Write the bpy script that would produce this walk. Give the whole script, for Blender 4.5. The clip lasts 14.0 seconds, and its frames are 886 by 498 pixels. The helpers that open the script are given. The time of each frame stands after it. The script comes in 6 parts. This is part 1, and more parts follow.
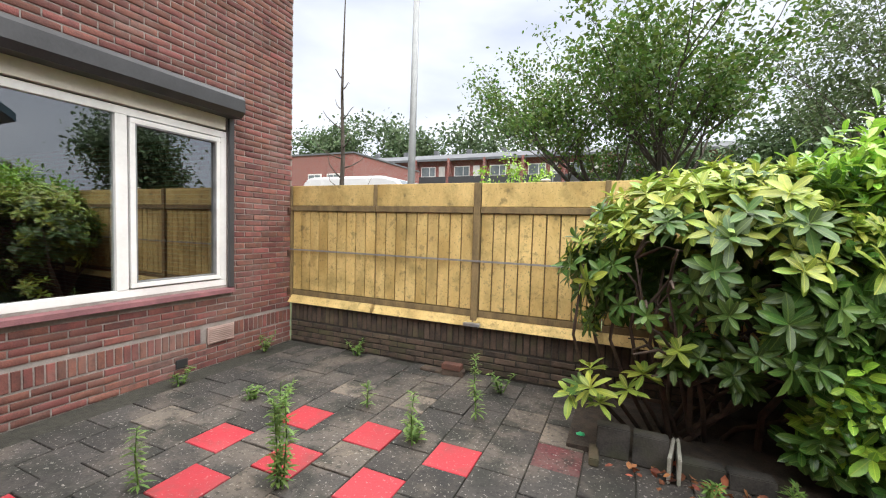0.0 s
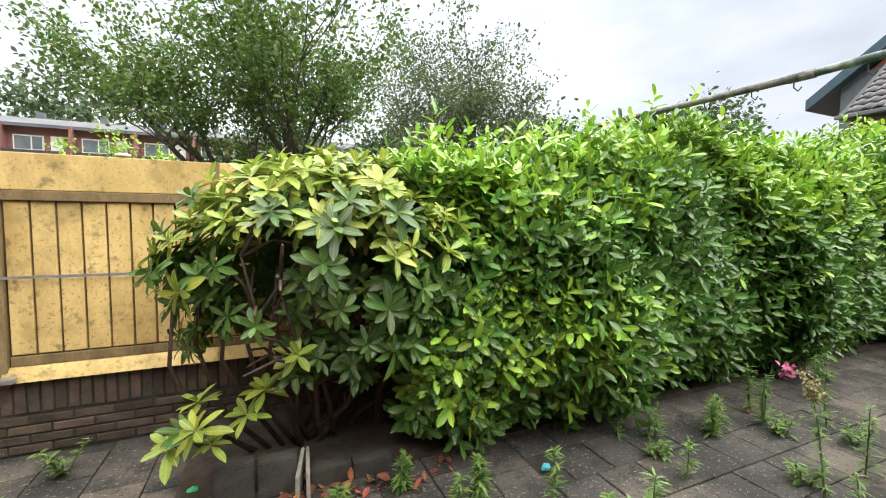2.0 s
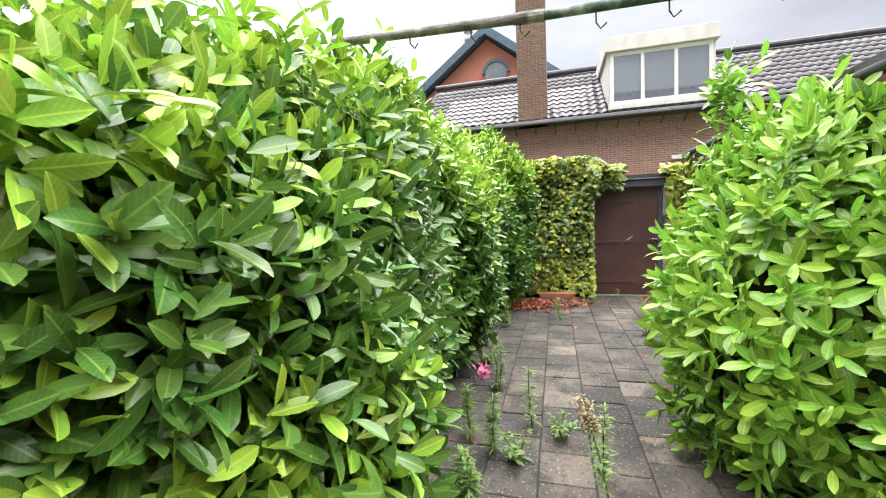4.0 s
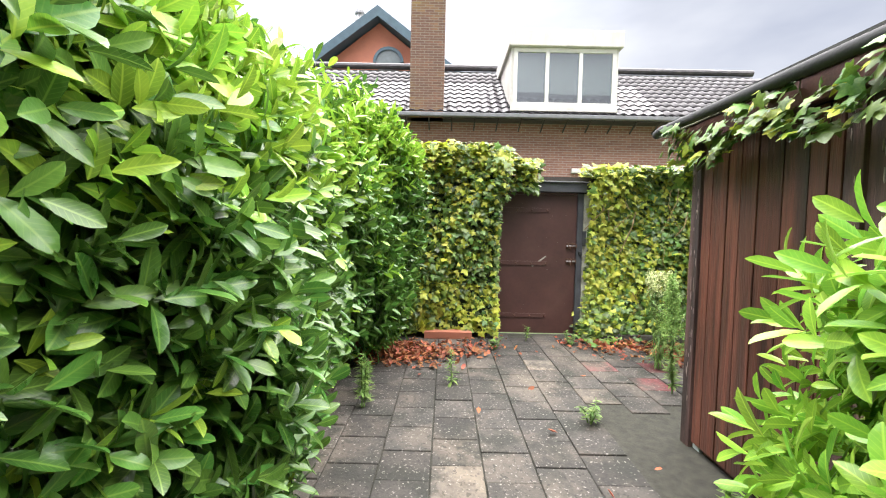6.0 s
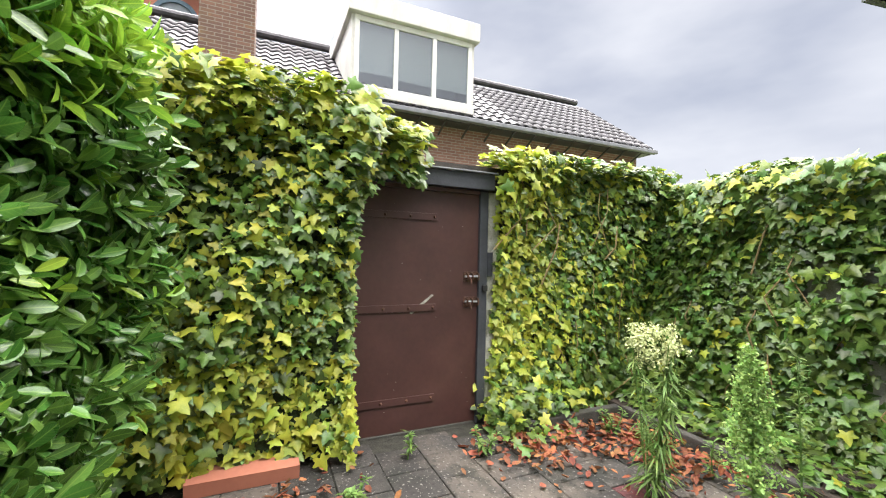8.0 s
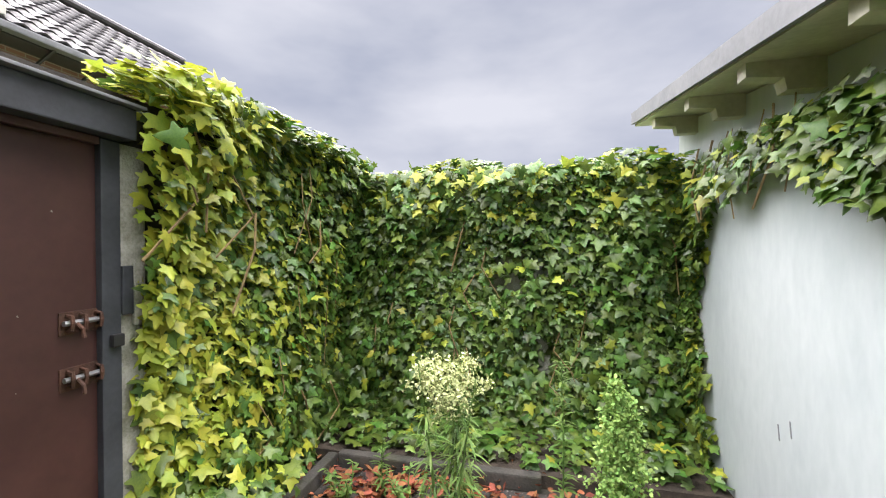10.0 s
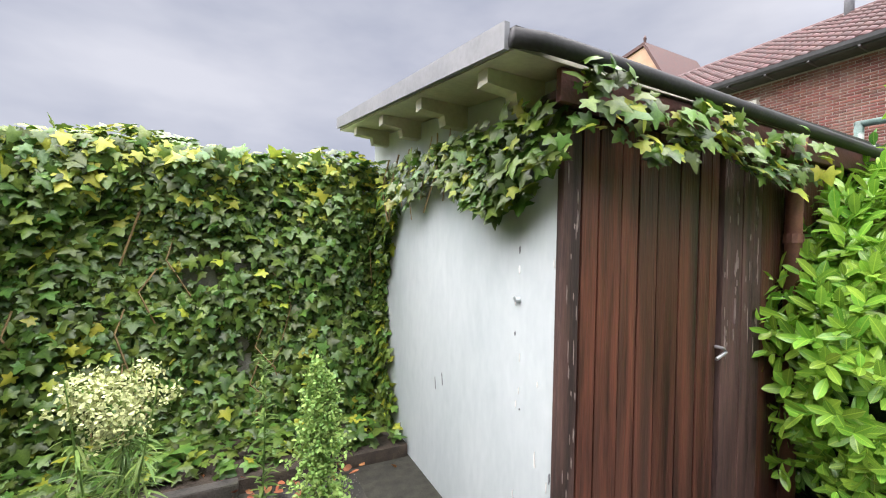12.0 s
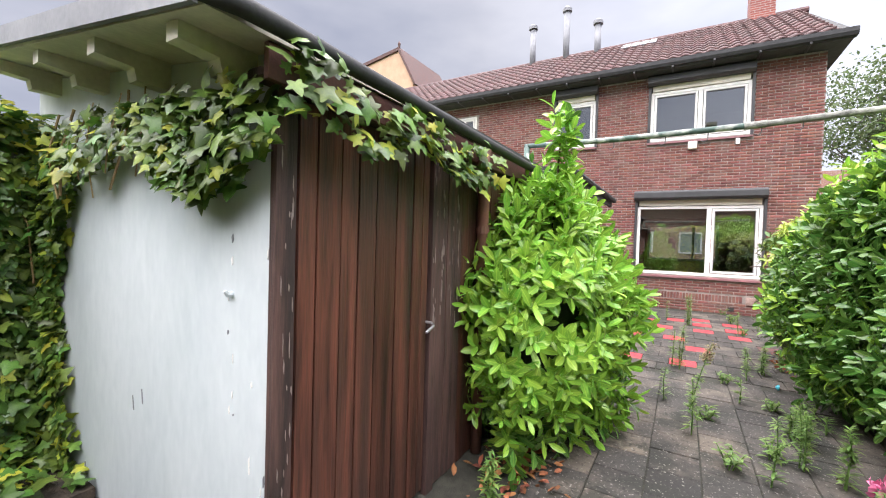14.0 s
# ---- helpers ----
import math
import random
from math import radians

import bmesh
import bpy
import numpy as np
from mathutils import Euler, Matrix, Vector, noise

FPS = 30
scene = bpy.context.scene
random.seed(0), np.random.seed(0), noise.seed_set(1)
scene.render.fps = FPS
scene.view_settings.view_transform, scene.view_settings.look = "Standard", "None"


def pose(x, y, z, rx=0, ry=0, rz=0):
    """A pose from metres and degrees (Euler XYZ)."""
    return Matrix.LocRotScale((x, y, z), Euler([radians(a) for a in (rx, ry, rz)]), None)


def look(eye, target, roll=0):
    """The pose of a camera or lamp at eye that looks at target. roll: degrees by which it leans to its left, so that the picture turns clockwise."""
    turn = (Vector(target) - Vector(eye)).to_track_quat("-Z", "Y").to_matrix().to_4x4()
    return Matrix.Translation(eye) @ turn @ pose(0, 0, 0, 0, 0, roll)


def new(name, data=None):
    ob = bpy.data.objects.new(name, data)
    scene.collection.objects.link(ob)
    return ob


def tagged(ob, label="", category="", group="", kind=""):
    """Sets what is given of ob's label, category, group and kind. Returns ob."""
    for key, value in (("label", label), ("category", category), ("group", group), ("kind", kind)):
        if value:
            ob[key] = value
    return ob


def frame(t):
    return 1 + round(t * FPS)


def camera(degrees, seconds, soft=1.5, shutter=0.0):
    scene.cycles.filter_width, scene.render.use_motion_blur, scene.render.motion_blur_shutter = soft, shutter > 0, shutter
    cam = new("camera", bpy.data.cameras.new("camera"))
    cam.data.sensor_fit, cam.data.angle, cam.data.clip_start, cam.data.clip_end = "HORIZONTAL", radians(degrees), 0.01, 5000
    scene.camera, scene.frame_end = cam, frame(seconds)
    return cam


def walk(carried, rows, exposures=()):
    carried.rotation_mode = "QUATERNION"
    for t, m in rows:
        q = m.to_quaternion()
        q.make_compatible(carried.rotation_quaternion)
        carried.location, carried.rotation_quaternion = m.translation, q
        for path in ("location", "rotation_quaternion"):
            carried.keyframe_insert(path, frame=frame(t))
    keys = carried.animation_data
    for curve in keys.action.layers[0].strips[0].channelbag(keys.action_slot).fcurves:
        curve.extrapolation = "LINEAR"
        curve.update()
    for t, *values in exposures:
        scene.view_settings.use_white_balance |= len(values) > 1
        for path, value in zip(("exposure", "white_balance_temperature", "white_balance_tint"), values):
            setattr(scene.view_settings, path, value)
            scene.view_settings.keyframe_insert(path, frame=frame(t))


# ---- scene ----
cam = camera(95.3, 14.0, soft=1.1)
PATH = [
    (0, (3.788, -3.84, 1.478), (2.976, -2.016, 1.369), 1.7),
    (0.5, (3.814, -3.806, 1.487), (3.389, -1.854, 1.384), 1.3),
    (1, (3.824, -3.761, 1.505), (3.812, -1.764, 1.401), 1.2),
    (1.5, (3.894, -3.628, 1.507), (4.277, -1.669, 1.393), 0.6),
    (2, (3.99, -3.353, 1.483), (4.78, -1.52, 1.363), 0.2),
    (2.5, (4.099, -2.998, 1.439), (5.281, -1.389, 1.319), -0.4),
    (3, (4.279, -2.512, 1.503), (5.801, -1.22, 1.387), -1.3),
    (3.5, (4.543, -2.181, 1.502), (6.318, -1.271, 1.361), -2.0),
    (4, (4.964, -2.005, 1.445), (6.884, -1.464, 1.309), -2.3),
    (6.3, (7.678, -1.928, 1.367), (9.676, -1.968, 1.284), 1.4),
    (6.5, (7.948, -1.924, 1.366), (9.945, -2.003, 1.294), 1.4),
    (7, (8.604, -1.922, 1.365), (10.593, -2.13, 1.359), 1.8),
    (7.2, (8.847, -1.936, 1.367), (10.826, -2.228, 1.366), 1.9),
    (9.3, (10.782, -2.364, 1.449), (11.802, -4.084, 1.466), -0.5),
    (9.5, (10.869, -2.405, 1.46), (11.719, -4.215, 1.468), -0.5),
    (10, (11.01, -2.471, 1.472), (11.471, -4.417, 1.46), -0.3),
    (10.5, (11.087, -2.462, 1.459), (11.166, -4.46, 1.436), 0.1),
    (11, (11.085, -2.446, 1.453), (10.808, -4.427, 1.425), 0.8),
    (11.5, (11.055, -2.445, 1.446), (10.457, -4.353, 1.42), 1.1),
    (12, (11.019, -2.424, 1.442), (10.118, -4.209, 1.428), 1.3),
    (12.5, (10.979, -2.381, 1.446), (9.809, -4.003, 1.434), 1.2),
    (13, (10.936, -2.357, 1.447), (9.533, -3.783, 1.428), 1.2),
    (13.5, (10.897, -2.348, 1.45), (9.313, -3.569, 1.419), 1.4),
    (14, (10.863, -2.338, 1.454), (9.144, -3.359, 1.407), 1.7),
]
walk(cam, [(t, look(e, g, r)) for t, e, g, r in PATH], [(0, 0.55, 6350, 11), (1.5, 0.6, 6450, 10), (2.5, 0.92, 6500, 10), (3, 1.0, 6500, 12), (4, 1.28, 6450, 14), (7, 1.55, 6500, 12), (9.5, 1.3, 6450, 15), (11, 1.24, 6400, 16), (13, 1.15, 6350, 16), (14, 1.14, 6300, 17)])

# ---------------------------------------------------------------- world and light
world = bpy.data.worlds.new("overcast_sky")
scene.world = world
world.use_nodes = True
wn, wl = world.node_tree.nodes, world.node_tree.links
wn.clear()
SUN_EL, SUN_ROT = radians(78), radians(120)
sky = wn.new("ShaderNodeTexSky")
sky.sky_type, sky.sun_disc, sky.sun_elevation, sky.sun_rotation = "NISHITA", False, SUN_EL, SUN_ROT
tc = wn.new("ShaderNodeTexCoord")
mp = wn.new("ShaderNodeMapping")
mp.inputs["Scale"].default_value = (1.0, 1.0, 2.6)
cl = wn.new("ShaderNodeTexNoise")
cl.inputs["Scale"].default_value, cl.inputs["Detail"].default_value, cl.inputs["Roughness"].default_value = 1.9, 5.0, 0.5
ramp = wn.new("ShaderNodeValToRGB")
ramp.color_ramp.elements[0].position, ramp.color_ramp.elements[0].color = 0.32, (5.6, 6.1, 7.2, 1)
ramp.color_ramp.elements[1].position, ramp.color_ramp.elements[1].color = 0.66, (9.6, 9.9, 10.4, 1)
sep = wn.new("ShaderNodeSeparateXYZ")
side = wn.new("ShaderNodeMapRange")
side.inputs["From Min"].default_value, side.inputs["From Max"].default_value = -0.4, 0.8
side.inputs["To Min"].default_value, side.inputs["To Max"].default_value = 0.58, 1.55
scl = wn.new("ShaderNodeVectorMath")
scl.operation = "SCALE"
mixc = wn.new("ShaderNodeMix")
mixc.data_type, mixc.inputs[0].default_value = "RGBA", 0.93
bg = wn.new("ShaderNodeBackground")
bg.inputs["Strength"].default_value = 0.060
wo = wn.new("ShaderNodeOutputWorld")
wl.new(tc.outputs["Generated"], mp.inputs["Vector"])
wl.new(mp.outputs["Vector"], cl.inputs["Vector"])
wl.new(cl.outputs["Fac"], ramp.inputs["Fac"])
wl.new(tc.outputs["Generated"], sep.inputs[0])
wl.new(sep.outputs["Y"], side.inputs["Value"])
wl.new(ramp.outputs["Color"], scl.inputs[0])
wl.new(side.outputs["Result"], scl.inputs["Scale"])
wl.new(sky.outputs["Color"], mixc.inputs[6])
wl.new(scl.outputs["Vector"], mixc.inputs[7])
wl.new(mixc.outputs[2], bg.inputs["Color"])
wl.new(bg.outputs["Background"], wo.inputs["Surface"])

sun_data = bpy.data.lights.new("sun", "SUN")
sun_data.energy, sun_data.angle, sun_data.color = 7.8, radians(108), (1.0, 0.98, 0.94)
sun = new("sun", sun_data)
sun.matrix_world = look((4 + 20 * math.sin(SUN_ROT) * math.cos(SUN_EL), -2 + 20 * math.cos(SUN_ROT) * math.cos(SUN_EL), 20 * math.sin(SUN_EL)), (4, -2, 0))


# ---------------------------------------------------------------- materials
def material(name, light, dark, scale=6.0, rough=0.8, bump=0.2, metal=0.0, vary=0.0, per="", fine=9.0, stain=None, stain_scale=1.2, stain_amount=0.5, stretch=(1, 1, 1), coat=0.0, trans=0.0, spec=0.5, hue=0.0, grime=(), rib=0.0):
    """Two-scale procedural surface: light and dark tones, fine grain, optional stains, a tone of its own for each piece."""
    m = bpy.data.materials.new(name)
    m.use_nodes = True
    n, l = m.node_tree.nodes, m.node_tree.links
    b = n["Principled BSDF"]
    co = n.new("ShaderNodeTexCoord")
    ma = n.new("ShaderNodeMapping")
    ma.inputs["Scale"].default_value = stretch
    if per == "object":
        ri = n.new("ShaderNodeObjectInfo")
        rs = n.new("ShaderNodeMath")
        rs.operation = "MULTIPLY"
        rs.inputs[1].default_value = 53.0
        va = n.new("ShaderNodeVectorMath")
        l.new(ri.outputs["Random"], rs.inputs[0])
        l.new(co.outputs["Object"], va.inputs[0])
        l.new(rs.outputs[0], va.inputs[1])
        l.new(va.outputs["Vector"], ma.inputs["Vector"])
    else:
        l.new(co.outputs["Object"], ma.inputs["Vector"])
    big = n.new("ShaderNodeTexNoise")
    big.inputs["Scale"].default_value, big.inputs["Detail"].default_value = scale, 6.0
    small = n.new("ShaderNodeTexNoise")
    small.inputs["Scale"].default_value, small.inputs["Detail"].default_value = scale * fine, 4.0
    for t in (big, small):
        l.new(ma.outputs["Vector"], t.inputs["Vector"])
    add = n.new("ShaderNodeMath")
    add.operation = "MULTIPLY_ADD"
    add.inputs[1].default_value = 0.45
    l.new(small.outputs["Fac"], add.inputs[0])
    l.new(big.outputs["Fac"], add.inputs[2])
    rg = n.new("ShaderNodeMapRange")
    rg.inputs["From Min"].default_value, rg.inputs["From Max"].default_value = 0.5, 0.95
    l.new(add.outputs[0], rg.inputs["Value"])
    mx = n.new("ShaderNodeMix")
    mx.data_type = "RGBA"
    mx.inputs[6].default_value, mx.inputs[7].default_value = (*dark, 1), (*light, 1)
    l.new(rg.outputs["Result"], mx.inputs[0])
    out = mx.outputs[2]
    if stain:
        st = n.new("ShaderNodeTexNoise")
        st.inputs["Scale"].default_value, st.inputs["Detail"].default_value = stain_scale, 7.0
        l.new(ma.outputs["Vector"], st.inputs["Vector"])
        sr = n.new("ShaderNodeMapRange")
        sr.inputs["From Min"].default_value, sr.inputs["From Max"].default_value, sr.inputs["To Max"].default_value = 0.5, 0.68, stain_amount
        l.new(st.outputs["Fac"], sr.inputs["Value"])
        sm = n.new("ShaderNodeMix")
        sm.data_type = "RGBA"
        sm.inputs[7].default_value = (*stain, 1)
        l.new(out, sm.inputs[6])
        l.new(sr.outputs["Result"], sm.inputs[0])
        out = sm.outputs[2]
    if vary:
        if per == "object":
            rn = n.new("ShaderNodeObjectInfo").outputs["Random"]
        else:
            rn = n.new("ShaderNodeNewGeometry").outputs["Random Per Island"]
        vr = n.new("ShaderNodeMapRange")
        vr.inputs["To Min"].default_value, vr.inputs["To Max"].default_value = 1 - vary, 1 + vary
        l.new(rn, vr.inputs["Value"])
        hs = n.new("ShaderNodeHueSaturation")
        l.new(vr.outputs["Result"], hs.inputs["Value"])
        l.new(out, hs.inputs["Color"])
        if hue:
            sc = n.new("ShaderNodeMath")
            sc.operation = "MULTIPLY"
            sc.inputs[1].default_value = 7.31
            fr = n.new("ShaderNodeMath")
            fr.operation = "FRACT"
            hr = n.new("ShaderNodeMapRange")
            hr.inputs["To Min"].default_value, hr.inputs["To Max"].default_value = 0.5 - hue, 0.5 + hue
            l.new(rn, sc.inputs[0])
            l.new(sc.outputs[0], fr.inputs[0])
            l.new(fr.outputs[0], hr.inputs["Value"])
            l.new(hr.outputs["Result"], hs.inputs["Hue"])
        out = hs.outputs["Color"]
    if rib:
        uv = n.new("ShaderNodeUVMap")
        uv.uv_map = "blade"
        ux = n.new("ShaderNodeSeparateXYZ")
        l.new(uv.outputs["UV"], ux.inputs[0])
        off = n.new("ShaderNodeMath")
        off.operation = "SUBTRACT"
        off.inputs[1].default_value = 0.5
        ab = n.new("ShaderNodeMath")
        ab.operation = "ABSOLUTE"
        vein = n.new("ShaderNodeMath")
        vein.operation = "MULTIPLY_ADD"
        vein.inputs[1].default_value = -0.45
        wave = n.new("ShaderNodeMath")
        wave.operation = "PINGPONG"
        wave.inputs[1].default_value = 0.055
        vm = n.new("ShaderNodeMapRange")
        vm.inputs["From Min"].default_value, vm.inputs["From Max"].default_value, vm.inputs["To Min"].default_value, vm.inputs["To Max"].default_value = 0.0, 0.016, 0.4, 0.0
        rm = n.new("ShaderNodeMapRange")
        rm.inputs["From Min"].default_value, rm.inputs["From Max"].default_value, rm.inputs["To Min"].default_value, rm.inputs["To Max"].default_value = 0.02, 0.06, 1.0, 0.0
        mxr = n.new("ShaderNodeMath")
        mxr.operation = "MAXIMUM"
        amt = n.new("ShaderNodeMath")
        amt.operation = "MULTIPLY"
        amt.inputs[1].default_value = rib
        l.new(ux.outputs["X"], off.inputs[0])
        l.new(off.outputs[0], ab.inputs[0])
        l.new(ab.outputs[0], vein.inputs[0])
        l.new(ux.outputs["Y"], vein.inputs[2])
        l.new(vein.outputs[0], wave.inputs[0])
        l.new(wave.outputs[0], vm.inputs["Value"])
        l.new(ab.outputs[0], rm.inputs["Value"])
        l.new(rm.outputs["Result"], mxr.inputs[0])
        l.new(vm.outputs["Result"], mxr.inputs[1])
        l.new(mxr.outputs[0], amt.inputs[0])
        rx = n.new("ShaderNodeMix")
        rx.data_type = "RGBA"
        rx.inputs[7].default_value = (light[0] * 1.9 + 0.05, light[1] * 1.5 + 0.05, light[2] * 1.5 + 0.02, 1)
        l.new(amt.outputs[0], rx.inputs[0])
        l.new(out, rx.inputs[6])
        out = rx.outputs[2]
    for tone, size, lo, hi, amount in grime:
        gp = n.new("ShaderNodeNewGeometry")
        gn = n.new("ShaderNodeTexNoise")
        gn.inputs["Scale"].default_value, gn.inputs["Detail"].default_value, gn.inputs["Roughness"].default_value = size, 8.0, 0.62
        gr = n.new("ShaderNodeMapRange")
        gr.inputs["From Min"].default_value, gr.inputs["From Max"].default_value, gr.inputs["To Max"].default_value = lo, hi, amount
        gm = n.new("ShaderNodeMix")
        gm.data_type = "RGBA"
        gm.inputs[7].default_value = (*tone, 1)
        l.new(gp.outputs["Position"], gn.inputs["Vector"])
        l.new(gn.outputs["Fac"], gr.inputs["Value"])
        l.new(gr.outputs["Result"], gm.inputs[0])
        l.new(out, gm.inputs[6])
        out = gm.outputs[2]
    l.new(out, b.inputs["Base Color"])
    rr = n.new("ShaderNodeMapRange")
    rr.inputs["To Min"].default_value, rr.inputs["To Max"].default_value = max(rough - 0.12, 0.03), min(rough + 0.12, 1)
    l.new(big.outputs["Fac"], rr.inputs["Value"])
    l.new(rr.outputs["Result"], b.inputs["Roughness"])
    b.inputs["Metallic"].default_value = metal
    b.inputs["Coat Weight"].default_value = coat
    b.inputs["Specular IOR Level"].default_value = spec
    if bump:
        bp = n.new("ShaderNodeBump")
        bp.inputs["Strength"].default_value, bp.inputs["Distance"].default_value = bump, 0.02
        l.new(add.outputs[0], bp.inputs["Height"])
        l.new(bp.outputs["Normal"], b.inputs["Normal"])
    if trans:
        tr = n.new("ShaderNodeBsdfTranslucent")
        l.new(out, tr.inputs["Color"])
        ms = n.new("ShaderNodeMixShader")
        ms.inputs[0].default_value = trans
        l.new(b.outputs[0], ms.inputs[1])
        l.new(tr.outputs[0], ms.inputs[2])
        l.new(ms.outputs[0], n["Material Output"].inputs["Surface"])
    return m


def glass_material(name, tint, rough=0.0):
    m = bpy.data.materials.new(name)
    m.use_nodes = True
    n, l = m.node_tree.nodes, m.node_tree.links
    n.remove(n["Principled BSDF"])
    lw = n.new("ShaderNodeLayerWeight")
    lw.inputs["Blend"].default_value = 0.5
    pw = n.new("ShaderNodeMath")
    pw.operation = "POWER"
    pw.inputs[1].default_value = 3.5
    fr = n.new("ShaderNodeMath")
    fr.operation = "MULTIPLY_ADD"
    fr.inputs[1].default_value, fr.inputs[2].default_value = 0.65, 0.27
    l.new(lw.outputs["Facing"], pw.inputs[0])
    l.new(pw.outputs[0], fr.inputs[0])
    tr = n.new("ShaderNodeBsdfTransparent")
    tr.inputs["Color"].default_value = (*tint, 1)
    gl = n.new("ShaderNodeBsdfGlossy")
    gl.inputs["Roughness"].default_value = rough
    mx = n.new("ShaderNodeMixShader")
    l.new(fr.outputs[0], mx.inputs[0])
    l.new(tr.outputs[0], mx.inputs[1])
    l.new(gl.outputs[0], mx.inputs[2])
    l.new(mx.outputs[0], n["Material Output"].inputs["Surface"])
    return m


M_BRICK = material("red_brick", (0.235, 0.084, 0.063), (0.105, 0.043, 0.037), 9, 0.88, 0.4, grime=(((0.19, 0.125, 0.105), 2.2, 0.48, 0.64, 0.55), ((0.06, 0.035, 0.03), 9.0, 0.54, 0.64, 0.5)), vary=0.32, per="object", hue=0.012)
M_BRICK_J = material("red_brick_rest", (0.235, 0.084, 0.063), (0.105, 0.043, 0.037), 9, 0.88, 0.4, grime=(((0.19, 0.125, 0.105), 2.2, 0.48, 0.64, 0.55), ((0.06, 0.035, 0.03), 9.0, 0.54, 0.64, 0.5)), vary=0.32, hue=0.012)
M_MORTAR = material("mortar", (0.35, 0.31, 0.28), (0.19, 0.165, 0.15), 7, 0.95, 0.4)
M_OLDBRICK = material("mossy_dark_brick", (0.115, 0.078, 0.055), (0.035, 0.028, 0.022), 8, 0.9, 0.5, vary=0.35, per="object", stain=(0.085, 0.09, 0.035), stain_scale=3, stain_amount=0.5)
M_OLDMORTAR = material("dark_mortar", (0.06, 0.052, 0.042), (0.025, 0.022, 0.02), 8, 0.95, 0.4)
M_PAVE = material("grey_concrete_tile", (0.068, 0.060, 0.053), (0.026, 0.024, 0.022), 5, 0.86, 0.35, vary=0.3, per="object", fine=14, stain=(0.04, 0.038, 0.035), stain_scale=2.2, stain_amount=0.6, grime=(((0.135, 0.112, 0.090), 1.3, 0.48, 0.62, 0.75), ((0.022, 0.023, 0.018), 3.1, 0.50, 0.60, 0.8), ((0.30, 0.28, 0.25), 48, 0.60, 0.64, 0.7), ((0.016, 0.016, 0.014), 30, 0.56, 0.62, 0.6)))
M_PAVE_BEIGE = material("sandy_concrete_tile", (0.19, 0.155, 0.12), (0.08, 0.068, 0.057), 5, 0.86, 0.25, vary=0.25, per="object", stain=(0.08, 0.075, 0.07), stain_scale=2.4, stain_amount=0.5, grime=(((0.135, 0.112, 0.090), 1.3, 0.48, 0.62, 0.75), ((0.022, 0.023, 0.018), 3.1, 0.50, 0.60, 0.8), ((0.30, 0.28, 0.25), 48, 0.60, 0.64, 0.7), ((0.016, 0.016, 0.014), 30, 0.56, 0.62, 0.6)))
M_PAVE_RED = material("red_painted_tile", (0.47, 0.032, 0.045), (0.34, 0.026, 0.038), 6, 0.6, 0.2, vary=0.14, per="object", stain=(0.2, 0.06, 0.06), stain_scale=3.0, stain_amount=0.35, grime=(((0.16, 0.05, 0.045), 3.0, 0.52, 0.64, 0.6), ((0.42, 0.24, 0.22), 48, 0.60, 0.64, 0.5)))
M_PAVE_DULLRED = material("faded_red_tile", (0.17, 0.038, 0.042), (0.085, 0.028, 0.030), 6, 0.75, 0.2, vary=0.2, per="object", grime=(((0.135, 0.112, 0.090), 1.3, 0.48, 0.62, 0.75), ((0.022, 0.023, 0.018), 3.1, 0.50, 0.60, 0.8), ((0.30, 0.28, 0.25), 48, 0.60, 0.64, 0.7), ((0.016, 0.016, 0.014), 30, 0.56, 0.62, 0.6)))
M_CLAY = material("brown_red_clay", (0.17, 0.075, 0.05), (0.08, 0.038, 0.028), 9, 0.85, 0.4)
M_SOIL = material("dark_soil", (0.075, 0.055, 0.04), (0.022, 0.018, 0.014), 12, 0.95, 0.8)
M_JOINT = material("mossy_joint_sand", (0.05, 0.048, 0.036), (0.018, 0.018, 0.013), 16, 0.95, 0.6)
M_LAND = material("rough_grass_ground", (0.10, 0.13, 0.05), (0.05, 0.07, 0.025), 1.5, 0.95, 0.4)
M_ROAD = material("asphalt", (0.06, 0.06, 0.06), (0.04, 0.04, 0.042), 5, 0.9, 0.3)
M_FENCE = material("yellow_fibre_board", (0.72, 0.53, 0.215), (0.52, 0.36, 0.125), 5, 0.75, 0.3, fine=12, vary=0.09, per="object", stain=(0.34, 0.22, 0.06), stain_scale=2.6, stain_amount=0.75, stretch=(1, 1, 0.45), grime=(((0.25, 0.19, 0.06), 3.4, 0.49, 0.66, 0.65), ((0.12, 0.10, 0.04), 50, 0.58, 0.64, 0.55), ((0.10, 0.085, 0.035), 9, 0.57, 0.66, 0.6)))
M_FENCEDARK = material("mossy_fence_timber", (0.27, 0.19, 0.085), (0.11, 0.078, 0.038), 9, 0.85, 0.4, stretch=(1, 1, 0.4))
M_STEELBAND = material("dull_steel", (0.42, 0.42, 0.43), (0.26, 0.26, 0.27), 9, 0.45, 0.1, metal=0.7)
M_WHITEPVC = material("white_frame", (0.80, 0.79, 0.76), (0.68, 0.67, 0.64), 4, 0.4, 0.03)
M_CREAM = material("cream_shutter", (0.70, 0.66, 0.55), (0.55, 0.51, 0.42), 4, 0.5, 0.05)
M_ANTHRACITE = material("anthracite_metal", (0.055, 0.055, 0.058), (0.035, 0.035, 0.037), 6, 0.45, 0.06)
M_PURPLESILL = material("purple_clay_sill", (0.24, 0.10, 0.105), (0.14, 0.06, 0.065), 10, 0.55, 0.2)
M_SASHGREY = material("grey_sash_rubber", (0.25, 0.25, 0.25), (0.14, 0.14, 0.14), 8, 0.6, 0.05)
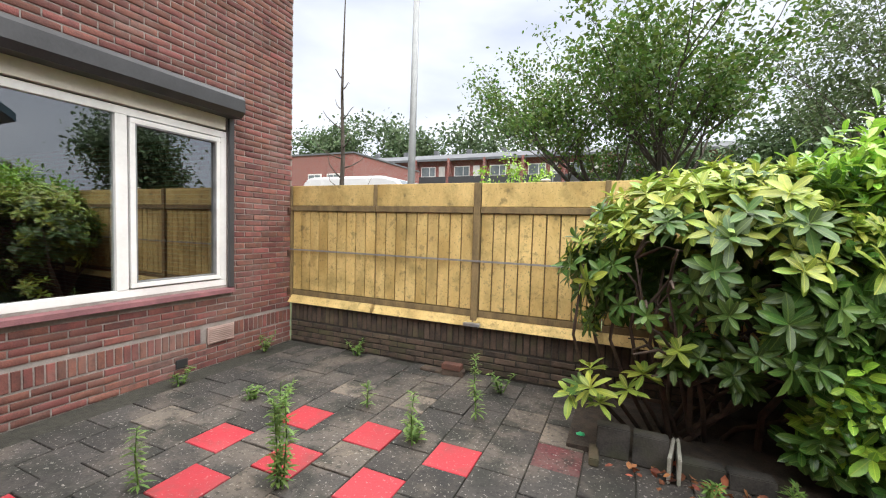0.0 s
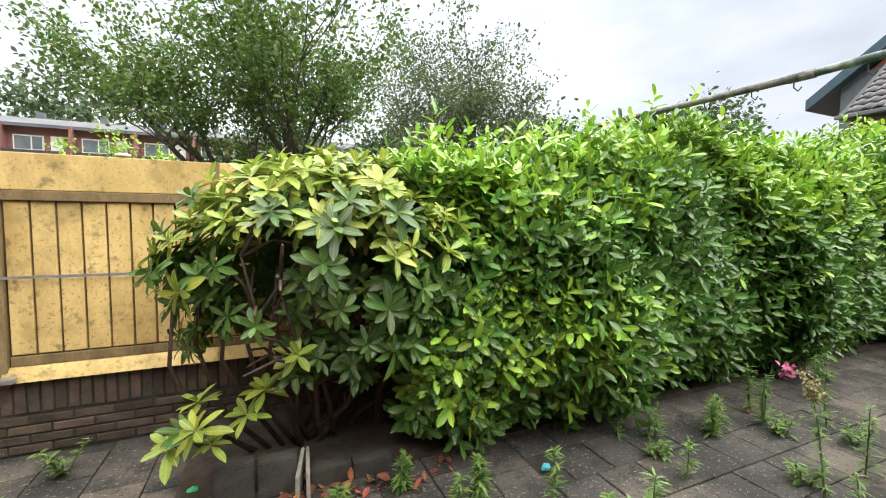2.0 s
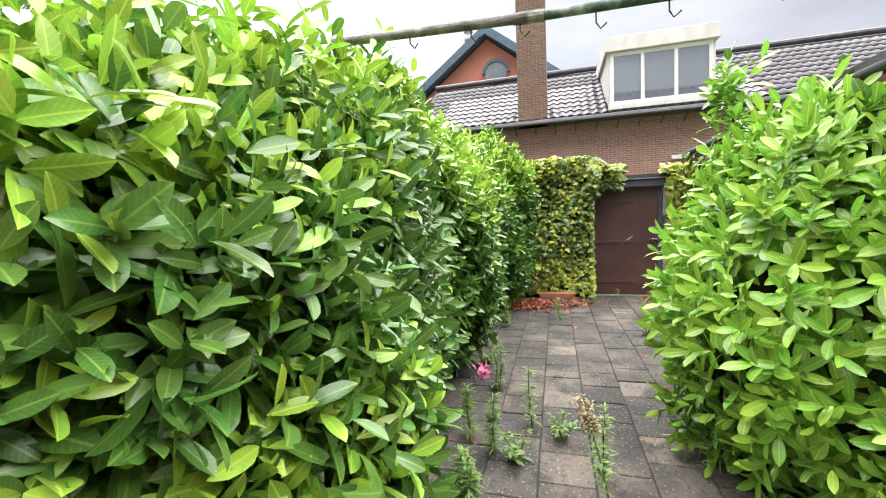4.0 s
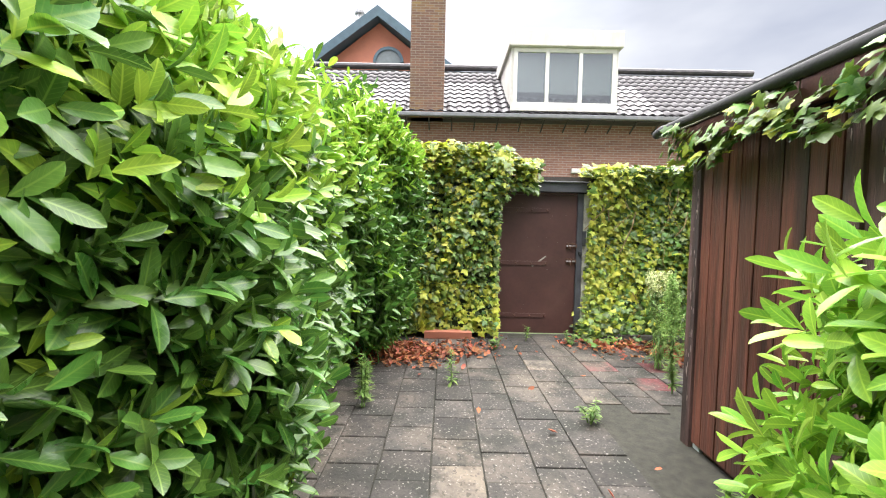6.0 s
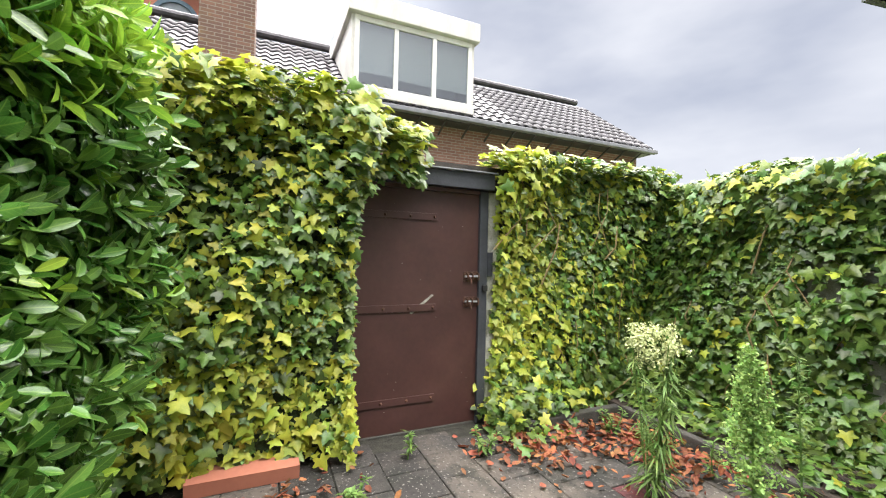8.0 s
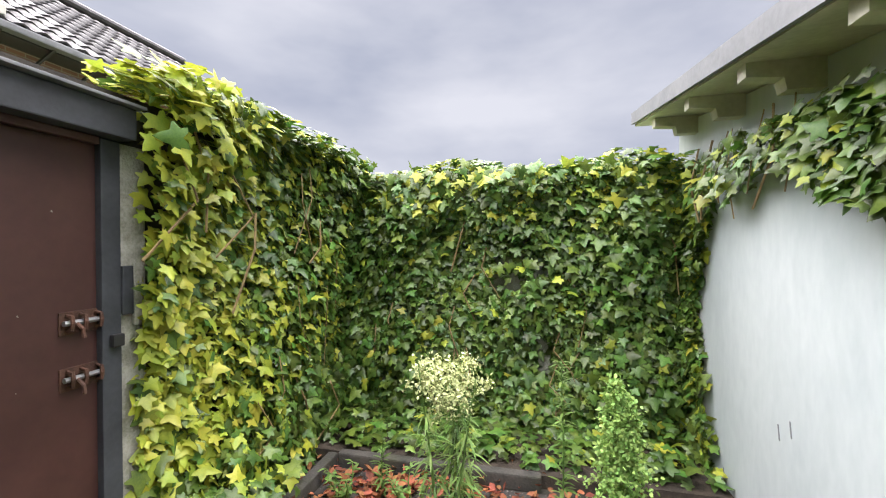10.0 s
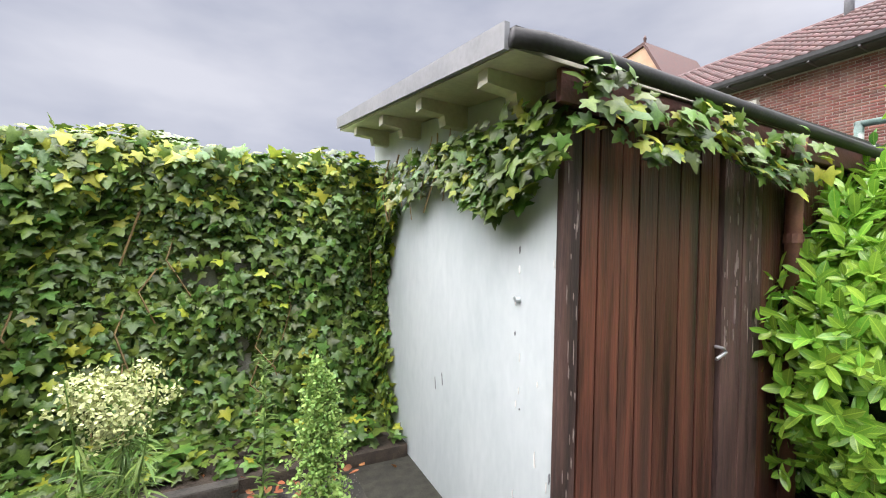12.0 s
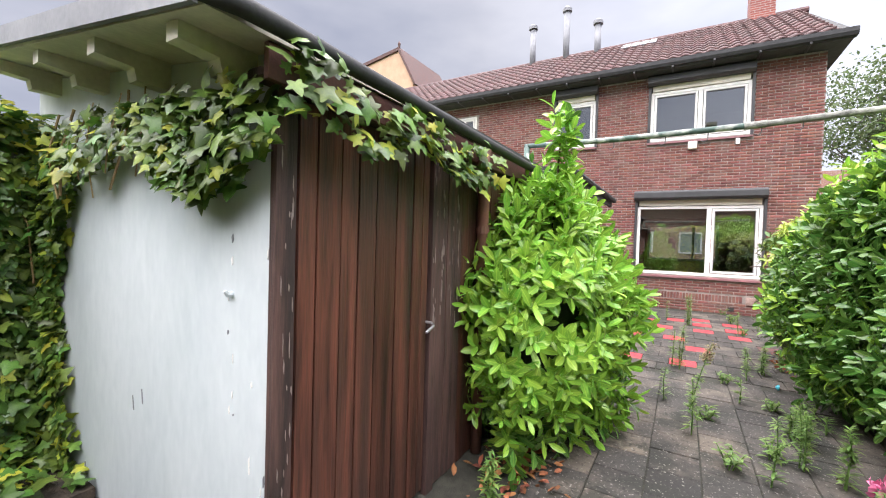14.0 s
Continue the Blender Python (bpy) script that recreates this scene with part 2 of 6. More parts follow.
M_DARKWOOD = material("brown_stained_board", (0.150, 0.050, 0.031), (0.030, 0.014, 0.011), 3.2, 0.5, 0.4, vary=0.4, per="object", stretch=(6, 6, 0.35), fine=7, stain=(0.025, 0.016, 0.013), stain_scale=1.4, stain_amount=0.75)
M_WORNWOOD = material("worn_dark_post", (0.115, 0.060, 0.050), (0.026, 0.015, 0.014), 3.5, 0.7, 0.4, stretch=(7, 7, 0.5), stain=(0.02, 0.015, 0.013), stain_scale=2, stain_amount=0.8)
M_WEATHERED = material("weathered_grey_paint", (0.34, 0.28, 0.25), (0.20, 0.15, 0.14), 20, 0.8, 0.2)
M_GATE = material("oxblood_gate_paint", (0.072, 0.029, 0.024), (0.05, 0.020, 0.017), 3, 0.5, 0.1, stain=(0.095, 0.045, 0.036), stain_scale=2.2, stain_amount=0.4)
M_GATEFRAME = material("slate_blue_paint", (0.06, 0.065, 0.075), (0.035, 0.038, 0.045), 6, 0.55, 0.15)
M_RUST = material("rusted_iron", (0.15, 0.07, 0.045), (0.05, 0.028, 0.02), 18, 0.7, 0.35, metal=0.3)
M_OLDPOST = material("lichen_concrete_post", (0.46, 0.45, 0.40), (0.20, 0.20, 0.15), 11, 0.9, 0.5)
M_WHITEWALL = material("mint_white_render", (0.54, 0.58, 0.595), (0.43, 0.48, 0.50), 1.6, 0.6, 0.06, fine=16, stain=(0.33, 0.385, 0.40), stain_scale=1.8, stain_amount=0.55, stretch=(1, 1, 0.4))
M_CREAMWOOD = material("cream_roof_timber", (0.62, 0.60, 0.49), (0.42, 0.41, 0.33), 5, 0.65, 0.12)
M_ZINC = material("grey_zinc_edge", (0.22, 0.225, 0.24), (0.14, 0.145, 0.16), 5, 0.6, 0.08, metal=0.1)
M_GUTTER = material("dark_zinc_gutter", (0.045, 0.045, 0.048), (0.022, 0.022, 0.024), 8, 0.75, 0.15, metal=0.1)
M_REDFASCIA = material("worn_red_fascia", (0.15, 0.055, 0.045), (0.07, 0.03, 0.025), 8, 0.6, 0.2)
M_FELT = material("bitumen_felt", (0.06, 0.06, 0.06), (0.03, 0.03, 0.03), 9, 0.9, 0.3)
M_COPPER = material("brown_drain_pipe", (0.20, 0.085, 0.06), (0.10, 0.045, 0.035), 9, 0.5, 0.12)
M_GREENPIPE = material("peeling_green_pipe", (0.085, 0.145, 0.125), (0.035, 0.06, 0.052), 14, 0.6, 0.35, stain=(0.46, 0.47, 0.43), stain_scale=9, stain_amount=0.9)
M_LICHENPIPE = material("lichened_grey_pipe", (0.26, 0.26, 0.235), (0.06, 0.06, 0.052), 14, 0.8, 0.5, stain=(0.5, 0.5, 0.44), stain_scale=8, stain_amount=0.7)
M_REDTILE = material("red_brown_pantile", (0.088, 0.036, 0.033), (0.045, 0.021, 0.020), 6, 0.7, 0.25, vary=0.25, hue=0.01)
M_GREYTILE = material("glazed_grey_pantile", (0.075, 0.069, 0.076), (0.03, 0.027, 0.032), 5, 0.5, 0.15, vary=0.35, hue=0.02)
M_LEAF = material("laurel_leaf", (0.092, 0.205, 0.034), (0.040, 0.115, 0.020), 7, 0.30, 0.12, vary=0.34, hue=0.018, trans=0.2, rib=0.6)
M_YOUNG = material("young_laurel_leaf", (0.29, 0.47, 0.055), (0.17, 0.34, 0.035), 7, 0.32, 0.12, vary=0.34, hue=0.02, trans=0.25, rib=0.5)
M_LIME = material("lime_laurel_leaf", (0.26, 0.46, 0.055), (0.14, 0.32, 0.035), 7, 0.32, 0.1, vary=0.3, hue=0.02, trans=0.28, rib=0.5)
M_RHODO = material("rhododendron_leaf", (0.085, 0.165, 0.030), (0.036, 0.085, 0.018), 7, 0.42, 0.12, vary=0.34, hue=0.02, trans=0.18, rib=0.5)
M_RHODO_Y = material("yellowing_rhododendron_leaf", (0.34, 0.42, 0.065), (0.19, 0.28, 0.05), 7, 0.42, 0.12, vary=0.36, hue=0.03, trans=0.25, rib=0.5)
M_IVY = material("ivy_leaf", (0.135, 0.220, 0.034), (0.046, 0.100, 0.018), 14, 0.42, 0.1, vary=0.5, hue=0.03, trans=0.18)
M_IVY_Y = material("yellow_green_ivy_leaf", (0.48, 0.49, 0.052), (0.27, 0.35, 0.040), 14, 0.48, 0.1, vary=0.25, hue=0.025, trans=0.3)
M_TREELEAF = material("tree_leaf", (0.13, 0.215, 0.04), (0.065, 0.12, 0.022), 3, 0.5, 0.0, vary=0.4, hue=0.03, trans=0.35)
M_TREELEAF2 = material("grey_green_tree_leaf", (0.13, 0.175, 0.07), (0.065, 0.10, 0.04), 3, 0.55, 0.0, vary=0.4, hue=0.02, trans=0.35)
M_WOODS = material("distant_foliage", (0.11, 0.16, 0.07), (0.055, 0.09, 0.04), 0.6, 0.8, 0.0, vary=0.35, hue=0.02, trans=0.2)
M_BARK = material("dark_bark", (0.12, 0.10, 0.08), (0.045, 0.037, 0.03), 12, 0.9, 0.6, stretch=(1, 1, 0.3))
M_TWIG = material("brown_twig", (0.10, 0.065, 0.045), (0.035, 0.024, 0.018), 14, 0.85, 0.4)
M_STEM = material("pale_vine_stem", (0.30, 0.21, 0.09), (0.16, 0.11, 0.05), 14, 0.8, 0.3)
M_WEED = material("weed_leaf", (0.19, 0.30, 0.07), (0.10, 0.18, 0.04), 9, 0.55, 0.05, vary=0.35, hue=0.02, trans=0.3)
M_WEEDFLOWER = material("cream_weed_flower", (0.52, 0.54, 0.26), (0.32, 0.38, 0.15), 20, 0.7, 0.1, vary=0.25)
M_WEEDBUD = material("pale_green_bud", (0.30, 0.45, 0.12), (0.16, 0.28, 0.06), 20, 0.7, 0.1, vary=0.3, hue=0.02, trans=0.2)
M_PINKBUD = material("pinkish_green_bud", (0.36, 0.34, 0.16), (0.24, 0.17, 0.11), 20, 0.7, 0.1, vary=0.3, hue=0.03)
M_DEAD = material("dry_orange_leaf", (0.40, 0.145, 0.060), (0.16, 0.055, 0.032), 9, 0.8, 0.2, vary=0.4, hue=0.02, trans=0.15)
M_GLASS = glass_material("window_glass", (0.62, 0.66, 0.66))
M_FARGLASS = material("dim_window_pane", (0.22, 0.25, 0.26), (0.12, 0.14, 0.15), 0.8, 0.12, 0.0)
M_CURTAIN = material("pale_net_curtain", (0.62, 0.66, 0.65), (0.45, 0.50, 0.50), 2.5, 0.8, 0.0, stretch=(1, 6, 0.2))
M_ROOMWALL = material("grey_room_wall", (0.36, 0.35, 0.34), (0.28, 0.27, 0.26), 2, 0.9, 0.05)
M_ROOMDOOR = material("pale_blue_door", (0.52, 0.62, 0.66), (0.46, 0.56, 0.60), 3, 0.5, 0.02)
M_LAMPPOST = material("galvanised_post", (0.30, 0.31, 0.31), (0.21, 0.22, 0.22), 4, 0.5, 0.05, metal=0.3)
M_VAN = material("white_van_paint", (0.78, 0.79, 0.80), (0.70, 0.71, 0.72), 2, 0.25, 0.0, coat=0.5)
M_BLACK = material("black_plastic", (0.03, 0.03, 0.03), (0.02, 0.02, 0.02), 8, 0.5, 0.1)
M_BLOCK = material("dark_concrete_block", (0.075, 0.068, 0.060), (0.026, 0.025, 0.023), 9, 0.9, 0.5, vary=0.2, per="object", stain=(0.05, 0.055, 0.025), stain_scale=4, stain_amount=0.5)
M_ORANGEWALL = material("salmon_render", (0.50, 0.19, 0.12), (0.42, 0.155, 0.10), 3, 0.8, 0.1)
M_BLUEBOARD = material("petrol_blue_board", (0.075, 0.13, 0.17), (0.05, 0.09, 0.12), 4, 0.5, 0.05)
M_TAN = material("tan_render", (0.50, 0.33, 0.22), (0.40, 0.26, 0.17), 3, 0.85, 0.1)
M_VENT = material("dull_pink_paint", (0.42, 0.30, 0.26), (0.30, 0.21, 0.18), 9, 0.8, 0.15)
M_DORMER = material("weathered_white_cladding", (0.66, 0.64, 0.60), (0.50, 0.48, 0.45), 3, 0.6, 0.1, stretch=(1, 1, 0.4))
M_PINK = material("pink_petal", (0.75, 0.22, 0.38), (0.6, 0.15, 0.3), 20, 0.6, 0.1)
M_BLUEBIT = material("turquoise_litter", (0.08, 0.45, 0.55), (0.05, 0.33, 0.42), 20, 0.4, 0.1)
M_GREENBIT = material("green_litter", (0.05, 0.55, 0.22), (0.03, 0.4, 0.15), 20, 0.4, 0.1)
M_FLATROOF = material("grey_flat_roof", (0.15, 0.155, 0.165), (0.10, 0.105, 0.115), 1, 0.8, 0.05)


def brick_material(name, light, dark, mortar, tint=None):
    """Far brickwork: courses and joints by a brick texture of true size."""
    m = material(name, light, dark, 3, 0.85, 0.1, stain=tint, stain_scale=0.8, stain_amount=0.5)
    n, l = m.node_tree.nodes, m.node_tree.links
    b = n["Principled BSDF"]
    src = b.inputs["Base Color"].links[0].from_socket
    bt = n.new("ShaderNodeTexBrick")
    bt.inputs["Scale"].default_value = 1.0
    bt.inputs["Brick Width"].default_value, bt.inputs["Row Height"].default_value, bt.inputs["Mortar Size"].default_value = 0.22, 0.0625, 0.007
    bt.inputs["Mortar"].default_value = (*mortar, 1)
    bt.inputs["Color2"].default_value = (*dark, 1)
    co = n.new("ShaderNodeTexCoord")
    sx = n.new("ShaderNodeSeparateXYZ")
    ad = n.new("ShaderNodeMath")
    ad.operation = "ADD"
    cb = n.new("ShaderNodeCombineXYZ")
    l.new(co.outputs["Object"], sx.inputs[0])
    l.new(sx.outputs["X"], ad.inputs[0])
    l.new(sx.outputs["Y"], ad.inputs[1])
    l.new(ad.outputs[0], cb.inputs["X"])
    l.new(sx.outputs["Z"], cb.inputs["Y"])
    l.new(cb.outputs[0], bt.inputs["Vector"])
    l.new(src, bt.inputs["Color1"])
    l.new(bt.outputs["Color"], b.inputs["Base Color"])
    return m


M_FARBRICK = brick_material("brown_brickwork", (0.33, 0.17, 0.125), (0.22, 0.105, 0.08), (0.32, 0.28, 0.25))
M_CHIMNEY = brick_material("mossy_chimney_brickwork", (0.21, 0.105, 0.066), (0.11, 0.055, 0.04), (0.19, 0.165, 0.13), (0.26, 0.20, 0.035))
M_ROWBRICK = brick_material("red_brickwork", (0.33, 0.09, 0.065), (0.21, 0.06, 0.05), (0.3, 0.26, 0.24))


# ---------------------------------------------------------------- building helpers
def thing(name, x, y, z, label, category, group="", kind=""):
    ob = new(name)
    ob.location = (x, y, z)
    return tagged(ob, label, category, group, kind)


def attach(ob, parent):
    ob.parent = parent
    if parent.parent is None:
        ob.matrix_parent_inverse = Matrix.Translation(parent.location).inverted()
    return ob


def part(name, bm, mat, parent=None, label="", smooth=False):
    """Link a bmesh (or a mesh) as one mesh object, under a thing or a part; world coordinates."""
    if isinstance(bm, bmesh.types.BMesh):
        me = bpy.data.meshes.new(name)
        bm.to_mesh(me)
        bm.free()
    else:
        me = bm
    if smooth:
        me.polygons.foreach_set("use_smooth", [True] * len(me.polygons))
    if not me.materials:
        me.materials.append(mat)
    ob = new(name, me)
    if parent is not None:
        attach(ob, parent)
    if label:
        ob["label"] = label
    return ob


def structure(name, bm, mat, label, category):
    return tagged(part(name, bm, mat), label, category, kind="structure")


def box(bm, x0, x1, y0, y1, z0, z1, bevel=0.0):
    res = bmesh.ops.create_cube(bm, size=1.0, matrix=Matrix.Translation(((x0 + x1) / 2, (y0 + y1) / 2, (z0 + z1) / 2)) @ Matrix.Diagonal((abs(x1 - x0), abs(y1 - y0), abs(z1 - z0), 1)))
    if bevel:
        es = list({e for v in res["verts"] for e in v.link_edges})
        bmesh.ops.bevel(bm, geom=es, offset=bevel, segments=2, affect="EDGES", profile=0.6)
    return bm


def boxed(x0, x1, y0, y1, z0, z1, bevel=0.0):
    return box(bmesh.new(), x0, x1, y0, y1, z0, z1, bevel)


def tube(bm, points, radii, sides=8):
    """A round tube through points; radii one number or one each."""
    pts = [Vector(p) for p in points]
    if not hasattr(radii, "__len__"):
        radii = [radii] * len(pts)
    rings = []
    for i, p in enumerate(pts):
        d = (pts[min(i + 1, len(pts) - 1)] - pts[max(i - 1, 0)]).normalized()
        a = d.orthogonal().normalized() if i == 0 else (a - d * a.dot(d)).normalized()
        b = d.cross(a)
        rings.append([bm.verts.new(p + radii[i] * (math.cos(2 * math.pi * k / sides) * a + math.sin(2 * math.pi * k / sides) * b)) for k in range(sides)])
    for r0, r1 in zip(rings, rings[1:]):
        for k in range(sides):
            bm.faces.new((r0[k], r0[(k + 1) % sides], r1[(k + 1) % sides], r1[k]))
    bm.faces.new(rings[0][::-1])
    bm.faces.new(rings[-1])
    return bm


def prism(bm, outline, axis, a, b):
    """Extrude an outline of (u, v) pairs from a to b along an axis: x: (y, z), y: (x, z), z: (x, y)."""
    def at(u, v, w):
        return {"x": (w, u, v), "y": (u, w, v), "z": (u, v, w)}[axis]
    lo = [bm.verts.new(at(u, v, a)) for u, v in outline]
    hi = [bm.verts.new(at(u, v, b)) for u, v in outline]
    n = len(outline)
    bm.faces.new(lo[::-1])
    bm.faces.new(hi)
    for i in range(n):
        bm.faces.new((lo[i], lo[(i + 1) % n], hi[(i + 1) % n], hi[i]))
    bmesh.ops.recalc_face_normals(bm, faces=bm.faces)
    return bm


def many(name, verts, faces, rots, places, mat, parent=None, label="", smooth=False, uv=None):
    """One mesh of many copies of a small template: rots N x 3 x 3, places N x 3."""
    v = np.asarray(verts, dtype=np.float64)
    n, k = len(places), len(v)
    co = (np.einsum("nij,kj->nki", np.asarray(rots), v) + np.asarray(places)[:, None, :]).reshape(-1, 3)
    sizes = np.array([len(f) for f in faces])
    flat = np.concatenate([np.asarray(f) for f in faces])
    idx = (flat[None, :] + (np.arange(n) * k)[:, None]).reshape(-1)
    tot = np.tile(sizes, n)
    start = np.concatenate([[0], np.cumsum(tot)[:-1]])
    me = bpy.data.meshes.new(name)
    me.vertices.add(n * k)
    me.vertices.foreach_set("co", co.ravel())
    me.loops.add(len(idx))
    me.loops.foreach_set("vertex_index", idx.astype(np.int32))
    me.polygons.add(len(tot))
    me.polygons.foreach_set("loop_start", start.astype(np.int32))
    me.polygons.foreach_set("loop_total", tot.astype(np.int32))
    if uv is not None:
        layer = me.uv_layers.new(name="blade")
        layer.data.foreach_set("uv", np.tile(np.asarray(uv)[flat].ravel(), n))
    me.update(calc_edges=True)
    me.validate()
    return part(name, me, mat, parent, label, smooth)


rng = np.random.default_rng(7)


def frames_along(normals, ups=None, spin=None, size=None):
    """Rotation matrices whose z axis follows each normal, spun about it, and scaled."""
    nz = normals / np.linalg.norm(normals, axis=1, keepdims=True)
    ref = np.where(np.abs(nz[:, 2:3]) > 0.95, np.array([[1.0, 0, 0]]), np.array([[0, 0, 1.0]]))
    nx = np.cross(ref, nz)
    nx /= np.linalg.norm(nx, axis=1, keepdims=True)
    ny = np.cross(nz, nx)
    if spin is not None:
        c, s = np.cos(spin)[:, None], np.sin(spin)[:, None]
        nx, ny = nx * c + ny * s, ny * c - nx * s
    m = np.stack([nx, ny, nz], axis=2)
    if size is not None:
        m = m * np.asarray(size)[:, None, None]
    return m


def leaf(length, width, fold=0.25, droop=0.15):
    """A folded, pointed leaf along +y with its face to +z."""
    L, W = length, width / 2
    v = [(0, 0, 0), (0, 0.33 * L, 0), (0, 0.7 * L, -droop * L * 0.4), (0, L, -droop * L),
         (-W * 0.9, 0.3 * L, fold * W), (-W, 0.66 * L, fold * W - droop * L * 0.4), (W * 0.9, 0.3 * L, fold * W), (W, 0.66 * L, fold * W - droop * L * 0.4)]
    f = [(0, 4, 1), (1, 4, 5, 2), (2, 5, 3), (0, 1, 6), (1, 2, 7, 6), (2, 3, 7)]
    return np.array(v, dtype=float), f


def broad_leaf(length, width, fold=0.25, droop=0.15):
    """A rounded, folded evergreen leaf along +y with its face to +z."""
    prof = [(0.0, 0.0), (0.10, 0.34), (0.32, 0.84), (0.60, 1.0), (0.80, 0.84), (0.93, 0.42), (1.0, 0.0)]
    k = len(prof)
    mid = [(0, t * length, -droop * length * t * t) for t, _ in prof]
    side = [[(s * w * width / 2, t * length, fold * w * width / 2 - droop * length * t * t + 0.012 * length * math.sin(9 * t)) for t, w in prof[1:-1]] for s in (-1, 1)]
    v = mid + side[0] + side[1]
    f = []
    for s, o in ((0, k), (1, 2 * k - 2)):
        q = [(0, o, 1)] + [(i, o + i - 1, o + i, i + 1) for i in range(1, k - 2)] + [(k - 2, o + k - 3, k - 1)]
        f += q if s == 0 else [t[::-1] for t in q]
    uv = [(0.5, t) for t, _ in prof] + [(0.5 + s * 0.5 * w, t) for s in (-1, 1) for t, w in prof[1:-1]]
    return np.array(v, dtype=float), f, uv


def sprig(count, length, width, stem, tilt0, tilt1, seed):
    """A shoot along +z with leaves set in a spiral: upper ones steeper."""
    r = np.random.default_rng(seed)
    vs, fs, uvs = [], [], []
    for i in range(count):
        q = i / max(count - 1, 1)
        lv, lf, lu = broad_leaf(length * r.uniform(0.75, 1.1) * (1 - 0.25 * q), width * r.uniform(0.85, 1.1) * (1 - 0.25 * q), 0.3, r.uniform(0.05, 0.3))
        e = radians(tilt0 + (tilt1 - tilt0) * q + r.uniform(-14, 14))
        rot = np.array(Euler((e, 0, 0)).to_matrix())
        a = i * 2.4 + r.uniform(-0.4, 0.4)
        rz = np.array(Euler((0, 0, a)).to_matrix())
        base = sum(len(x) for x in vs)
        vs.append(lv @ rot.T @ rz.T + np.array([0, 0, stem * q]))
        fs += [tuple(base + k for k in f) for f in lf]
        uvs += lu
    return np.vstack(vs), fs, uvs


def ivy_leaf(size):
    out = [(0, 0.02), (0.20, -0.16), (0.44, -0.20), (0.38, 0.08), (0.66, 0.26), (0.62, 0.36), (0.30, 0.44), (0.20, 0.72), (0, 1.05)]
    pts = [(x, y) for x, y in out] + [(-x, y) for x, y in out[-2:0:-1]]
    v = [(0, 0.3, 0)] + [(x * size, y * size, -0.22 * size * abs(x) - 0.12 * size * max(y - 0.4, 0)) for x, y in pts]
    v[0] = (0, 0.3 * size, 0.04 * size)
    n = len(pts)
    return np.array(v, dtype=float), [(0, 1 + i, 1 + (i + 1) % n) for i in range(n)]


# ---------------------------------------------------------------- ground
bm = bmesh.new()
bmesh.ops.create_grid(bm, x_segments=60, y_segments=60, size=900)
for v in bm.verts:
    v.co.z = -0.06
structure("ground", bm, M_LAND, "rough grassy land around the garden reaching the horizon", "ground")
structure("road", boxed(-60, 60, 3.6, 9.2, -0.4, -0.045), M_ROAD, "grey asphalt street behind the yellow fence", "road")
terrace = structure("paving_terrace", boxed(0.0, 5.45, -5.6, 0.0, -0.3, -0.012), M_JOINT, "old grey concrete paving with scattered red painted tiles", "paving")
path_floor = structure("paving_path", boxed(5.45, 12.75, -5.9, 0.0, -0.3, -0.012), M_JOINT, "weathered dark grey concrete tile path to the gate", "paving")


# ---------------------------------------------------------------- brickwork helpers
def brick_cells(u0, u1, v0, v1, holes, length=0.21, height=0.0505, joint=0.012, shift=0.0):
    """Running bond over a rectangle, cut round the holes: (u, v, length) of each brick."""
    out, row, v = [], 0, v0
    while v + height <= v1 + 1e-4:
        cuts = [(u0, u1)]
        for a, b, c, d in holes:
            if v < d - 0.004 and v + height > c + 0.004:
                nxt = []
                for p, q in cuts:
                    if b <= p or a >= q:
                        nxt.append((p, q))
                    else:
                        if a > p:
                            nxt.append((p, a))
                        if b < q:
                            nxt.append((b, q))
                cuts = nxt
        for p, q in cuts:
            u = math.floor((p - u0) / (length + joint)) * (length + joint) + u0 - (length + joint) * (0.5 if row % 2 else 0) + shift
            while u < q:
                a, b = max(u, p), min(u + length, q)
                if b - a > 0.03:
                    out.append(((a + b) / 2, v + height / 2, b - a))
                u += length + joint
        v += height + joint
        row += 1
    return out


def brick_mesh(name, mat, length, height, depth, facing):
    """A brick with slightly chamfered face, centred; facing '+x' or '-y'."""
    bm = bmesh.new()
    c = 0.004
    back = [(-length / 2, -height / 2), (length / 2, -height / 2), (length / 2, height / 2), (-length / 2, height / 2)]
    front = [(-length / 2 + c, -height / 2 + c), (length / 2 - c, -height / 2 + c), (length / 2 - c, height / 2 - c), (-length / 2 + c, height / 2 - c)]
    def at(u, w, d):
        return (d, u, w) if facing == "+x" else (u, -d, w)
    rings = [[bm.verts.new(at(u, w, d)) for u, w in ring] for ring, d in ((back, -depth), (back, -c), (front, 0.0))]
    for r0, r1 in zip(rings, rings[1:]):
        for k in range(4):
            bm.faces.new((r0[k], r0[(k + 1) % 4], r1[(k + 1) % 4], r1[k]))
    bm.faces.new(rings[2])
    bmesh.ops.recalc_face_normals(bm, faces=bm.faces)
    me = bpy.data.meshes.new(name)
    bm.to_mesh(me)
    bm.free()
    me.materials.append(mat)
    return me


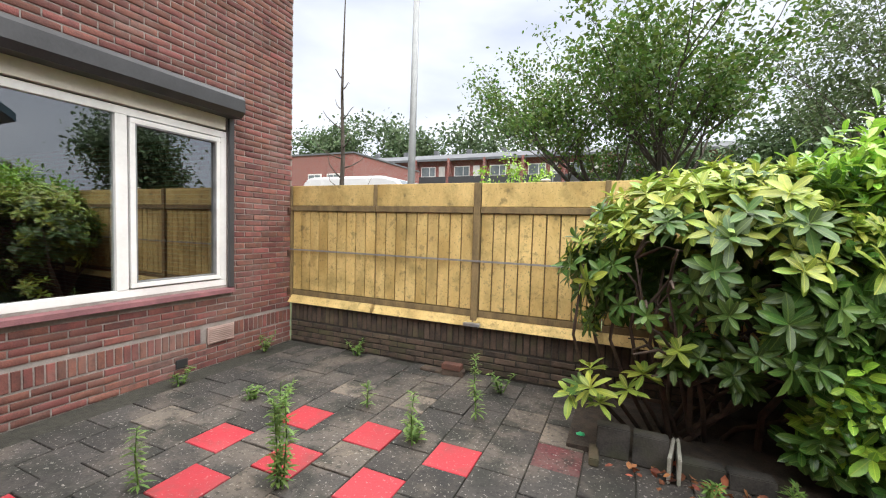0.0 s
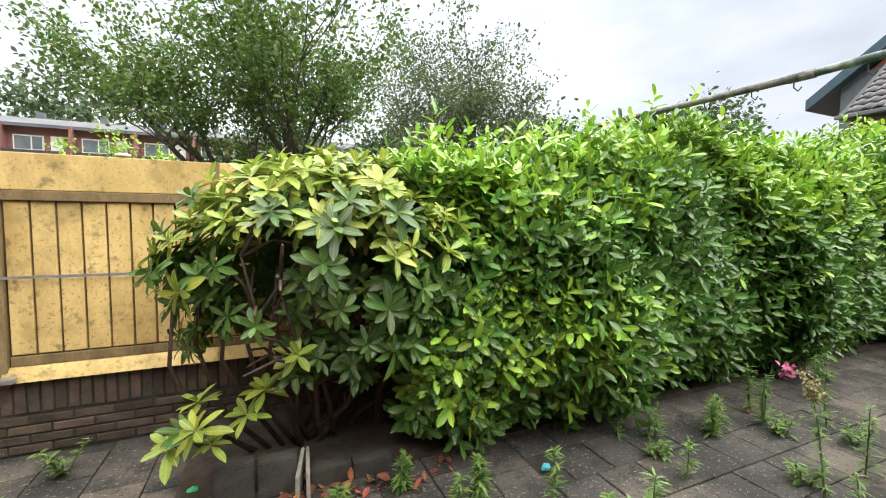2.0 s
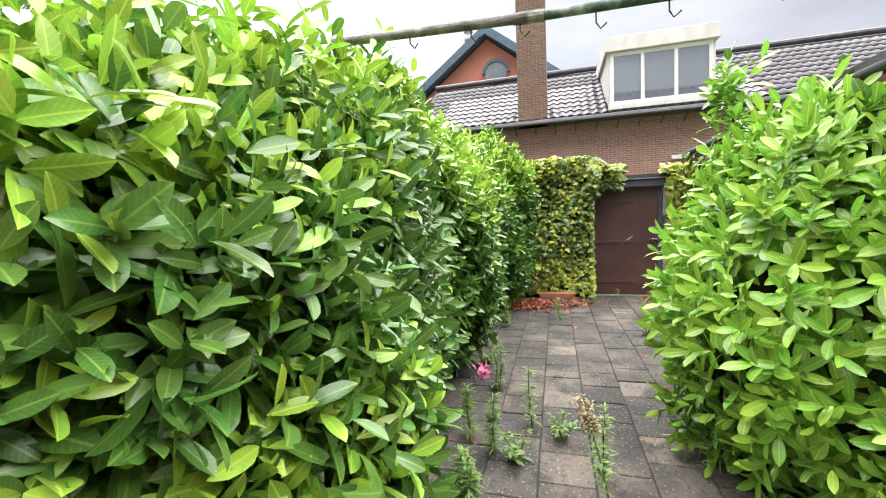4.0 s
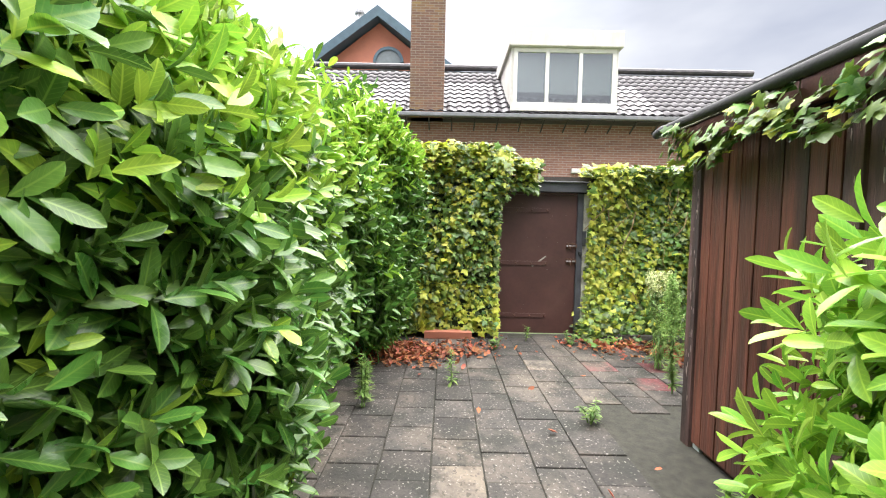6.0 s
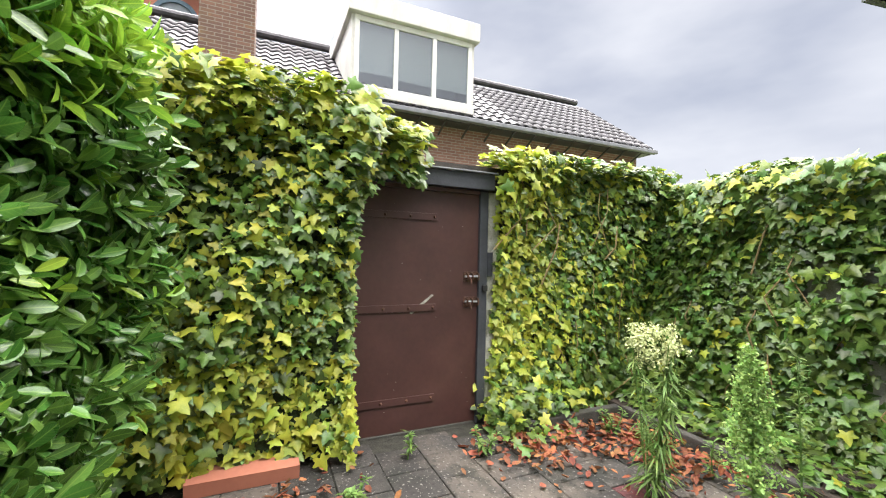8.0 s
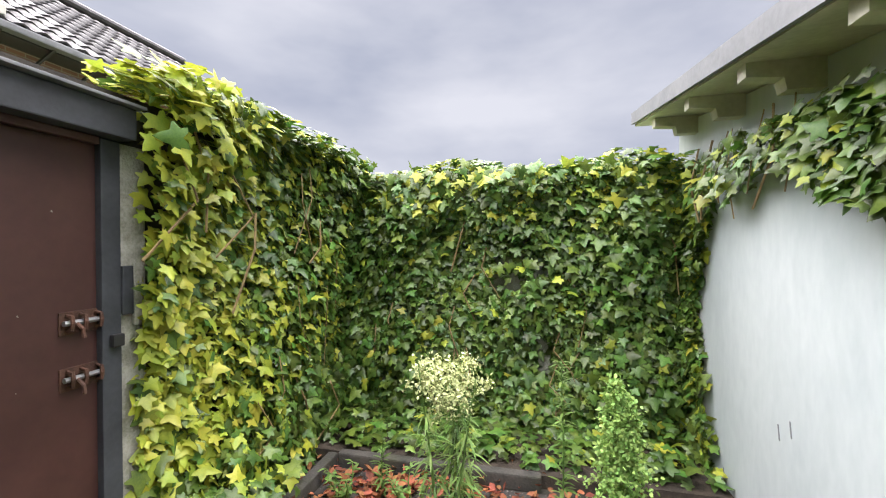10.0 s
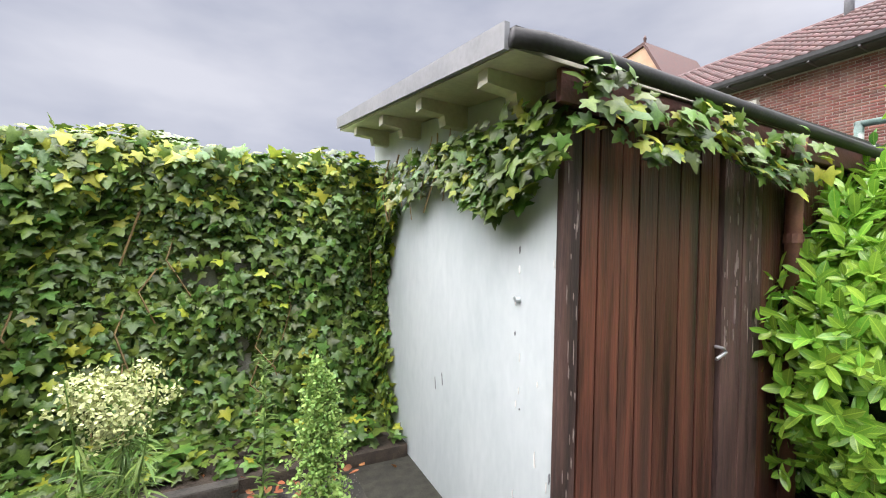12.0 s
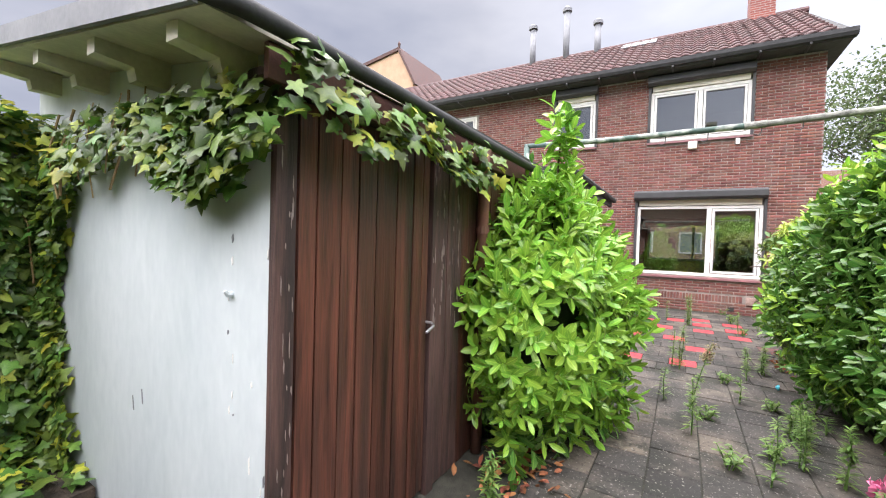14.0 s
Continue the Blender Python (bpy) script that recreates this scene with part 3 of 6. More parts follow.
def lay_bricks(parent, cells, me, base_len, plane, facing, mat_rest, near, joined_name="brickwork"):
    """Bricks as objects of their own on one mesh where near() says so (300 at most), the rest joined."""
    single, rest = [], []
    for u, v, w in cells:
        (single if near(u, v) and len(single) < 300 else rest).append((u, v, w))
    def spot(u, v, jig):
        return (plane + jig, u, v) if facing == "+x" else (u, plane - jig, v)
    for u, v, w in single:
        ob = new("brick", me)
        ob.parent = parent
        ob.location = spot(u, v, random.uniform(-0.002, 0.003))
        ob.scale = (1, w / base_len, 1) if facing == "+x" else (w / base_len, 1, 1)
    if rest:
        co = np.array([v.co[:] for v in me.vertices])
        fc = [tuple(p.vertices) for p in me.polygons]
        rots = np.array([np.diag((1, w / base_len, 1) if facing == "+x" else (w / base_len, 1, 1)) for _, _, w in rest])
        pl = np.array([spot(u, v, random.uniform(-0.002, 0.003)) for u, v, _ in rest])
        tagged(many(joined_name, co, fc, rots, pl, mat_rest, parent), kind="stuff")


def wall_with_holes(bm, u0, u1, v0, v1, holes, lo, hi, axis):
    """A wall of true thickness round its openings; axis 'x': u is y, axis 'y': u is x."""
    us = sorted({u0, u1, *[min(max(h[k], u0), u1) for h in holes for k in (0, 1)]})
    vs = sorted({v0, v1, *[min(max(h[k], v0), v1) for h in holes for k in (2, 3)]})
    for a, b in zip(us, us[1:]):
        for c, d in zip(vs, vs[1:]):
            if any(h[0] - 1e-6 <= a and b <= h[1] + 1e-6 and h[2] - 1e-6 <= c and d <= h[3] + 1e-6 for h in holes):
                continue
            if axis == "x":
                box(bm, lo, hi, a, b, c, d)
            else:
                box(bm, a, b, lo, hi, c, d)
    return bm


# ---------------------------------------------------------------- the brick house
EAVE = 5.46
WIN_L = (-3.32, -0.895, 0.80, 2.50)
WIN_UR = (-3.12, -1.19, 3.93, 5.20)
WIN_UL = (-5.38, -4.38, 3.95, 5.22)
WIN_FAR = (-8.7, -7.75, 3.97, 5.14)
HOLES = [WIN_L, WIN_UR, WIN_UL, WIN_FAR]
house_wall = structure("wall_house", wall_with_holes(bmesh.new(), -16, 0.0, -0.2, EAVE, HOLES, -0.28, -0.008, "x"), M_MORTAR, "red brick rear facade of the terraced house", "wall")
bm = bmesh.new()
wall_with_holes(bm, -7.6, -0.28, -0.2, EAVE, [], -0.27, -0.008, "y")
structure("wall_house_end", bm, M_ROWBRICK, "red brick end wall of the house", "wall")
structure("wall_house_front", wall_with_holes(bmesh.new(), -16, 0.0, -0.2, EAVE, [(-3.6, -1.2, 0.9, 2.3)], -7.9, -7.6, "x"), M_ROWBRICK, "red brick street facade of the house", "wall")


def window(name, hole, label, splits, open_sash=(), shutter=True, box_out=0.2, sill_z=None):
    """Framed window in the house facade: frame, sashes, panes, sill and roller shutter box."""
    y0, y1, z0, z1 = hole
    win = thing(name, 0, (y0 + y1) / 2, z0, label, "window", kind="structure")
    top = z1 - (0.11 if shutter else 0.0)
    f = 0.065
    bm = bmesh.new()
    for a in (box(bm, -0.10, -0.015, y0, y1, z0, z0 + f, 0.006), box(bm, -0.10, -0.015, y0, y1, top - f, top, 0.006), box(bm, -0.10, -0.015, y0, y0 + f, z0 + f, top - f, 0.006), box(bm, -0.10, -0.015, y1 - f, y1, z0 + f, top - f, 0.006)):
        pass
    edges = [y0 + f, *splits, y1 - f]
    for s in splits:
        box(bm, -0.10, -0.013, s - 0.045, s + 0.045, z0 + f, top - f, 0.006)
    part("window_frame", bm, M_WHITEPVC, win)
    for i, (a, b) in enumerate(zip(edges, edges[1:])):
        a2, b2 = a + (0.045 if i else 0.0), b - (0.045 if i < len(edges) - 2 else 0.0)
        if i in open_sash:
            s = 0.055
            bm = bmesh.new()
            box(bm, -0.07, 0.0, a2 + 0.012, b2 - 0.012, z0 + f + 0.012, z0 + f + s, 0.006)
            box(bm, -0.07, 0.0, a2 + 0.012, b2 - 0.012, top - f - s, top - f - 0.012, 0.006)
            box(bm, -0.07, 0.0, a2 + 0.012, a2 + s, z0 + f + s, top - f - s, 0.006)
            box(bm, -0.07, 0.0, b2 - s, b2 - 0.012, z0 + f + s, top - f - s, 0.006)
            sash = part("sash", bm, M_WHITEPVC, win)
            bm = bmesh.new()
            g = s + 0.012
            box(bm, -0.05, -0.004, a2 + s, b2 - s, z0 + f + s, z0 + f + g)
            box(bm, -0.05, -0.004, a2 + s, b2 - s, top - f - g, top - f - s)
            box(bm, -0.05, -0.004, a2 + s, a2 + g, z0 + f + g, top - f - g)
            box(bm, -0.05, -0.004, b2 - g, b2 - s, z0 + f + g, top - f - g)
            part("glazing_seal", bm, M_SASHGREY, sash)
            part("pane", boxed(-0.045, -0.035, a2 + g, b2 - g, z0 + f + g, top - f - g), M_GLASS, win).visible_shadow = False
        else:
            part("pane", boxed(-0.055, -0.045, a2, b2, z0 + f, top - f), M_GLASS, win).visible_shadow = False
    bm = bmesh.new()
    prism(bm, [(-0.10, z0 - 0.005), (0.055, z0 - 0.035), (0.06, z0 - 0.075), (-0.10, z0 - 0.075)], "y", y0 - 0.05, y1 + 0.05)
    part("window_sill", bm, M_PURPLESILL, win)
    if shutter:
        part("shutter_curtain", boxed(-0.05, 0.012, y0 + 0.03, y1 - 0.03, top + 0.012, z1 + 0.03, 0.004), M_CREAM, win, "cream rolled-up shutter lath")
        bm = bmesh.new()
        prism(bm, [(0.0, z1 + 0.03), (box_out - 0.05, z1 + 0.03), (box_out, z1 + 0.08), (box_out, z1 + 0.2), (box_out - 0.03, z1 + 0.24), (0.0, z1 + 0.265)], "y", y0 - 0.07, y1 + 0.05)
        part("shutter_box", bm, M_ANTHRACITE, win)
        for a, b in ((y0 - 0.055, y0), (y1, y1 + 0.055)):
            part("shutter_rail", boxed(0.002, 0.035, a, b, z0 - 0.02, z1 + 0.028, 0.004), M_ANTHRACITE, win)
    return win


window("window_1", WIN_L, "wide white window with roller shutter box above", [-1.86], (1,))
window("window_2", WIN_UR, "white upstairs double window with rolled shutter", [-2.12], (0, 1), box_out=0.17)
window("window_3", WIN_UL, "narrow white upstairs window with rolled shutter", [], (0,), box_out=0.17)
window("window_4", WIN_FAR, "white upstairs window of the next house", [-8.2], (0, 1), False)

# rooms behind the windows
structure("floor_room", boxed(-7.6, -0.28, -15.9, -0.28, -0.2, 0.0), M_ROOMWALL, "dark laminate floor of the empty living room", "floor")
structure("ceiling_room", boxed(-7.6, -0.28, -15.9, -0.28, 2.55, 2.8), M_ROOMWALL, "grey ceiling of the empty living room", "ceiling")
structure("ceiling_upstairs", boxed(-7.6, -0.28, -15.9, -0.28, 5.3, 5.44), M_ROOMWALL, "ceiling of the upstairs rooms", "ceiling")
structure("wall_room", boxed(-7.6, -0.28, -5.4, -5.3, 0, 5.3), M_ROOMWALL, "grey inner wall of the living room", "wall")
structure("wall_upstairs", boxed(-3.2, -3.1, -15.9, -0.28, 2.8, 5.3), M_ROOMWALL, "grey inner wall of the bedrooms", "wall")
bm = bmesh.new()
box(bm, -7.72, -7.62, -3.6, -1.2, 0.9, 0.98, 0.005)
box(bm, -7.72, -7.62, -3.6, -1.2, 2.22, 2.3, 0.005)
for q in (-3.6, -2.05, -1.28):
    box(bm, -7.72, -7.62, q, q + 0.08, 0.98, 2.22, 0.005)
front_win = thing("window_5", -7.67, -2.4, 0.9, "white street-side window seen through the empty room", "window", kind="structure")
part("window_frame", bm, M_WHITEPVC, front_win)
rd = thing("interior_door", -0.9, -3.55, 0, "pale blue panel door standing open in the room", "door")
part("leaf", boxed(-1.6, -0.75, -3.45, -3.41, 0.01, 2.1, 0.004), M_ROOMDOOR, rd)
part("door_handle", tube(bmesh.new(), [(-0.85, -3.40, 1.05), (-0.85, -3.34, 1.05), (-0.97, -3.34, 1.05)], 0.009), M_BLACK, rd)
fh = thing("house_opposite", -22, -2, 0, "brown brick house across the street", "house")
part("wall", boxed(-24, -20, -12, 6, -0.06, 6), M_FARBRICK, fh)
for q in (-5.4, -2.6):
    w = part("window", boxed(-19.98, -19.93, q, q + 1.3, 1.0, 2.4), M_WHITEPVC, fh)
    part("pane", boxed(-19.93, -19.92, q + 0.1, q + 1.2, 1.1, 2.3), M_FARGLASS, w)


# ---------------------------------------------------------------- roofs of pantiles
def pantile_roof(parent, origin, along, up, width, depth, mat, singles, tile_w=0.24, tile_h=0.34):
    """Rows of curved roof tiles, each lapping the one below; a stretch of them as objects of their own."""
    U, V = Vector(along).normalized(), Vector(up).normalized()
    N = U.cross(V).normalized()
    if N.z < 0:
        N = -N
    prof = [(-0.5, 0.0), (-0.3, 0.028), (-0.08, 0.045), (0.14, 0.028), (0.32, 0.002), (0.52, 0.004)]
    vs, fs = [], []
    for lift, q in ((0.028, -0.03), (0.0, 1.04)):
        vs += [(p * tile_w, q * tile_h, h + lift) for p, h in prof]
    k = len(prof)
    fs = [(i, i + 1, k + i + 1, k + i) for i in range(k - 1)]
    vs += [(p * tile_w, -0.03 * tile_h, h) for p, h in prof]
    fs += [(2 * k + i, 2 * k + i + 1, i + 1, i) for i in range(k - 1)]
    R = np.array([[U[i], V[i], N[i]] for i in range(3)])
    me = bpy.data.meshes.new("roof_tile")
    me.from_pydata(vs, [], fs)
    me.materials.append(mat)
    R4 = Matrix([[*R[i], 0] for i in range(3)] + [[0, 0, 0, 1]])
    pl, n = [], 0
    for r in range(int(depth / tile_h)):
        for c in range(int(width / tile_w)):
            p = Vector(origin) + U * ((c + 0.5) * tile_w) + V * (r * tile_h)
            if n < 300 and singles(p):
                ob = new("roof_tile", me)
                attach(ob, parent)
                ob.matrix_basis = Matrix.Translation(p) @ R4
                n += 1
            else:
                pl.append(p[:])
    if pl:
        tagged(many("tiling", np.array(vs), fs, np.repeat(R[None], len(pl), 0), np.array(pl), mat, parent), kind="stuff")
    return N


roof = thing("roof_house", 0, -8, EAVE, "red-brown pantile roof of the terraced house with gutter", "roof", kind="structure")
slope = Vector((-3.4, 0, 2.05)).normalized()
pantile_roof(roof, (0.42, -16.0, 5.64), (0, 1, 0), slope, 16.3, 4.1, M_REDTILE, lambda p: False)
bm = bmesh.new()
prism(bm, [(0.45, 5.60), (-3.45, 7.83), (-7.6, 5.60), (-7.6, 5.45), (0.40, 5.47)], "y", -16.0, 0.28)
part("roof_deck", bm, M_FELT, roof)
bm = bmesh.new()
prism(bm, [(0.30, 5.50), (0.47, 5.50), (0.50, 5.56), (0.50, 5.64), (0.47, 5.64), (0.46, 5.57), (0.30, 5.57)], "y", -16.0, 0.32)
part("gutter", bm, M_GUTTER, roof)
for i in range(20):
    yy = -0.35 - i * 0.78
    part("gutter_bracket", boxed(0.0, 0.47, yy - 0.02, yy + 0.02, 5.455, 5.495, 0.006), M_ANTHRACITE, roof)
bm = bmesh.new()
tube(bm, [(-3.42, -16, 7.86), (-3.42, 0.3, 7.86)], 0.11, 10)
part("ridge", bm, M_REDTILE, roof)
ch = thing("chimney", -3.3, -0.7, 7.6, "small square brick chimney on the ridge", "chimney")
part("stack", boxed(-3.65, -2.95, -1.0, -0.45, 7.3, 8.6, 0.01), M_ROWBRICK, ch)
for yy, hh in ((-7.1, 1.08), (-5.95, 1.40), (-4.95, 0.75)):
    fl = thing("flue_pipe", -2.9, yy, 7.5, "galvanised round flue with cap on the pantiles", "flue", "flues on the roof")
    part("pipe", tube(bmesh.new(), [(-2.9, yy, 7.3), (-2.9, yy, 7.75 + hh)], 0.10, 12), M_ZINC, fl, smooth=True)
    part("cap", tube(bmesh.new(), [(-2.9, yy, 7.77 + hh), (-2.9, yy, 7.87 + hh), (-2.9, yy, 7.95 + hh)], [0.15, 0.15, 0.06], 12), M_ZINC, fl)
rw = thing("roof_window", -2.6, -3.7, 7.4, "slim roof window lying in the tiles", "roof window")
bm = bmesh.new()
p0, nrm = Vector((-2.55, -3.7, 7.45)), Vector((2.05, 0, 3.4)).normalized()
bmesh.ops.create_cube(bm, size=1, matrix=Matrix.Translation(p0) @ Matrix.Rotation(radians(31), 4, "Y") @ Matrix.Diagonal((0.7, 0.95, 0.08, 1)))
part("frame", bm, M_ZINC, rw)

vent = thing("air_vent", 0, -1.0, 0.32, "dull pink louvred vent plate in the brick wall", "vent")
part("plate", boxed(0.0, 0.022, -1.13, -0.83, 0.22, 0.39, 0.004), M_VENT, vent)
for i in range(8):
    part("louvre", boxed(0.02, 0.031, -1.115, -0.845, 0.232 + i * 0.019, 0.242 + i * 0.019, 0.002), M_VENT, vent)
hole = thing("crawl_space_vent", 0, -1.38, 0.17, "small black air hole low in the wall", "vent")
part("grille", boxed(-0.002, 0.012, -1.44, -1.33, 0.065, 0.145, 0.003), M_BLACK, hole)
lamp = thing("wall_lamp", 0.05, -2.25, 3.85, "small beige security lamp under the upstairs window", "lamp")
part("housing", boxed(0.0, 0.10, -2.33, -2.15, 3.68, 3.85, 0.015), M_CREAM, lamp)
pv = thing("wall_vent_cap", 0.04, -1.4, 3.8, "small white vent cap on the bricks", "vent")
part("cap", boxed(0.0, 0.05, -1.44, -1.36, 3.72, 3.85, 0.01), M_WHITEPVC, pv)
for zz in (0.62, 1.1, 1.62):
    an = thing("fence_bracket", 0.02, -0.05, zz, "rusty bracket holding the fence to the wall", "bracket", "fence brackets")
    part("plate", boxed(0.0, 0.02, -0.07, -0.03, zz - 0.04, zz + 0.04, 0.003), M_RUST, an)

# neighbouring outbuilding between shed and house
ob_ = thing("outbuilding", 3.6, -4.6, 0, "low outbuilding with dark felt roof and gutter", "building")
part("wall", boxed(2.2, 5.2, -5.5, -3.85, -0.05, 2.3), M_FARBRICK, ob_)
bm = bmesh.new()
prism(bm, [(-5.7, 2.75), (-3.62, 2.42), (-3.62, 2.36), (-5.7, 2.62)], "x", 1.9, 5.5)
part("roof", bm, M_FELT, ob_)
part("fascia", boxed(1.95, 5.5, -3.68, -3.63, 2.22, 2.37, 0.005), M_GUTTER, ob_)
part("gutter", tube(bmesh.new(), [(1.85, -3.6, 2.36), (5.5, -3.6, 2.40)], 0.05, 8), M_GUTTER, ob_)
structure("wall_south", boxed(-0.0, 6.6, -5.85, -5.62, -0.1, 2.1), M_FARBRICK, "brown brick boundary wall behind the shed", "wall")


# ---------------------------------------------------------------- yellow fence on its brick footing
footing = structure("wall_footing", boxed(0.0, 12.6, 0.012, 0.20, -0.2, 0.49), M_OLDMORTAR, "low mossy dark brick footing of the fence", "wall")
fence = thing("fence", 2.3, 0.05, 0.5, "yellow mossy fibre panel fence with timber posts", "fence")
FX = [-0.02] + [1.238 + 1.205 * i for i in range(10)]
for k, (a, b) in enumerate(zip(FX, FX[1:])):
    a2, b2 = a + (0.004 if k % 2 else 0.04), b - (0.04 if k % 2 else 0.004)
    part("top_board", boxed(a2, b2, 0.0, 0.03, 1.69, 1.925 + random.uniform(-0.006, 0.006), 0.006), M_FENCE, fence)
    part("ledge", prism(bmesh.new(), [(-0.06, 0.49), (0.0, 0.575), (0.05, 0.575), (0.05, 0.49)], "x", a2 - 0.03, b2 + 0.03), M_FENCE, fence)
    part("top_rail", boxed(a2, b2, -0.012, 0.03, 1.625, 1.686, 0.005), M_FENCEDARK, fence)
    part("bottom_rail", boxed(a2, b2, 0.004, 0.03, 0.578, 0.64, 0.005), M_FENCEDARK, fence)
    part("backing_board", boxed(a2, b2, 0.032, 0.045, 0.60, 1.69), M_FENCEDARK, fence)
    n = 9
    w = (b2 - a2) / n
    for i in range(n):
        part("slat", boxed(a2 + i * w + 0.006, a2 + (i + 1) * w - 0.006, 0.008 + random.uniform(-0.002, 0.002), 0.03, 0.65, 1.622, 0.006), M_FENCE, fence)
for k, x in enumerate(FX):
    if k % 2:
        part("joint_strip", boxed(x - 0.024, x + 0.024, -0.016, 0.0, 1.69, 1.926, 0.005), M_FENCEDARK, fence)
    else:
        part("post", boxed(x - 0.035, x + 0.035, -0.022, 0.06, 0.5, 1.928, 0.006), M_FENCEDARK, fence)
part("steel_band", boxed(0.0, 11.6, -0.030, -0.025, 1.137, 1.155), M_STEELBAND, fence, "thin dull steel strap")
bk = part("post_clamp", boxed(2.36, 2.53, -0.09, -0.02, 0.495, 0.525, 0.004), M_STEELBAND, fence)
chip = thing("pale_stone", 3.1, 0.03, 1.925, "small pale stone lying on the fence top", "stone")
bm = bmesh.new()
bmesh.ops.create_icosphere(bm, subdivisions=2, radius=1, matrix=Matrix.Translation((3.1, 0.015, 1.94)) @ Matrix.Diagonal((0.05, 0.025, 0.015, 1)))
part("stone", bm, M_CREAM, chip, smooth=True)

# ---------------------------------------------------------------- shed
SX, SY, SB = 9.945, -3.575, -5.95
shed = thing("shed", 8.4, -4.4, 0, "dark brown timber shed with mint white gable and mono-pitch roof", "shed")
gable = bmesh.new()
prism(gable, [(SB, -0.05), (SY - 0.012, -0.05), (SY - 0.012, 2.09), (SB, 2.40)], "x", SX - 0.14, SX)
part("gable_wall", gable, M_WHITEWALL, shed, "mint white painted gable with flaking edge")
part("back_wall", boxed(6.6, SX - 0.14, SB, SB + 0.1, -0.05, 2.3), M_FARBRICK, shed)
part("side_wall", boxed(6.6, 6.72, SB + 0.1, SY - 0.05, -0.05, 2.05), M_FARBRICK, shed)
part("front_core", boxed(6.72, SX - 0.15, SY - 0.09, SY - 0.03, -0.05, 2.07), M_WORNWOOD, shed)
part("corner_post", boxed(SX - 0.075, SX + 0.012, SY - 0.012, SY + 0.022, -0.02, 1.96, 0.004), M_WORNWOOD, shed, "worn dark corner post with flaking paint")
part("door_post", boxed(8.865, 8.94, SY - 0.01, SY + 0.026, -0.02, 1.96, 0.004), M_WORNWOOD, shed)
door = part("door", boxed(8.95, SX - 0.085, SY - 0.028, SY - 0.008, 0.03, 1.95), M_DARKWOOD, shed, "brown stained plank door")
xs = [SX - 0.09]
for w in (0.09, 0.13, 0.105, 0.12, 0.155, 0.14, 0.09, 0.065):
    xs.append(xs[-1] - w)
for a, b in zip(xs, xs[1:]):
    part("plank", boxed(b + 0.004, a - 0.004, SY - 0.008, SY + 0.012 + random.uniform(-0.002, 0.003), 0.035, 1.95, 0.003), M_DARKWOOD, door)
bm = tube(bmesh.new(), [(8.97, SY + 0.015, 0.99), (8.97, SY + 0.05, 0.99), (8.94, SY + 0.05, 0.97), (9.01, SY + 0.045, 0.94)], 0.008, 8)
part("latch", bm, M_STEELBAND, door, "small bright metal latch")
x = 8.86
while x > 6.75:
    w = random.uniform(0.085, 0.12)
    part("plank", boxed(x - w + 0.004, x, SY - 0.01, SY + 0.012 + random.uniform(-0.003, 0.004), 0.0, 1.96, 0.003), M_WORNWOOD if x > 8.6 else M_DARKWOOD, shed)
    x -= w
roof_s = bmesh.new()
prism(roof_s, [(SB - 0.05, 2.47), (SY + 0.10, 2.105), (SY + 0.10, 2.072), (SB - 0.05, 2.43)], "x", 6.4, SX + 0.305)
part("roof_board", roof_s, M_CREAMWOOD, shed)
bm = bmesh.new()
prism(bm, [(SB - 0.06, 2.52), (SY + 0.11, 2.142), (SY + 0.11, 2.107), (SB - 0.06, 2.472)], "x", 6.4, SX + 0.31)
part("roof_felt", bm, M_FELT, shed)
bm = bmesh.new()
prism(bm, [(SB - 0.06, 2.54), (SY + 0.08, 2.165), (SY + 0.08, 2.075), (SB - 0.06, 2.45)], "x", SX + 0.312, SX + 0.332)
part("verge_trim", bm, M_ZINC, shed, "grey metal roof edge trim")
part("front_fascia", boxed(6.4, SX + 0.10, SY + 0.065, SY + 0.09, 1.95, 2.068, 0.004), M_REDFASCIA, shed)
part("soffit", boxed(6.4, SX + 0.1, SY - 0.02, SY + 0.063, 1.965, 1.995, 0.003), M_WORNWOOD, shed)
part("gutter", tube(bmesh.new(), [(6.4, SY + 0.155, 2.04), (SX + 0.10, SY + 0.155, 2.088), (SX + 0.22, SY + 0.135, 2.10), (SX + 0.325, SY + 0.11, 2.10)], 0.031, 12), M_GUTTER, shed, smooth=True)
for yy in (-3.72, -4.33, -4.95, -5.6):
    zz = 2.070 + (SY + 0.16 - yy) * 0.137
    bm = bmesh.new()
    prism(bm, [(SX + 0.0, zz - 0.125), (SX + 0.13, zz - 0.125), (SX + 0.14, zz - 0.075), (SX + 0.27, zz - 0.065), (SX + 0.27, zz - 0.006), (SX, zz - 0.006)], "y", yy - 0.035, yy + 0.035)
    part("purlin", bm, M_CREAMWOOD, shed)
part("drain_pipe", tube(bmesh.new(), [(8.50, SY + 0.13, 2.04), (8.50, SY + 0.11, 1.90), (8.45, SY + 0.10, 1.83), (8.38, SY + 0.07, 1.80), (8.36, SY + 0.06, 1.72), (8.36, SY + 0.06, 0.0)], 0.038, 12), M_COPPER, shed, "brown bent drain pipe", True)
for zz in (1.75, 1.5):
    part("pipe_collar", tube(bmesh.new(), [(8.36, SY + 0.06, zz), (8.36, SY + 0.06, zz + 0.05)], 0.045, 12), M_COPPER, shed)
hk = part("wall_hook", tube(bmesh.new(), [(SX - 0.01, -3.817, 1.22), (SX + 0.02, -3.817, 1.22), (SX + 0.03, -3.817, 1.235)], [0.014, 0.01, 0.006], 8), M_WHITEWALL, shed)
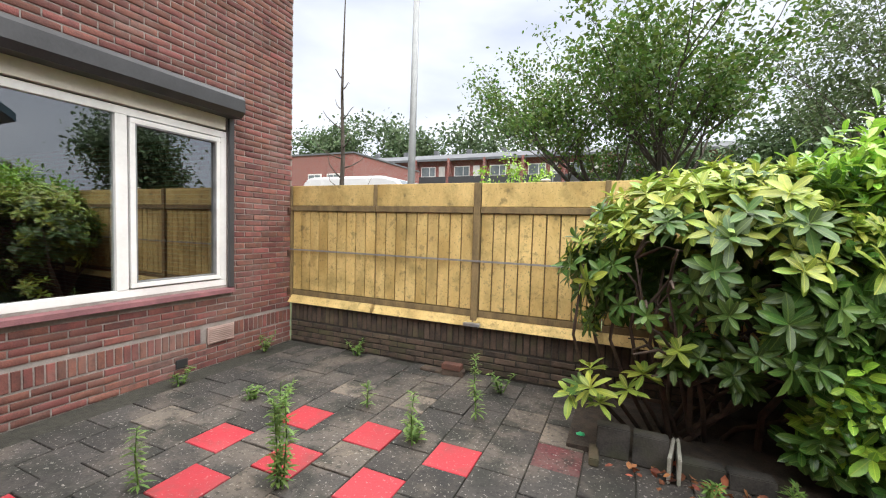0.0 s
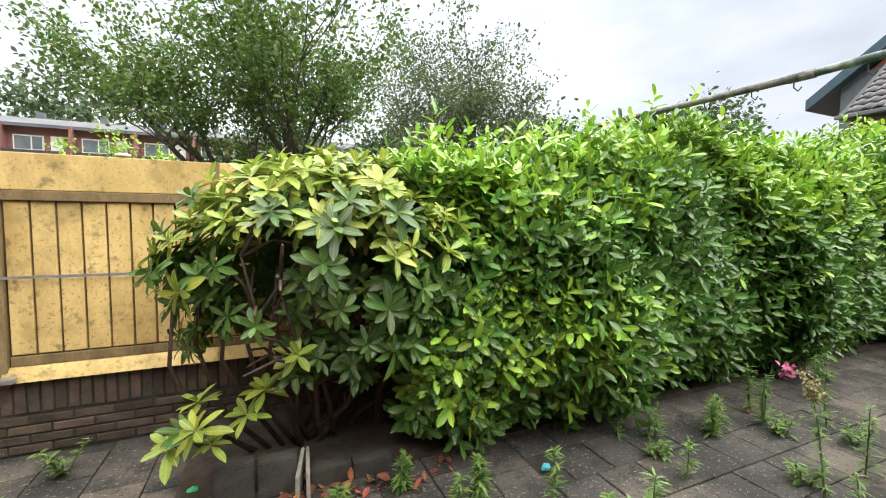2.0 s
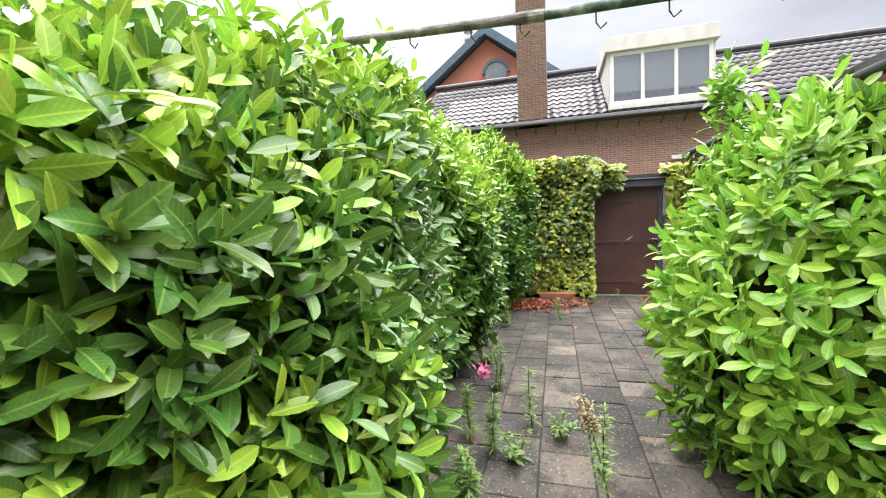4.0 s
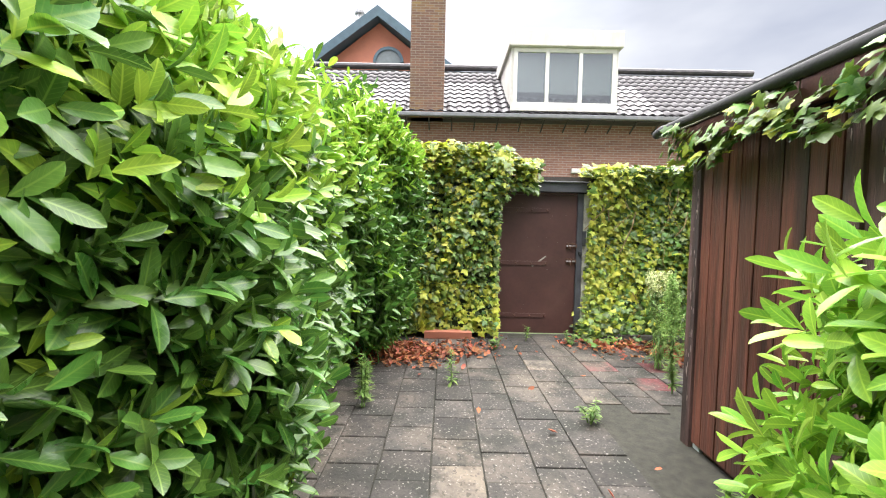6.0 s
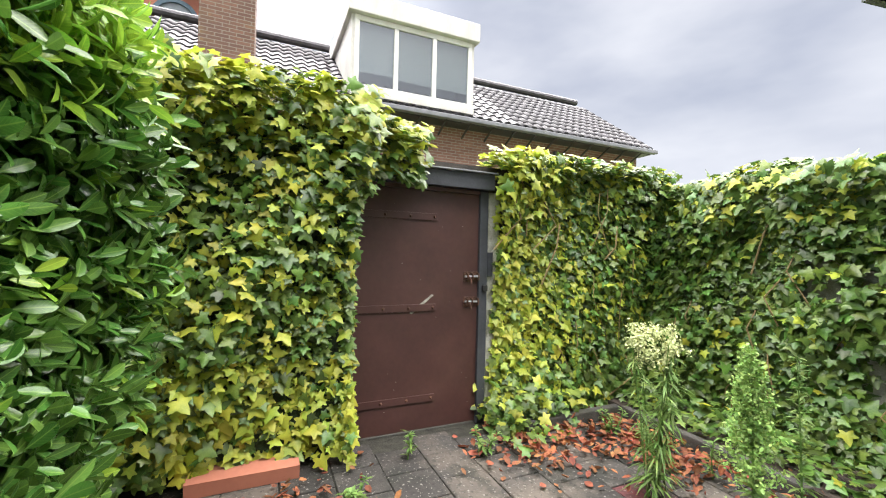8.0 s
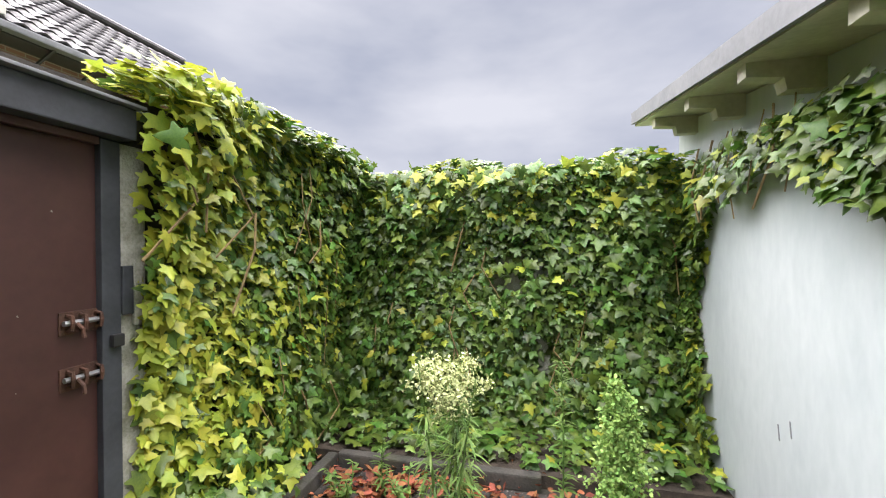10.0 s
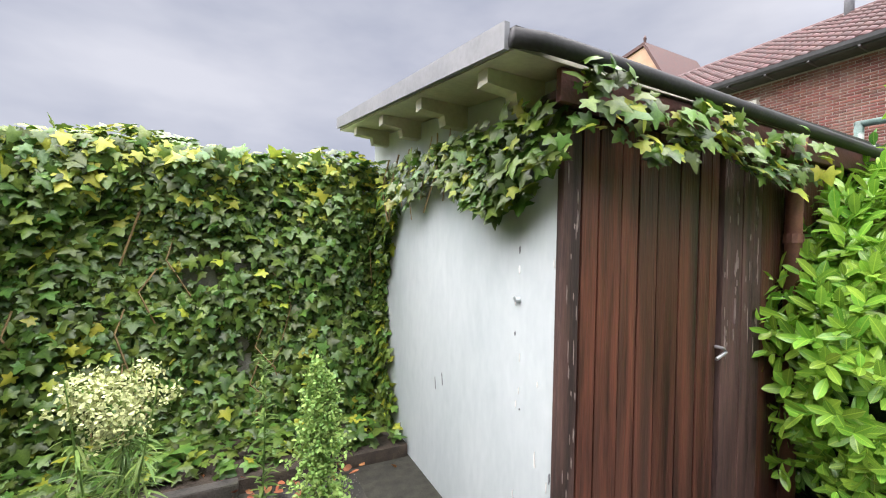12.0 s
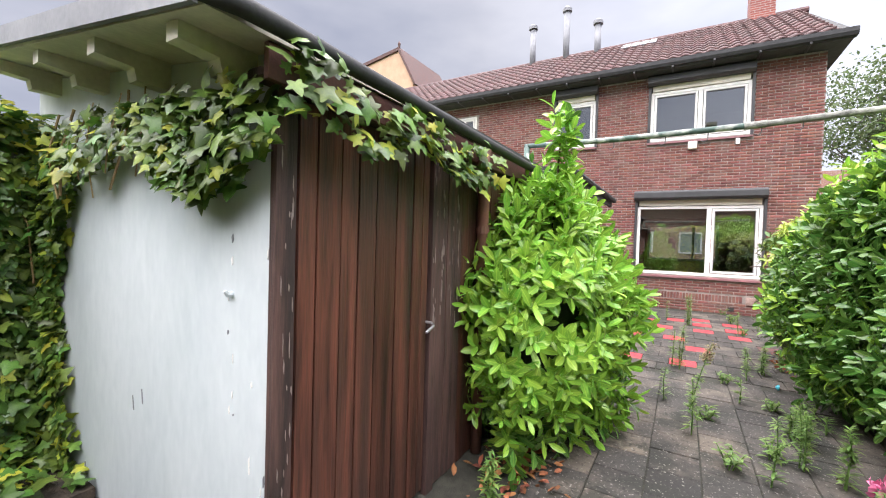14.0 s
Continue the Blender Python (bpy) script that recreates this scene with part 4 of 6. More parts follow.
for yy, zz, hh in ((-3.84, 1.69, 0.02), (-4.61, 0.58, 0.07), (-4.52, 0.63, 0.07), (-5.17, 0.05, 0.10)):
    part("flaked_paint", prism(bmesh.new(), [(yy, zz), (yy + 0.006, zz), (yy - 0.006, zz + hh), (yy - 0.012, zz + hh)], "x", SX, SX + 0.003), M_ZINC, shed)
for i in range(26):
    zz, yy = random.uniform(0.15, 1.5), random.choice((-3.83, -3.68, -3.61, -3.81)) + random.uniform(-0.015, 0.015)
    w_, h_ = random.uniform(0.002, 0.006), random.uniform(0.01, 0.05)
    part("paint_flake", prism(bmesh.new(), [(yy, zz), (yy + w_, zz + h_ * 0.3), (yy + w_ * 0.6, zz + h_), (yy - w_ * 0.5, zz + h_ * 0.7)], "x", SX, SX + 0.004), M_ZINC if i % 5 == 0 else M_WHITEPVC, shed)

for i in range(90):
    xx = random.choice((SX - 0.03, SX - 0.05, 8.90, 8.91, 8.80, 8.70, 8.62)) + random.uniform(-0.02, 0.02)
    zz = random.uniform(0.2, 1.9) if xx > 9.5 else random.uniform(0.9, 1.9)
    w_, h_ = random.uniform(0.0012, 0.0045), random.uniform(0.02, 0.10)
    y_ = SY + (0.0215 if xx > 9.5 else 0.0255 if xx > 8.86 else 0.0125)
    part("paint_flake", prism(bmesh.new(), [(xx, zz), (xx + w_, zz + h_ * 0.3), (xx + w_ * 0.7, zz + h_), (xx - w_ * 0.4, zz + h_ * 0.7)], "y", y_ - 0.003, y_ + 0.003), M_WEATHERED, shed)

# ---------------------------------------------------------------- gate wall and ivy wall
GX = 12.72
structure("wall_gate", wall_with_holes(bmesh.new(), -5.9, 1.0, -0.1, 2.12, [(-3.78, -2.60, -0.1, 1.98)], GX + 0.0, GX + 0.22, "x"), M_OLDMORTAR, "old grey garden wall beneath the climbers", "wall")
structure("wall_ivy", boxed(9.95, 12.72, -5.94, -5.74, -0.1, 2.0), M_OLDPOST, "grey rendered garden wall overgrown with ivy", "wall")
gate = thing("garden_gate", GX, -3.18, 0, "closed oxblood red metal garden gate with iron straps", "gate")
part("gate_leaf", boxed(GX - 0.03, GX + 0.012, -3.695, -2.60, 0.015, 1.876, 0.004), M_GATE, gate)
for zz, y1, n in ((1.64, -3.32, 3), (0.93, -3.32, 4), (0.225, -3.32, 4)):
    st = part("strap_hinge", boxed(GX - 0.042, GX - 0.03, y1, -2.62, zz, zz + 0.055, 0.003), M_GATE, gate)
    for i in range(n):
        bm = bmesh.new()
        bmesh.ops.create_icosphere(bm, subdivisions=1, radius=0.013, matrix=Matrix.Translation((GX - 0.044, y1 + 0.03 + i * 0.2, zz + 0.028)))
        part("bolt_head", bm, M_RUST, st)
for zz in (1.155, 0.95):
    lb = part("slide_bolt", boxed(GX - 0.036, GX - 0.03, -3.69, -3.56, zz, zz + 0.085, 0.002), M_RUST, gate, "rusty slide bolt with worn keepers")
    for yy in (-3.685, -3.63, -3.585):
        part("keeper", tube(bmesh.new(), [(GX - 0.034, yy, zz + 0.015), (GX - 0.062, yy, zz + 0.02), (GX - 0.066, yy, zz + 0.045), (GX - 0.062, yy, zz + 0.068), (GX - 0.034, yy, zz + 0.072)], 0.007, 6), M_RUST, lb)
    part("bolt_rod", tube(bmesh.new(), [(GX - 0.05, -3.565, zz + 0.045), (GX - 0.05, -3.77, zz + 0.045)], 0.010, 8), M_STEELBAND, lb)
    part("bolt_knob", tube(bmesh.new(), [(GX - 0.05, -3.605, zz + 0.045), (GX - 0.085, -3.605, zz + 0.02), (GX - 0.09, -3.605, zz - 0.01)], 0.007, 8), M_RUST, lb)
part("padlock", boxed(GX - 0.085, GX - 0.06, -3.76, -3.715, 1.08, 1.13, 0.006), M_BLACK, gate)
part("scratch", prism(bmesh.new(), [(-3.30, 1.05), (-3.285, 1.06), (-3.10, 0.92), (-3.12, 0.91)], "x", GX - 0.0325, GX - 0.0305), M_OLDPOST, gate)
for i in range(22):
    yy, zz = random.uniform(-3.65, -2.65), random.uniform(0.1, 1.8)
    s_ = random.uniform(0.003, 0.009)
    part("paint_chip", prism(bmesh.new(), [(yy, zz), (yy + s_, zz + s_ * 0.4), (yy + s_ * 0.5, zz + s_)], "x", GX - 0.0325, GX - 0.0305), M_OLDPOST, gate)
gf = thing("gate_frame", GX, -3.18, 0, "slate blue painted timber gate frame with lintel", "door frame", kind="structure")
part("jamb", boxed(GX - 0.06, GX + 0.06, -3.765, -3.69, 0, 1.9, 0.005), M_GATEFRAME, gf)
part("jamb", boxed(GX - 0.06, GX + 0.06, -2.595, -2.52, 0, 1.9, 0.005), M_GATEFRAME, gf)
part("lintel", boxed(GX - 0.13, GX + 0.06, -3.78, -2.5, 1.905, 2.03, 0.006), M_GATEFRAME, gf)
part("lead_flashing", boxed(GX - 0.16, GX + 0.08, -3.80, -2.48, 2.032, 2.045, 0.003), M_ZINC, gf)
part("top_strip", boxed(GX - 0.07, GX - 0.03, -3.68, -2.6, 1.872, 1.902, 0.004), M_GATE, gf)
gp = thing("gate_post", GX, -3.82, 0, "lichened concrete gate post beside the jamb", "post")
part("post", boxed(GX - 0.05, GX + 0.03, -3.88, -3.77, 0, 1.9, 0.01), M_OLDPOST, gp)
part("strike_plate", boxed(GX - 0.068, GX - 0.05, -3.81, -3.765, 1.2, 1.40, 0.004), M_GATEFRAME, gp)
part("latch_catch", boxed(GX - 0.066, GX - 0.05, -3.85, -3.815, 1.15, 1.41, 0.003), M_OLDPOST, gp)

# planting bed edging
kerb = thing("bed_edging", 12.3, -4.8, 0, "low grey concrete edging of the planting bed", "edging")
part("kerb", boxed(12.32, 12.39, -4.93, -3.95, 0, 0.10, 0.012), M_BLOCK, kerb)
part("kerb", boxed(11.0, 12.32, -4.99, -4.92, 0, 0.10, 0.012), M_BLOCK, kerb)
tagged(part("bed_soil", boxed(9.96, 12.72, -5.74, -5.0, -0.05, 0.07), M_SOIL), "dark soil of the bed below the ivy", "soil", kind="structure")
structure("hedge_soil", boxed(3.5, 12.6, -1.02, 0.0, -0.05, 0.03), M_SOIL, "dark bare soil beneath the hedge", "soil")

# clothes pole
pole = thing("clothes_pole", 7.0, -2.0, 0, "long peeling green and grey steel clothes pole with hooks", "pole")
part("bar", tube(bmesh.new(), [(7.0, -3.72, 2.40), (7.0, -2.9, 2.385), (7.0, -1.9, 2.395)], 0.024, 12), M_GREENPIPE, pole, "peeling green painted tube", True)
part("bar", tube(bmesh.new(), [(7.0, -1.9, 2.395), (7.0, -1.0, 2.43), (7.0, -0.06, 2.475)], 0.024, 12), M_LICHENPIPE, pole, "grey lichened tube", True)
part("post", tube(bmesh.new(), [(7.0, -0.06, 0.0), (7.0, -0.06, 2.42), (7.0, -0.10, 2.465)], 0.028, 12), M_LICHENPIPE, pole, smooth=True)
part("post", tube(bmesh.new(), [(7.0, -3.70, 0.0), (7.0, -3.70, 2.41)], 0.028, 12), M_GREENPIPE, pole, smooth=True)
part("coupling", tube(bmesh.new(), [(7.0, -1.97, 2.393), (7.0, -1.83, 2.398)], 0.028, 12), M_LICHENPIPE, pole)
for yy in (-0.75, -1.3, -1.62, -1.86, -2.2, -2.5, -2.9):
    zz = 2.372 + 0.05 * max(0.0, yy + 2.2)
    part("hook", tube(bmesh.new(), [(7.0, yy, zz), (7.0, yy, zz - 0.05), (7.01, yy - 0.02, zz - 0.075), (6.99, yy - 0.045, zz - 0.06)], 0.004, 6), M_BLACK, pole)

# ---------------------------------------------------------------- neighbour's house beyond the gate
nb = thing("neighbour_house", 19, -5, 0, "low brown brick house with grey pantile roof and dormer", "house")
part("wall", boxed(17.95, 23.2, -11.6, 2.3, -0.06, 4.33), M_FARBRICK, nb)
nroof = part("roof", prism(bmesh.new(), [(17.58, 4.30), (20.6, 6.52), (23.6, 4.3)], "y", -11.7, 2.4), M_FELT, nb)
UPN = Vector((3.0, 0, 2.21)).normalized()
pantile_roof(nb, (17.52, -11.7, 4.33), (0, 1, 0), UPN, 14.1, 3.6, M_GREYTILE, lambda p: -7.5 < p.y < 1.5 and p.x < 19.3, 0.24, 0.33)
part("ridge", tube(bmesh.new(), [(20.55, -11.7, 6.62), (20.55, 2.4, 6.62)], 0.1, 10), M_GREYTILE, nroof)
gut = part("gutter", boxed(17.42, 17.56, -11.8, 2.4, 4.21, 4.31, 0.02), M_ZINC, nb)
for i in range(24):
    yy = 2.0 - i * 0.58
    part("gutter_bracket", prism(bmesh.new(), [(17.5, 4.21), (17.95, 3.98), (17.95, 4.02), (17.53, 4.23)], "y", yy, yy + 0.03), M_ANTHRACITE, gut)
part("soffit", boxed(17.57, 17.96, -11.7, 2.35, 4.20, 4.25), M_ANTHRACITE, nb)
part("downpipe", tube(bmesh.new(), [(17.9, -8.7, 0), (17.9, -8.7, 4.0)], 0.05, 8), M_ANTHRACITE, nb)
part("downpipe", tube(bmesh.new(), [(17.9, -11.0, 0), (17.9, -11.0, 4.0)], 0.04, 8), M_CREAM, nb)
part("sill_band", boxed(17.88, 17.96, -9.6, -5.2, 2.95, 3.06, 0.01), M_WHITEPVC, nb)
nch = thing("neighbour_chimney", 17.9, -1.4, 4, "tall mossy brown brick chimney at the eaves", "chimney")
part("shaft", boxed(17.5, 18.3, -1.83, -0.98, 4.2, 8.6, 0.01), M_CHIMNEY, nch)
part("crown", boxed(17.42, 18.38, -1.9, -0.9, 8.6, 8.8, 0.02), M_OLDPOST, nch)
dor = thing("dormer", 18, -4.7, 4.3, "flat-roofed white dormer with three windows and curtains", "dormer")
part("cheek", prism(bmesh.new(), [(17.55, 4.50), (17.55, 5.96), (20.0, 5.96), (20.0, 5.9)], "y", -3.56, -3.50), M_DORMER, dor)
part("cheek", prism(bmesh.new(), [(17.55, 4.50), (17.55, 5.96), (20.0, 5.96), (20.0, 5.9)], "y", -6.16, -6.10), M_DORMER, dor)
part("roof_edge", boxed(17.42, 20.0, -6.24, -3.42, 5.96, 6.36, 0.02), M_DORMER, dor)
part("apron", boxed(17.50, 17.6, -6.16, -3.50, 4.40, 4.53, 0.01), M_DORMER, dor)
part("interior", boxed(18.3, 18.4, -6.08, -3.58, 4.5, 5.9), M_CURTAIN, dor)
fr = bmesh.new()
box(fr, 17.52, 17.6, -6.10, -3.56, 4.53, 4.62, 0.006)
box(fr, 17.52, 17.6, -6.10, -3.56, 5.85, 5.95, 0.006)
for q in (-6.10, -5.27, -4.44, -3.65):
    box(fr, 17.52, 17.6, q, q + 0.09, 4.62, 5.85, 0.006)
dw = part("window", fr, M_WHITEPVC, dor)
for a, b in ((-6.01, -5.27), (-5.18, -4.44), (-4.35, -3.65)):
    part("pane", boxed(17.55, 17.56, a, b, 4.62, 5.85), M_GLASS, dw).visible_shadow = False
    part("curtain", boxed(17.575, 17.59, a + 0.005, b - 0.005, 4.86 + random.uniform(-0.03, 0.03), 5.85), M_CURTAIN, dw)
gh = thing("gabled_house", 26, 0.7, 0, "salmon gabled house with petrol blue barge boards", "house")
part("wall", prism(bmesh.new(), [(-3.6, -0.06), (5.0, -0.06), (5.0, 6.5), (0.9, 9.7), (-3.2, 6.5)], "x", 24, 33), M_ORANGEWALL, gh)
for sgn in (1, -1):
    part("barge_board", prism(bmesh.new(), [(0.9, 10.15), (0.9 + sgn * 5.0, 6.4), (0.9 + sgn * 5.0, 6.0), (0.9, 9.74)], "x", 23.5, 33.2), M_BLUEBOARD, gh)
part("gable_window", tube(bmesh.new(), [(23.9, 0.5, 8.1), (23.99, 0.5, 8.1)], 0.5, 20), M_FARGLASS, gh)
bm = prism(bmesh.new(), [(0.5 + r_ * math.cos(math.pi * k / 12), 8.1 + r_ * math.sin(math.pi * k / 12)) for r_, ks in ((0.62, range(13)), (0.5, range(12, -1, -1))) for k in ks], "x", 23.85, 23.98)
part("window_arch", bm, M_BLUEBOARD, gh)
part("side_cladding", boxed(23.95, 24.2, 2.6, 5.02, 4.5, 7.1), M_FARGLASS, gh)
gfl = thing("steel_flue", 26, 2.2, 8.5, "ringed stainless steel flue above the gabled roof", "flue")
part("pipe", tube(bmesh.new(), [(25.5, 2.0, 8.2), (25.5, 2.0, 11.0)], 0.16, 12), M_STEELBAND, gfl, smooth=True)
for zz in (10.0, 10.4, 10.8):
    part("ring", tube(bmesh.new(), [(25.5, 2.0, zz), (25.5, 2.0, zz + 0.1)], 0.24, 12), M_STEELBAND, gfl)
sg = thing("tan_gable_house", -10, -18, 0, "tan gabled house with red ridge tiles", "house")
part("wall", prism(bmesh.new(), [(-22.5, 0), (-16.2, 0), (-16.2, 10.5), (-17.3, 12.55), (-22.5, 11.7)], "x", -13, -8.5), M_TAN, sg)
part("roof", prism(bmesh.new(), [(-22.6, 11.7), (-17.3, 12.58), (-16.1, 10.4), (-15.95, 10.4), (-17.25, 12.78), (-22.6, 11.9)], "x", -13.1, -8.4), M_REDTILE, sg)
part("finial", tube(bmesh.new(), [(-8.5, -17.28, 12.7), (-8.5, -17.28, 13.0), (-8.5, -17.28, 13.15)], [0.05, 0.09, 0.02], 8), M_REDTILE, sg)
rr = thing("red_roof_house", -14, 6.5, 0, "distant house with red pantile roof", "house")
part("wall", boxed(-22, -13, 4, 12, -0.06, 3.1), M_CREAM, rr)
part("roof", prism(bmesh.new(), [(3.5, 3.0), (8, 5.0), (12.5, 3.0)], "x", -22.5, -12.6), M_REDTILE, rr)

# ---------------------------------------------------------------- street side
lp = thing("street_lamp", -1.5, 5.8, 0, "tall grey galvanised lamp post behind the fence", "lamp post")
part("post", tube(bmesh.new(), [(-1.5, 5.8, -0.05), (-1.5, 5.8, 3), (-1.45, 5.8, 10.5)], [0.11, 0.1, 0.065], 14), M_LAMPPOST, lp, smooth=True)
part("base_sleeve", tube(bmesh.new(), [(-1.5, 5.8, -0.05), (-1.5, 5.8, 0.9)], 0.125, 14), M_LAMPPOST, lp)
part("lamp_head", boxed(-1.55, -0.9, 5.65, 5.95, 10.5, 10.62, 0.04), M_LAMPPOST, lp)

van = thing("white_van", -3.6, 7.4, 0, "white panel van parked on the street behind the fence", "van")
prof = [(-6.1, 0.35), (-6.15, 1.2), (-6.05, 2.5), (-5.9, 2.86), (-5.6, 2.97), (-2.9, 2.97), (-2.4, 2.86), (-1.5, 1.95), (-0.7, 1.6), (-0.45, 1.3), (-0.4, 0.35)]
bm = prism(bmesh.new(), prof, "y", 6.5, 8.4)
bmesh.ops.bevel(bm, geom=[e for e in bm.edges if e.calc_length() > 0.25], offset=0.07, segments=3, affect="EDGES")
part("body", bm, M_VAN, van, smooth=False)
part("windscreen", prism(bmesh.new(), [(-2.42, 2.79), (-1.55, 1.95), (-1.50, 1.99), (-2.36, 2.84)], "y", 6.65, 8.25), M_FARGLASS, van)
part("side_window", boxed(-3.1, -2.0, 6.485, 6.52, 1.75, 2.35, 0.01), M_FARGLASS, van)
part("roof_seam", boxed(-4.4, -4.37, 6.6, 8.3, 2.965, 2.985), M_SASHGREY, van)
for xx in (-5.1, -1.4):
    for yy in (6.5, 8.2):
        wh = part("wheel", tube(bmesh.new(), [(xx, yy, 0.33), (xx, yy + 0.22, 0.33)], 0.34, 20), M_BLACK, van)
        part("rim", tube(bmesh.new(), [(xx, yy - 0.01, 0.33), (xx, yy + 0.05, 0.33)], 0.2, 16), M_STEELBAND, wh)


def row_house(x0, x1, y, depth, top, label, bay):
    h = thing("row_house", (x0 + x1) / 2, y, 0, label, "house")
    part("wall", boxed(x0, x1, y, y + depth, -0.06, top), M_ROWBRICK, h)
    part("roof", prism(bmesh.new(), [(y - 0.7, top + 0.0), (y + 0.3, top + 0.75), (y + depth, top + 0.75), (y + depth, top)], "x", x0 - 0.3, x1 + 0.3), M_FLATROOF, h)
    part("fascia", boxed(x0 - 0.3, x1 + 0.3, y - 0.78, y - 0.7, top - 0.25, top + 0.05), M_FLATROOF, h)
    n = int((x1 - x0) / bay)
    for i in range(n):
        a = x0 + i * bay
        for z in (top - 2.3, top - 5.2):
            if z < 0:
                continue
            w = part("window", boxed(a + 0.5, a + 2.7, y - 0.06, y + 0.02, z, z + 1.4), M_WHITEPVC, h)
            for c, d in ((a + 0.62, a + 1.75), (a + 1.87, a + 2.58)):
                part("pane", boxed(c, d, y - 0.08, y - 0.05, z + 0.12, z + 1.28), M_FARGLASS, w)
            dd = part("door", boxed(a + 3.2, a + 4.1, y - 0.06, y + 0.02, z - 0.9, z + 1.4), M_WHITEPVC if i % 2 else M_DORMER, h)
            part("balcony", boxed(a + 0.1, a + bay - 0.3, y - 1.1, y - 0.05, z - 1.15, z - 1.0), M_FLATROOF, h)
            part("railing", boxed(a + 0.1, a + bay - 0.3, y - 1.1, y - 1.05, z - 1.0, z - 0.1), M_ANTHRACITE, h)
        part("party_pier", boxed(a - 0.12, a + 0.12, y - 1.1, y, -0.06, top), M_ROWBRICK, h)
        chn = part("chimney", boxed(a + 1.4, a + 2.0, y + 2, y + 2.6, top + 0.7, top + 1.7), M_FLATROOF, h)
    return h


row_house(-33, 14, 47, 9, 10.6, "long red brick flats with white doors and balconies", 5.0)
lh = thing("corner_house", -18, 32, 0, "flat-topped red brick house with small white windows", "house")
part("wall", boxed(-33, -19.2, 27, 40, -0.06, 8.0), M_ROWBRICK, lh)
part("coping", boxed(-33.1, -19.1, 26.9, 40.1, 8.0, 8.15), M_FLATROOF, lh)
for yy, zz, w_, h_ in ((29.5, 4.9, 0.9, 1.0), (34.5, 4.9, 0.9, 1.0)):
    w = part("window", boxed(-19.22, -19.12, yy, yy + w_, zz, zz + h_), M_WHITEPVC, lh)
    part("pane", boxed(-19.13, -19.09, yy + 0.15, yy + w_ - 0.15, zz + 0.15, zz + h_ - 0.15), M_FARGLASS, w)
for xx in (-24.5, -22.2):
    for zz in (1.6, 4.5):
        w = part("window", boxed(xx, xx + 1.6, 26.9, 27.02, zz, zz + 1.7), M_WHITEPVC, lh)
        part("pane", boxed(xx + 0.12, xx + 0.75, 26.86, 26.91, zz + 0.12, zz + 1.58), M_FARGLASS, w)
        part("pane", boxed(xx + 0.85, xx + 1.48, 26.86, 26.91, zz + 0.12, zz + 1.58), M_FARGLASS, w)
l2 = thing("street_lamp", -2, 40, 0, "small distant street lamp before the flats", "lamp post")
part("post", tube(bmesh.new(), [(-3.0, 38, -0.05), (-3.0, 38, 7.2)], 0.07, 8), M_LAMPPOST, l2)
part("lamp_head", boxed(-3.3, -2.7, 37.8, 38.2, 7.2, 7.4, 0.03), M_LAMPPOST, l2)


# ---------------------------------------------------------------- trees
def grow(bm, start, heading, length, radius, level, levels, tips, r, spread=0.7, up=0.25):
    pts, rad = [Vector(start)], [radius]
    d = Vector(heading).normalized()
    steps = 4
    for i in range(steps):
        d = (d + Vector((r.uniform(-0.16, 0.16), r.uniform(-0.16, 0.16), r.uniform(-0.05, 0.16) + up * 0.1))).normalized()
        pts.append(pts[-1] + d * length / steps)
        rad.append(radius * (1 - 0.55 * (i + 1) / steps))
    tube(bm, pts, rad, 7 if level < 2 else 4)
    if level >= levels:
        tips.append((pts[-1], d))
        tips.append((pts[2], d))
        return
    kids = 3 if level else 5
    for i in range(kids):
        q = r.choice((2, 3, 4)) if level == 0 else r.choice((1, 2, 3, 4))
        a = r.uniform(0, 6.28)
        side = Vector((math.cos(a), math.sin(a), up))
        grow(bm, pts[q], d * 0.55 + side * spread, length * r.uniform(0.55, 0.8), rad[q] * 0.7, level + 1, levels, tips, r, spread, up)
    grow(bm, pts[-1], d, length * 0.7, rad[-1], level + 1, levels, tips, r, spread, up)


def tree(name, x, y, height, label, leaf_mat, seed, leaves=70, radius=0.16, leaf_size=0.13, levels=3, spread=0.75, puff=0.5, stems=1):
    r = random.Random(seed)
    t = thing(name, x, y, 0, label, "tree")
    bm, tips = bmesh.new(), []
    for s in range(stems):
        a = s * 2.1 + seed
        off = 0.25 if stems > 1 else 0.0
        grow(bm, (x + off * math.cos(a), y + off * math.sin(a), -0.08), (off * 1.2 * math.cos(a), off * 1.2 * math.sin(a), 1), height * 0.42, radius, 0, levels, tips, r, spread)
    part("trunk", bm, M_BARK, t, smooth=True)
    if leaves:
        g = np.random.default_rng(seed)
        P, Nn = [], []
        for p, d in tips:
            k = int(leaves * g.uniform(0.5, 1.3))
            P.append(np.array(p[:]) + g.normal(0, puff, (k, 3)) * np.array([1, 1, 0.7]))
            Nn.append(g.normal(0, 0.6, (k, 3)) + np.array([0, 0, 0.7]))
        P, Nn = np.vstack(P), np.vstack(Nn)
        lv, lf = leaf(1.0, 0.5, 0.2, 0.25)
        lf = [(0, 4, 5, 3, 2, 1), (0, 1, 2, 3, 7, 6)]
        tagged(many("crown", lv, lf, frames_along(Nn, spin=g.uniform(0, 6.28, len(P)), size=leaf_size * g.uniform(0.7, 1.4, len(P))), P, leaf_mat, t), kind="")
    return t


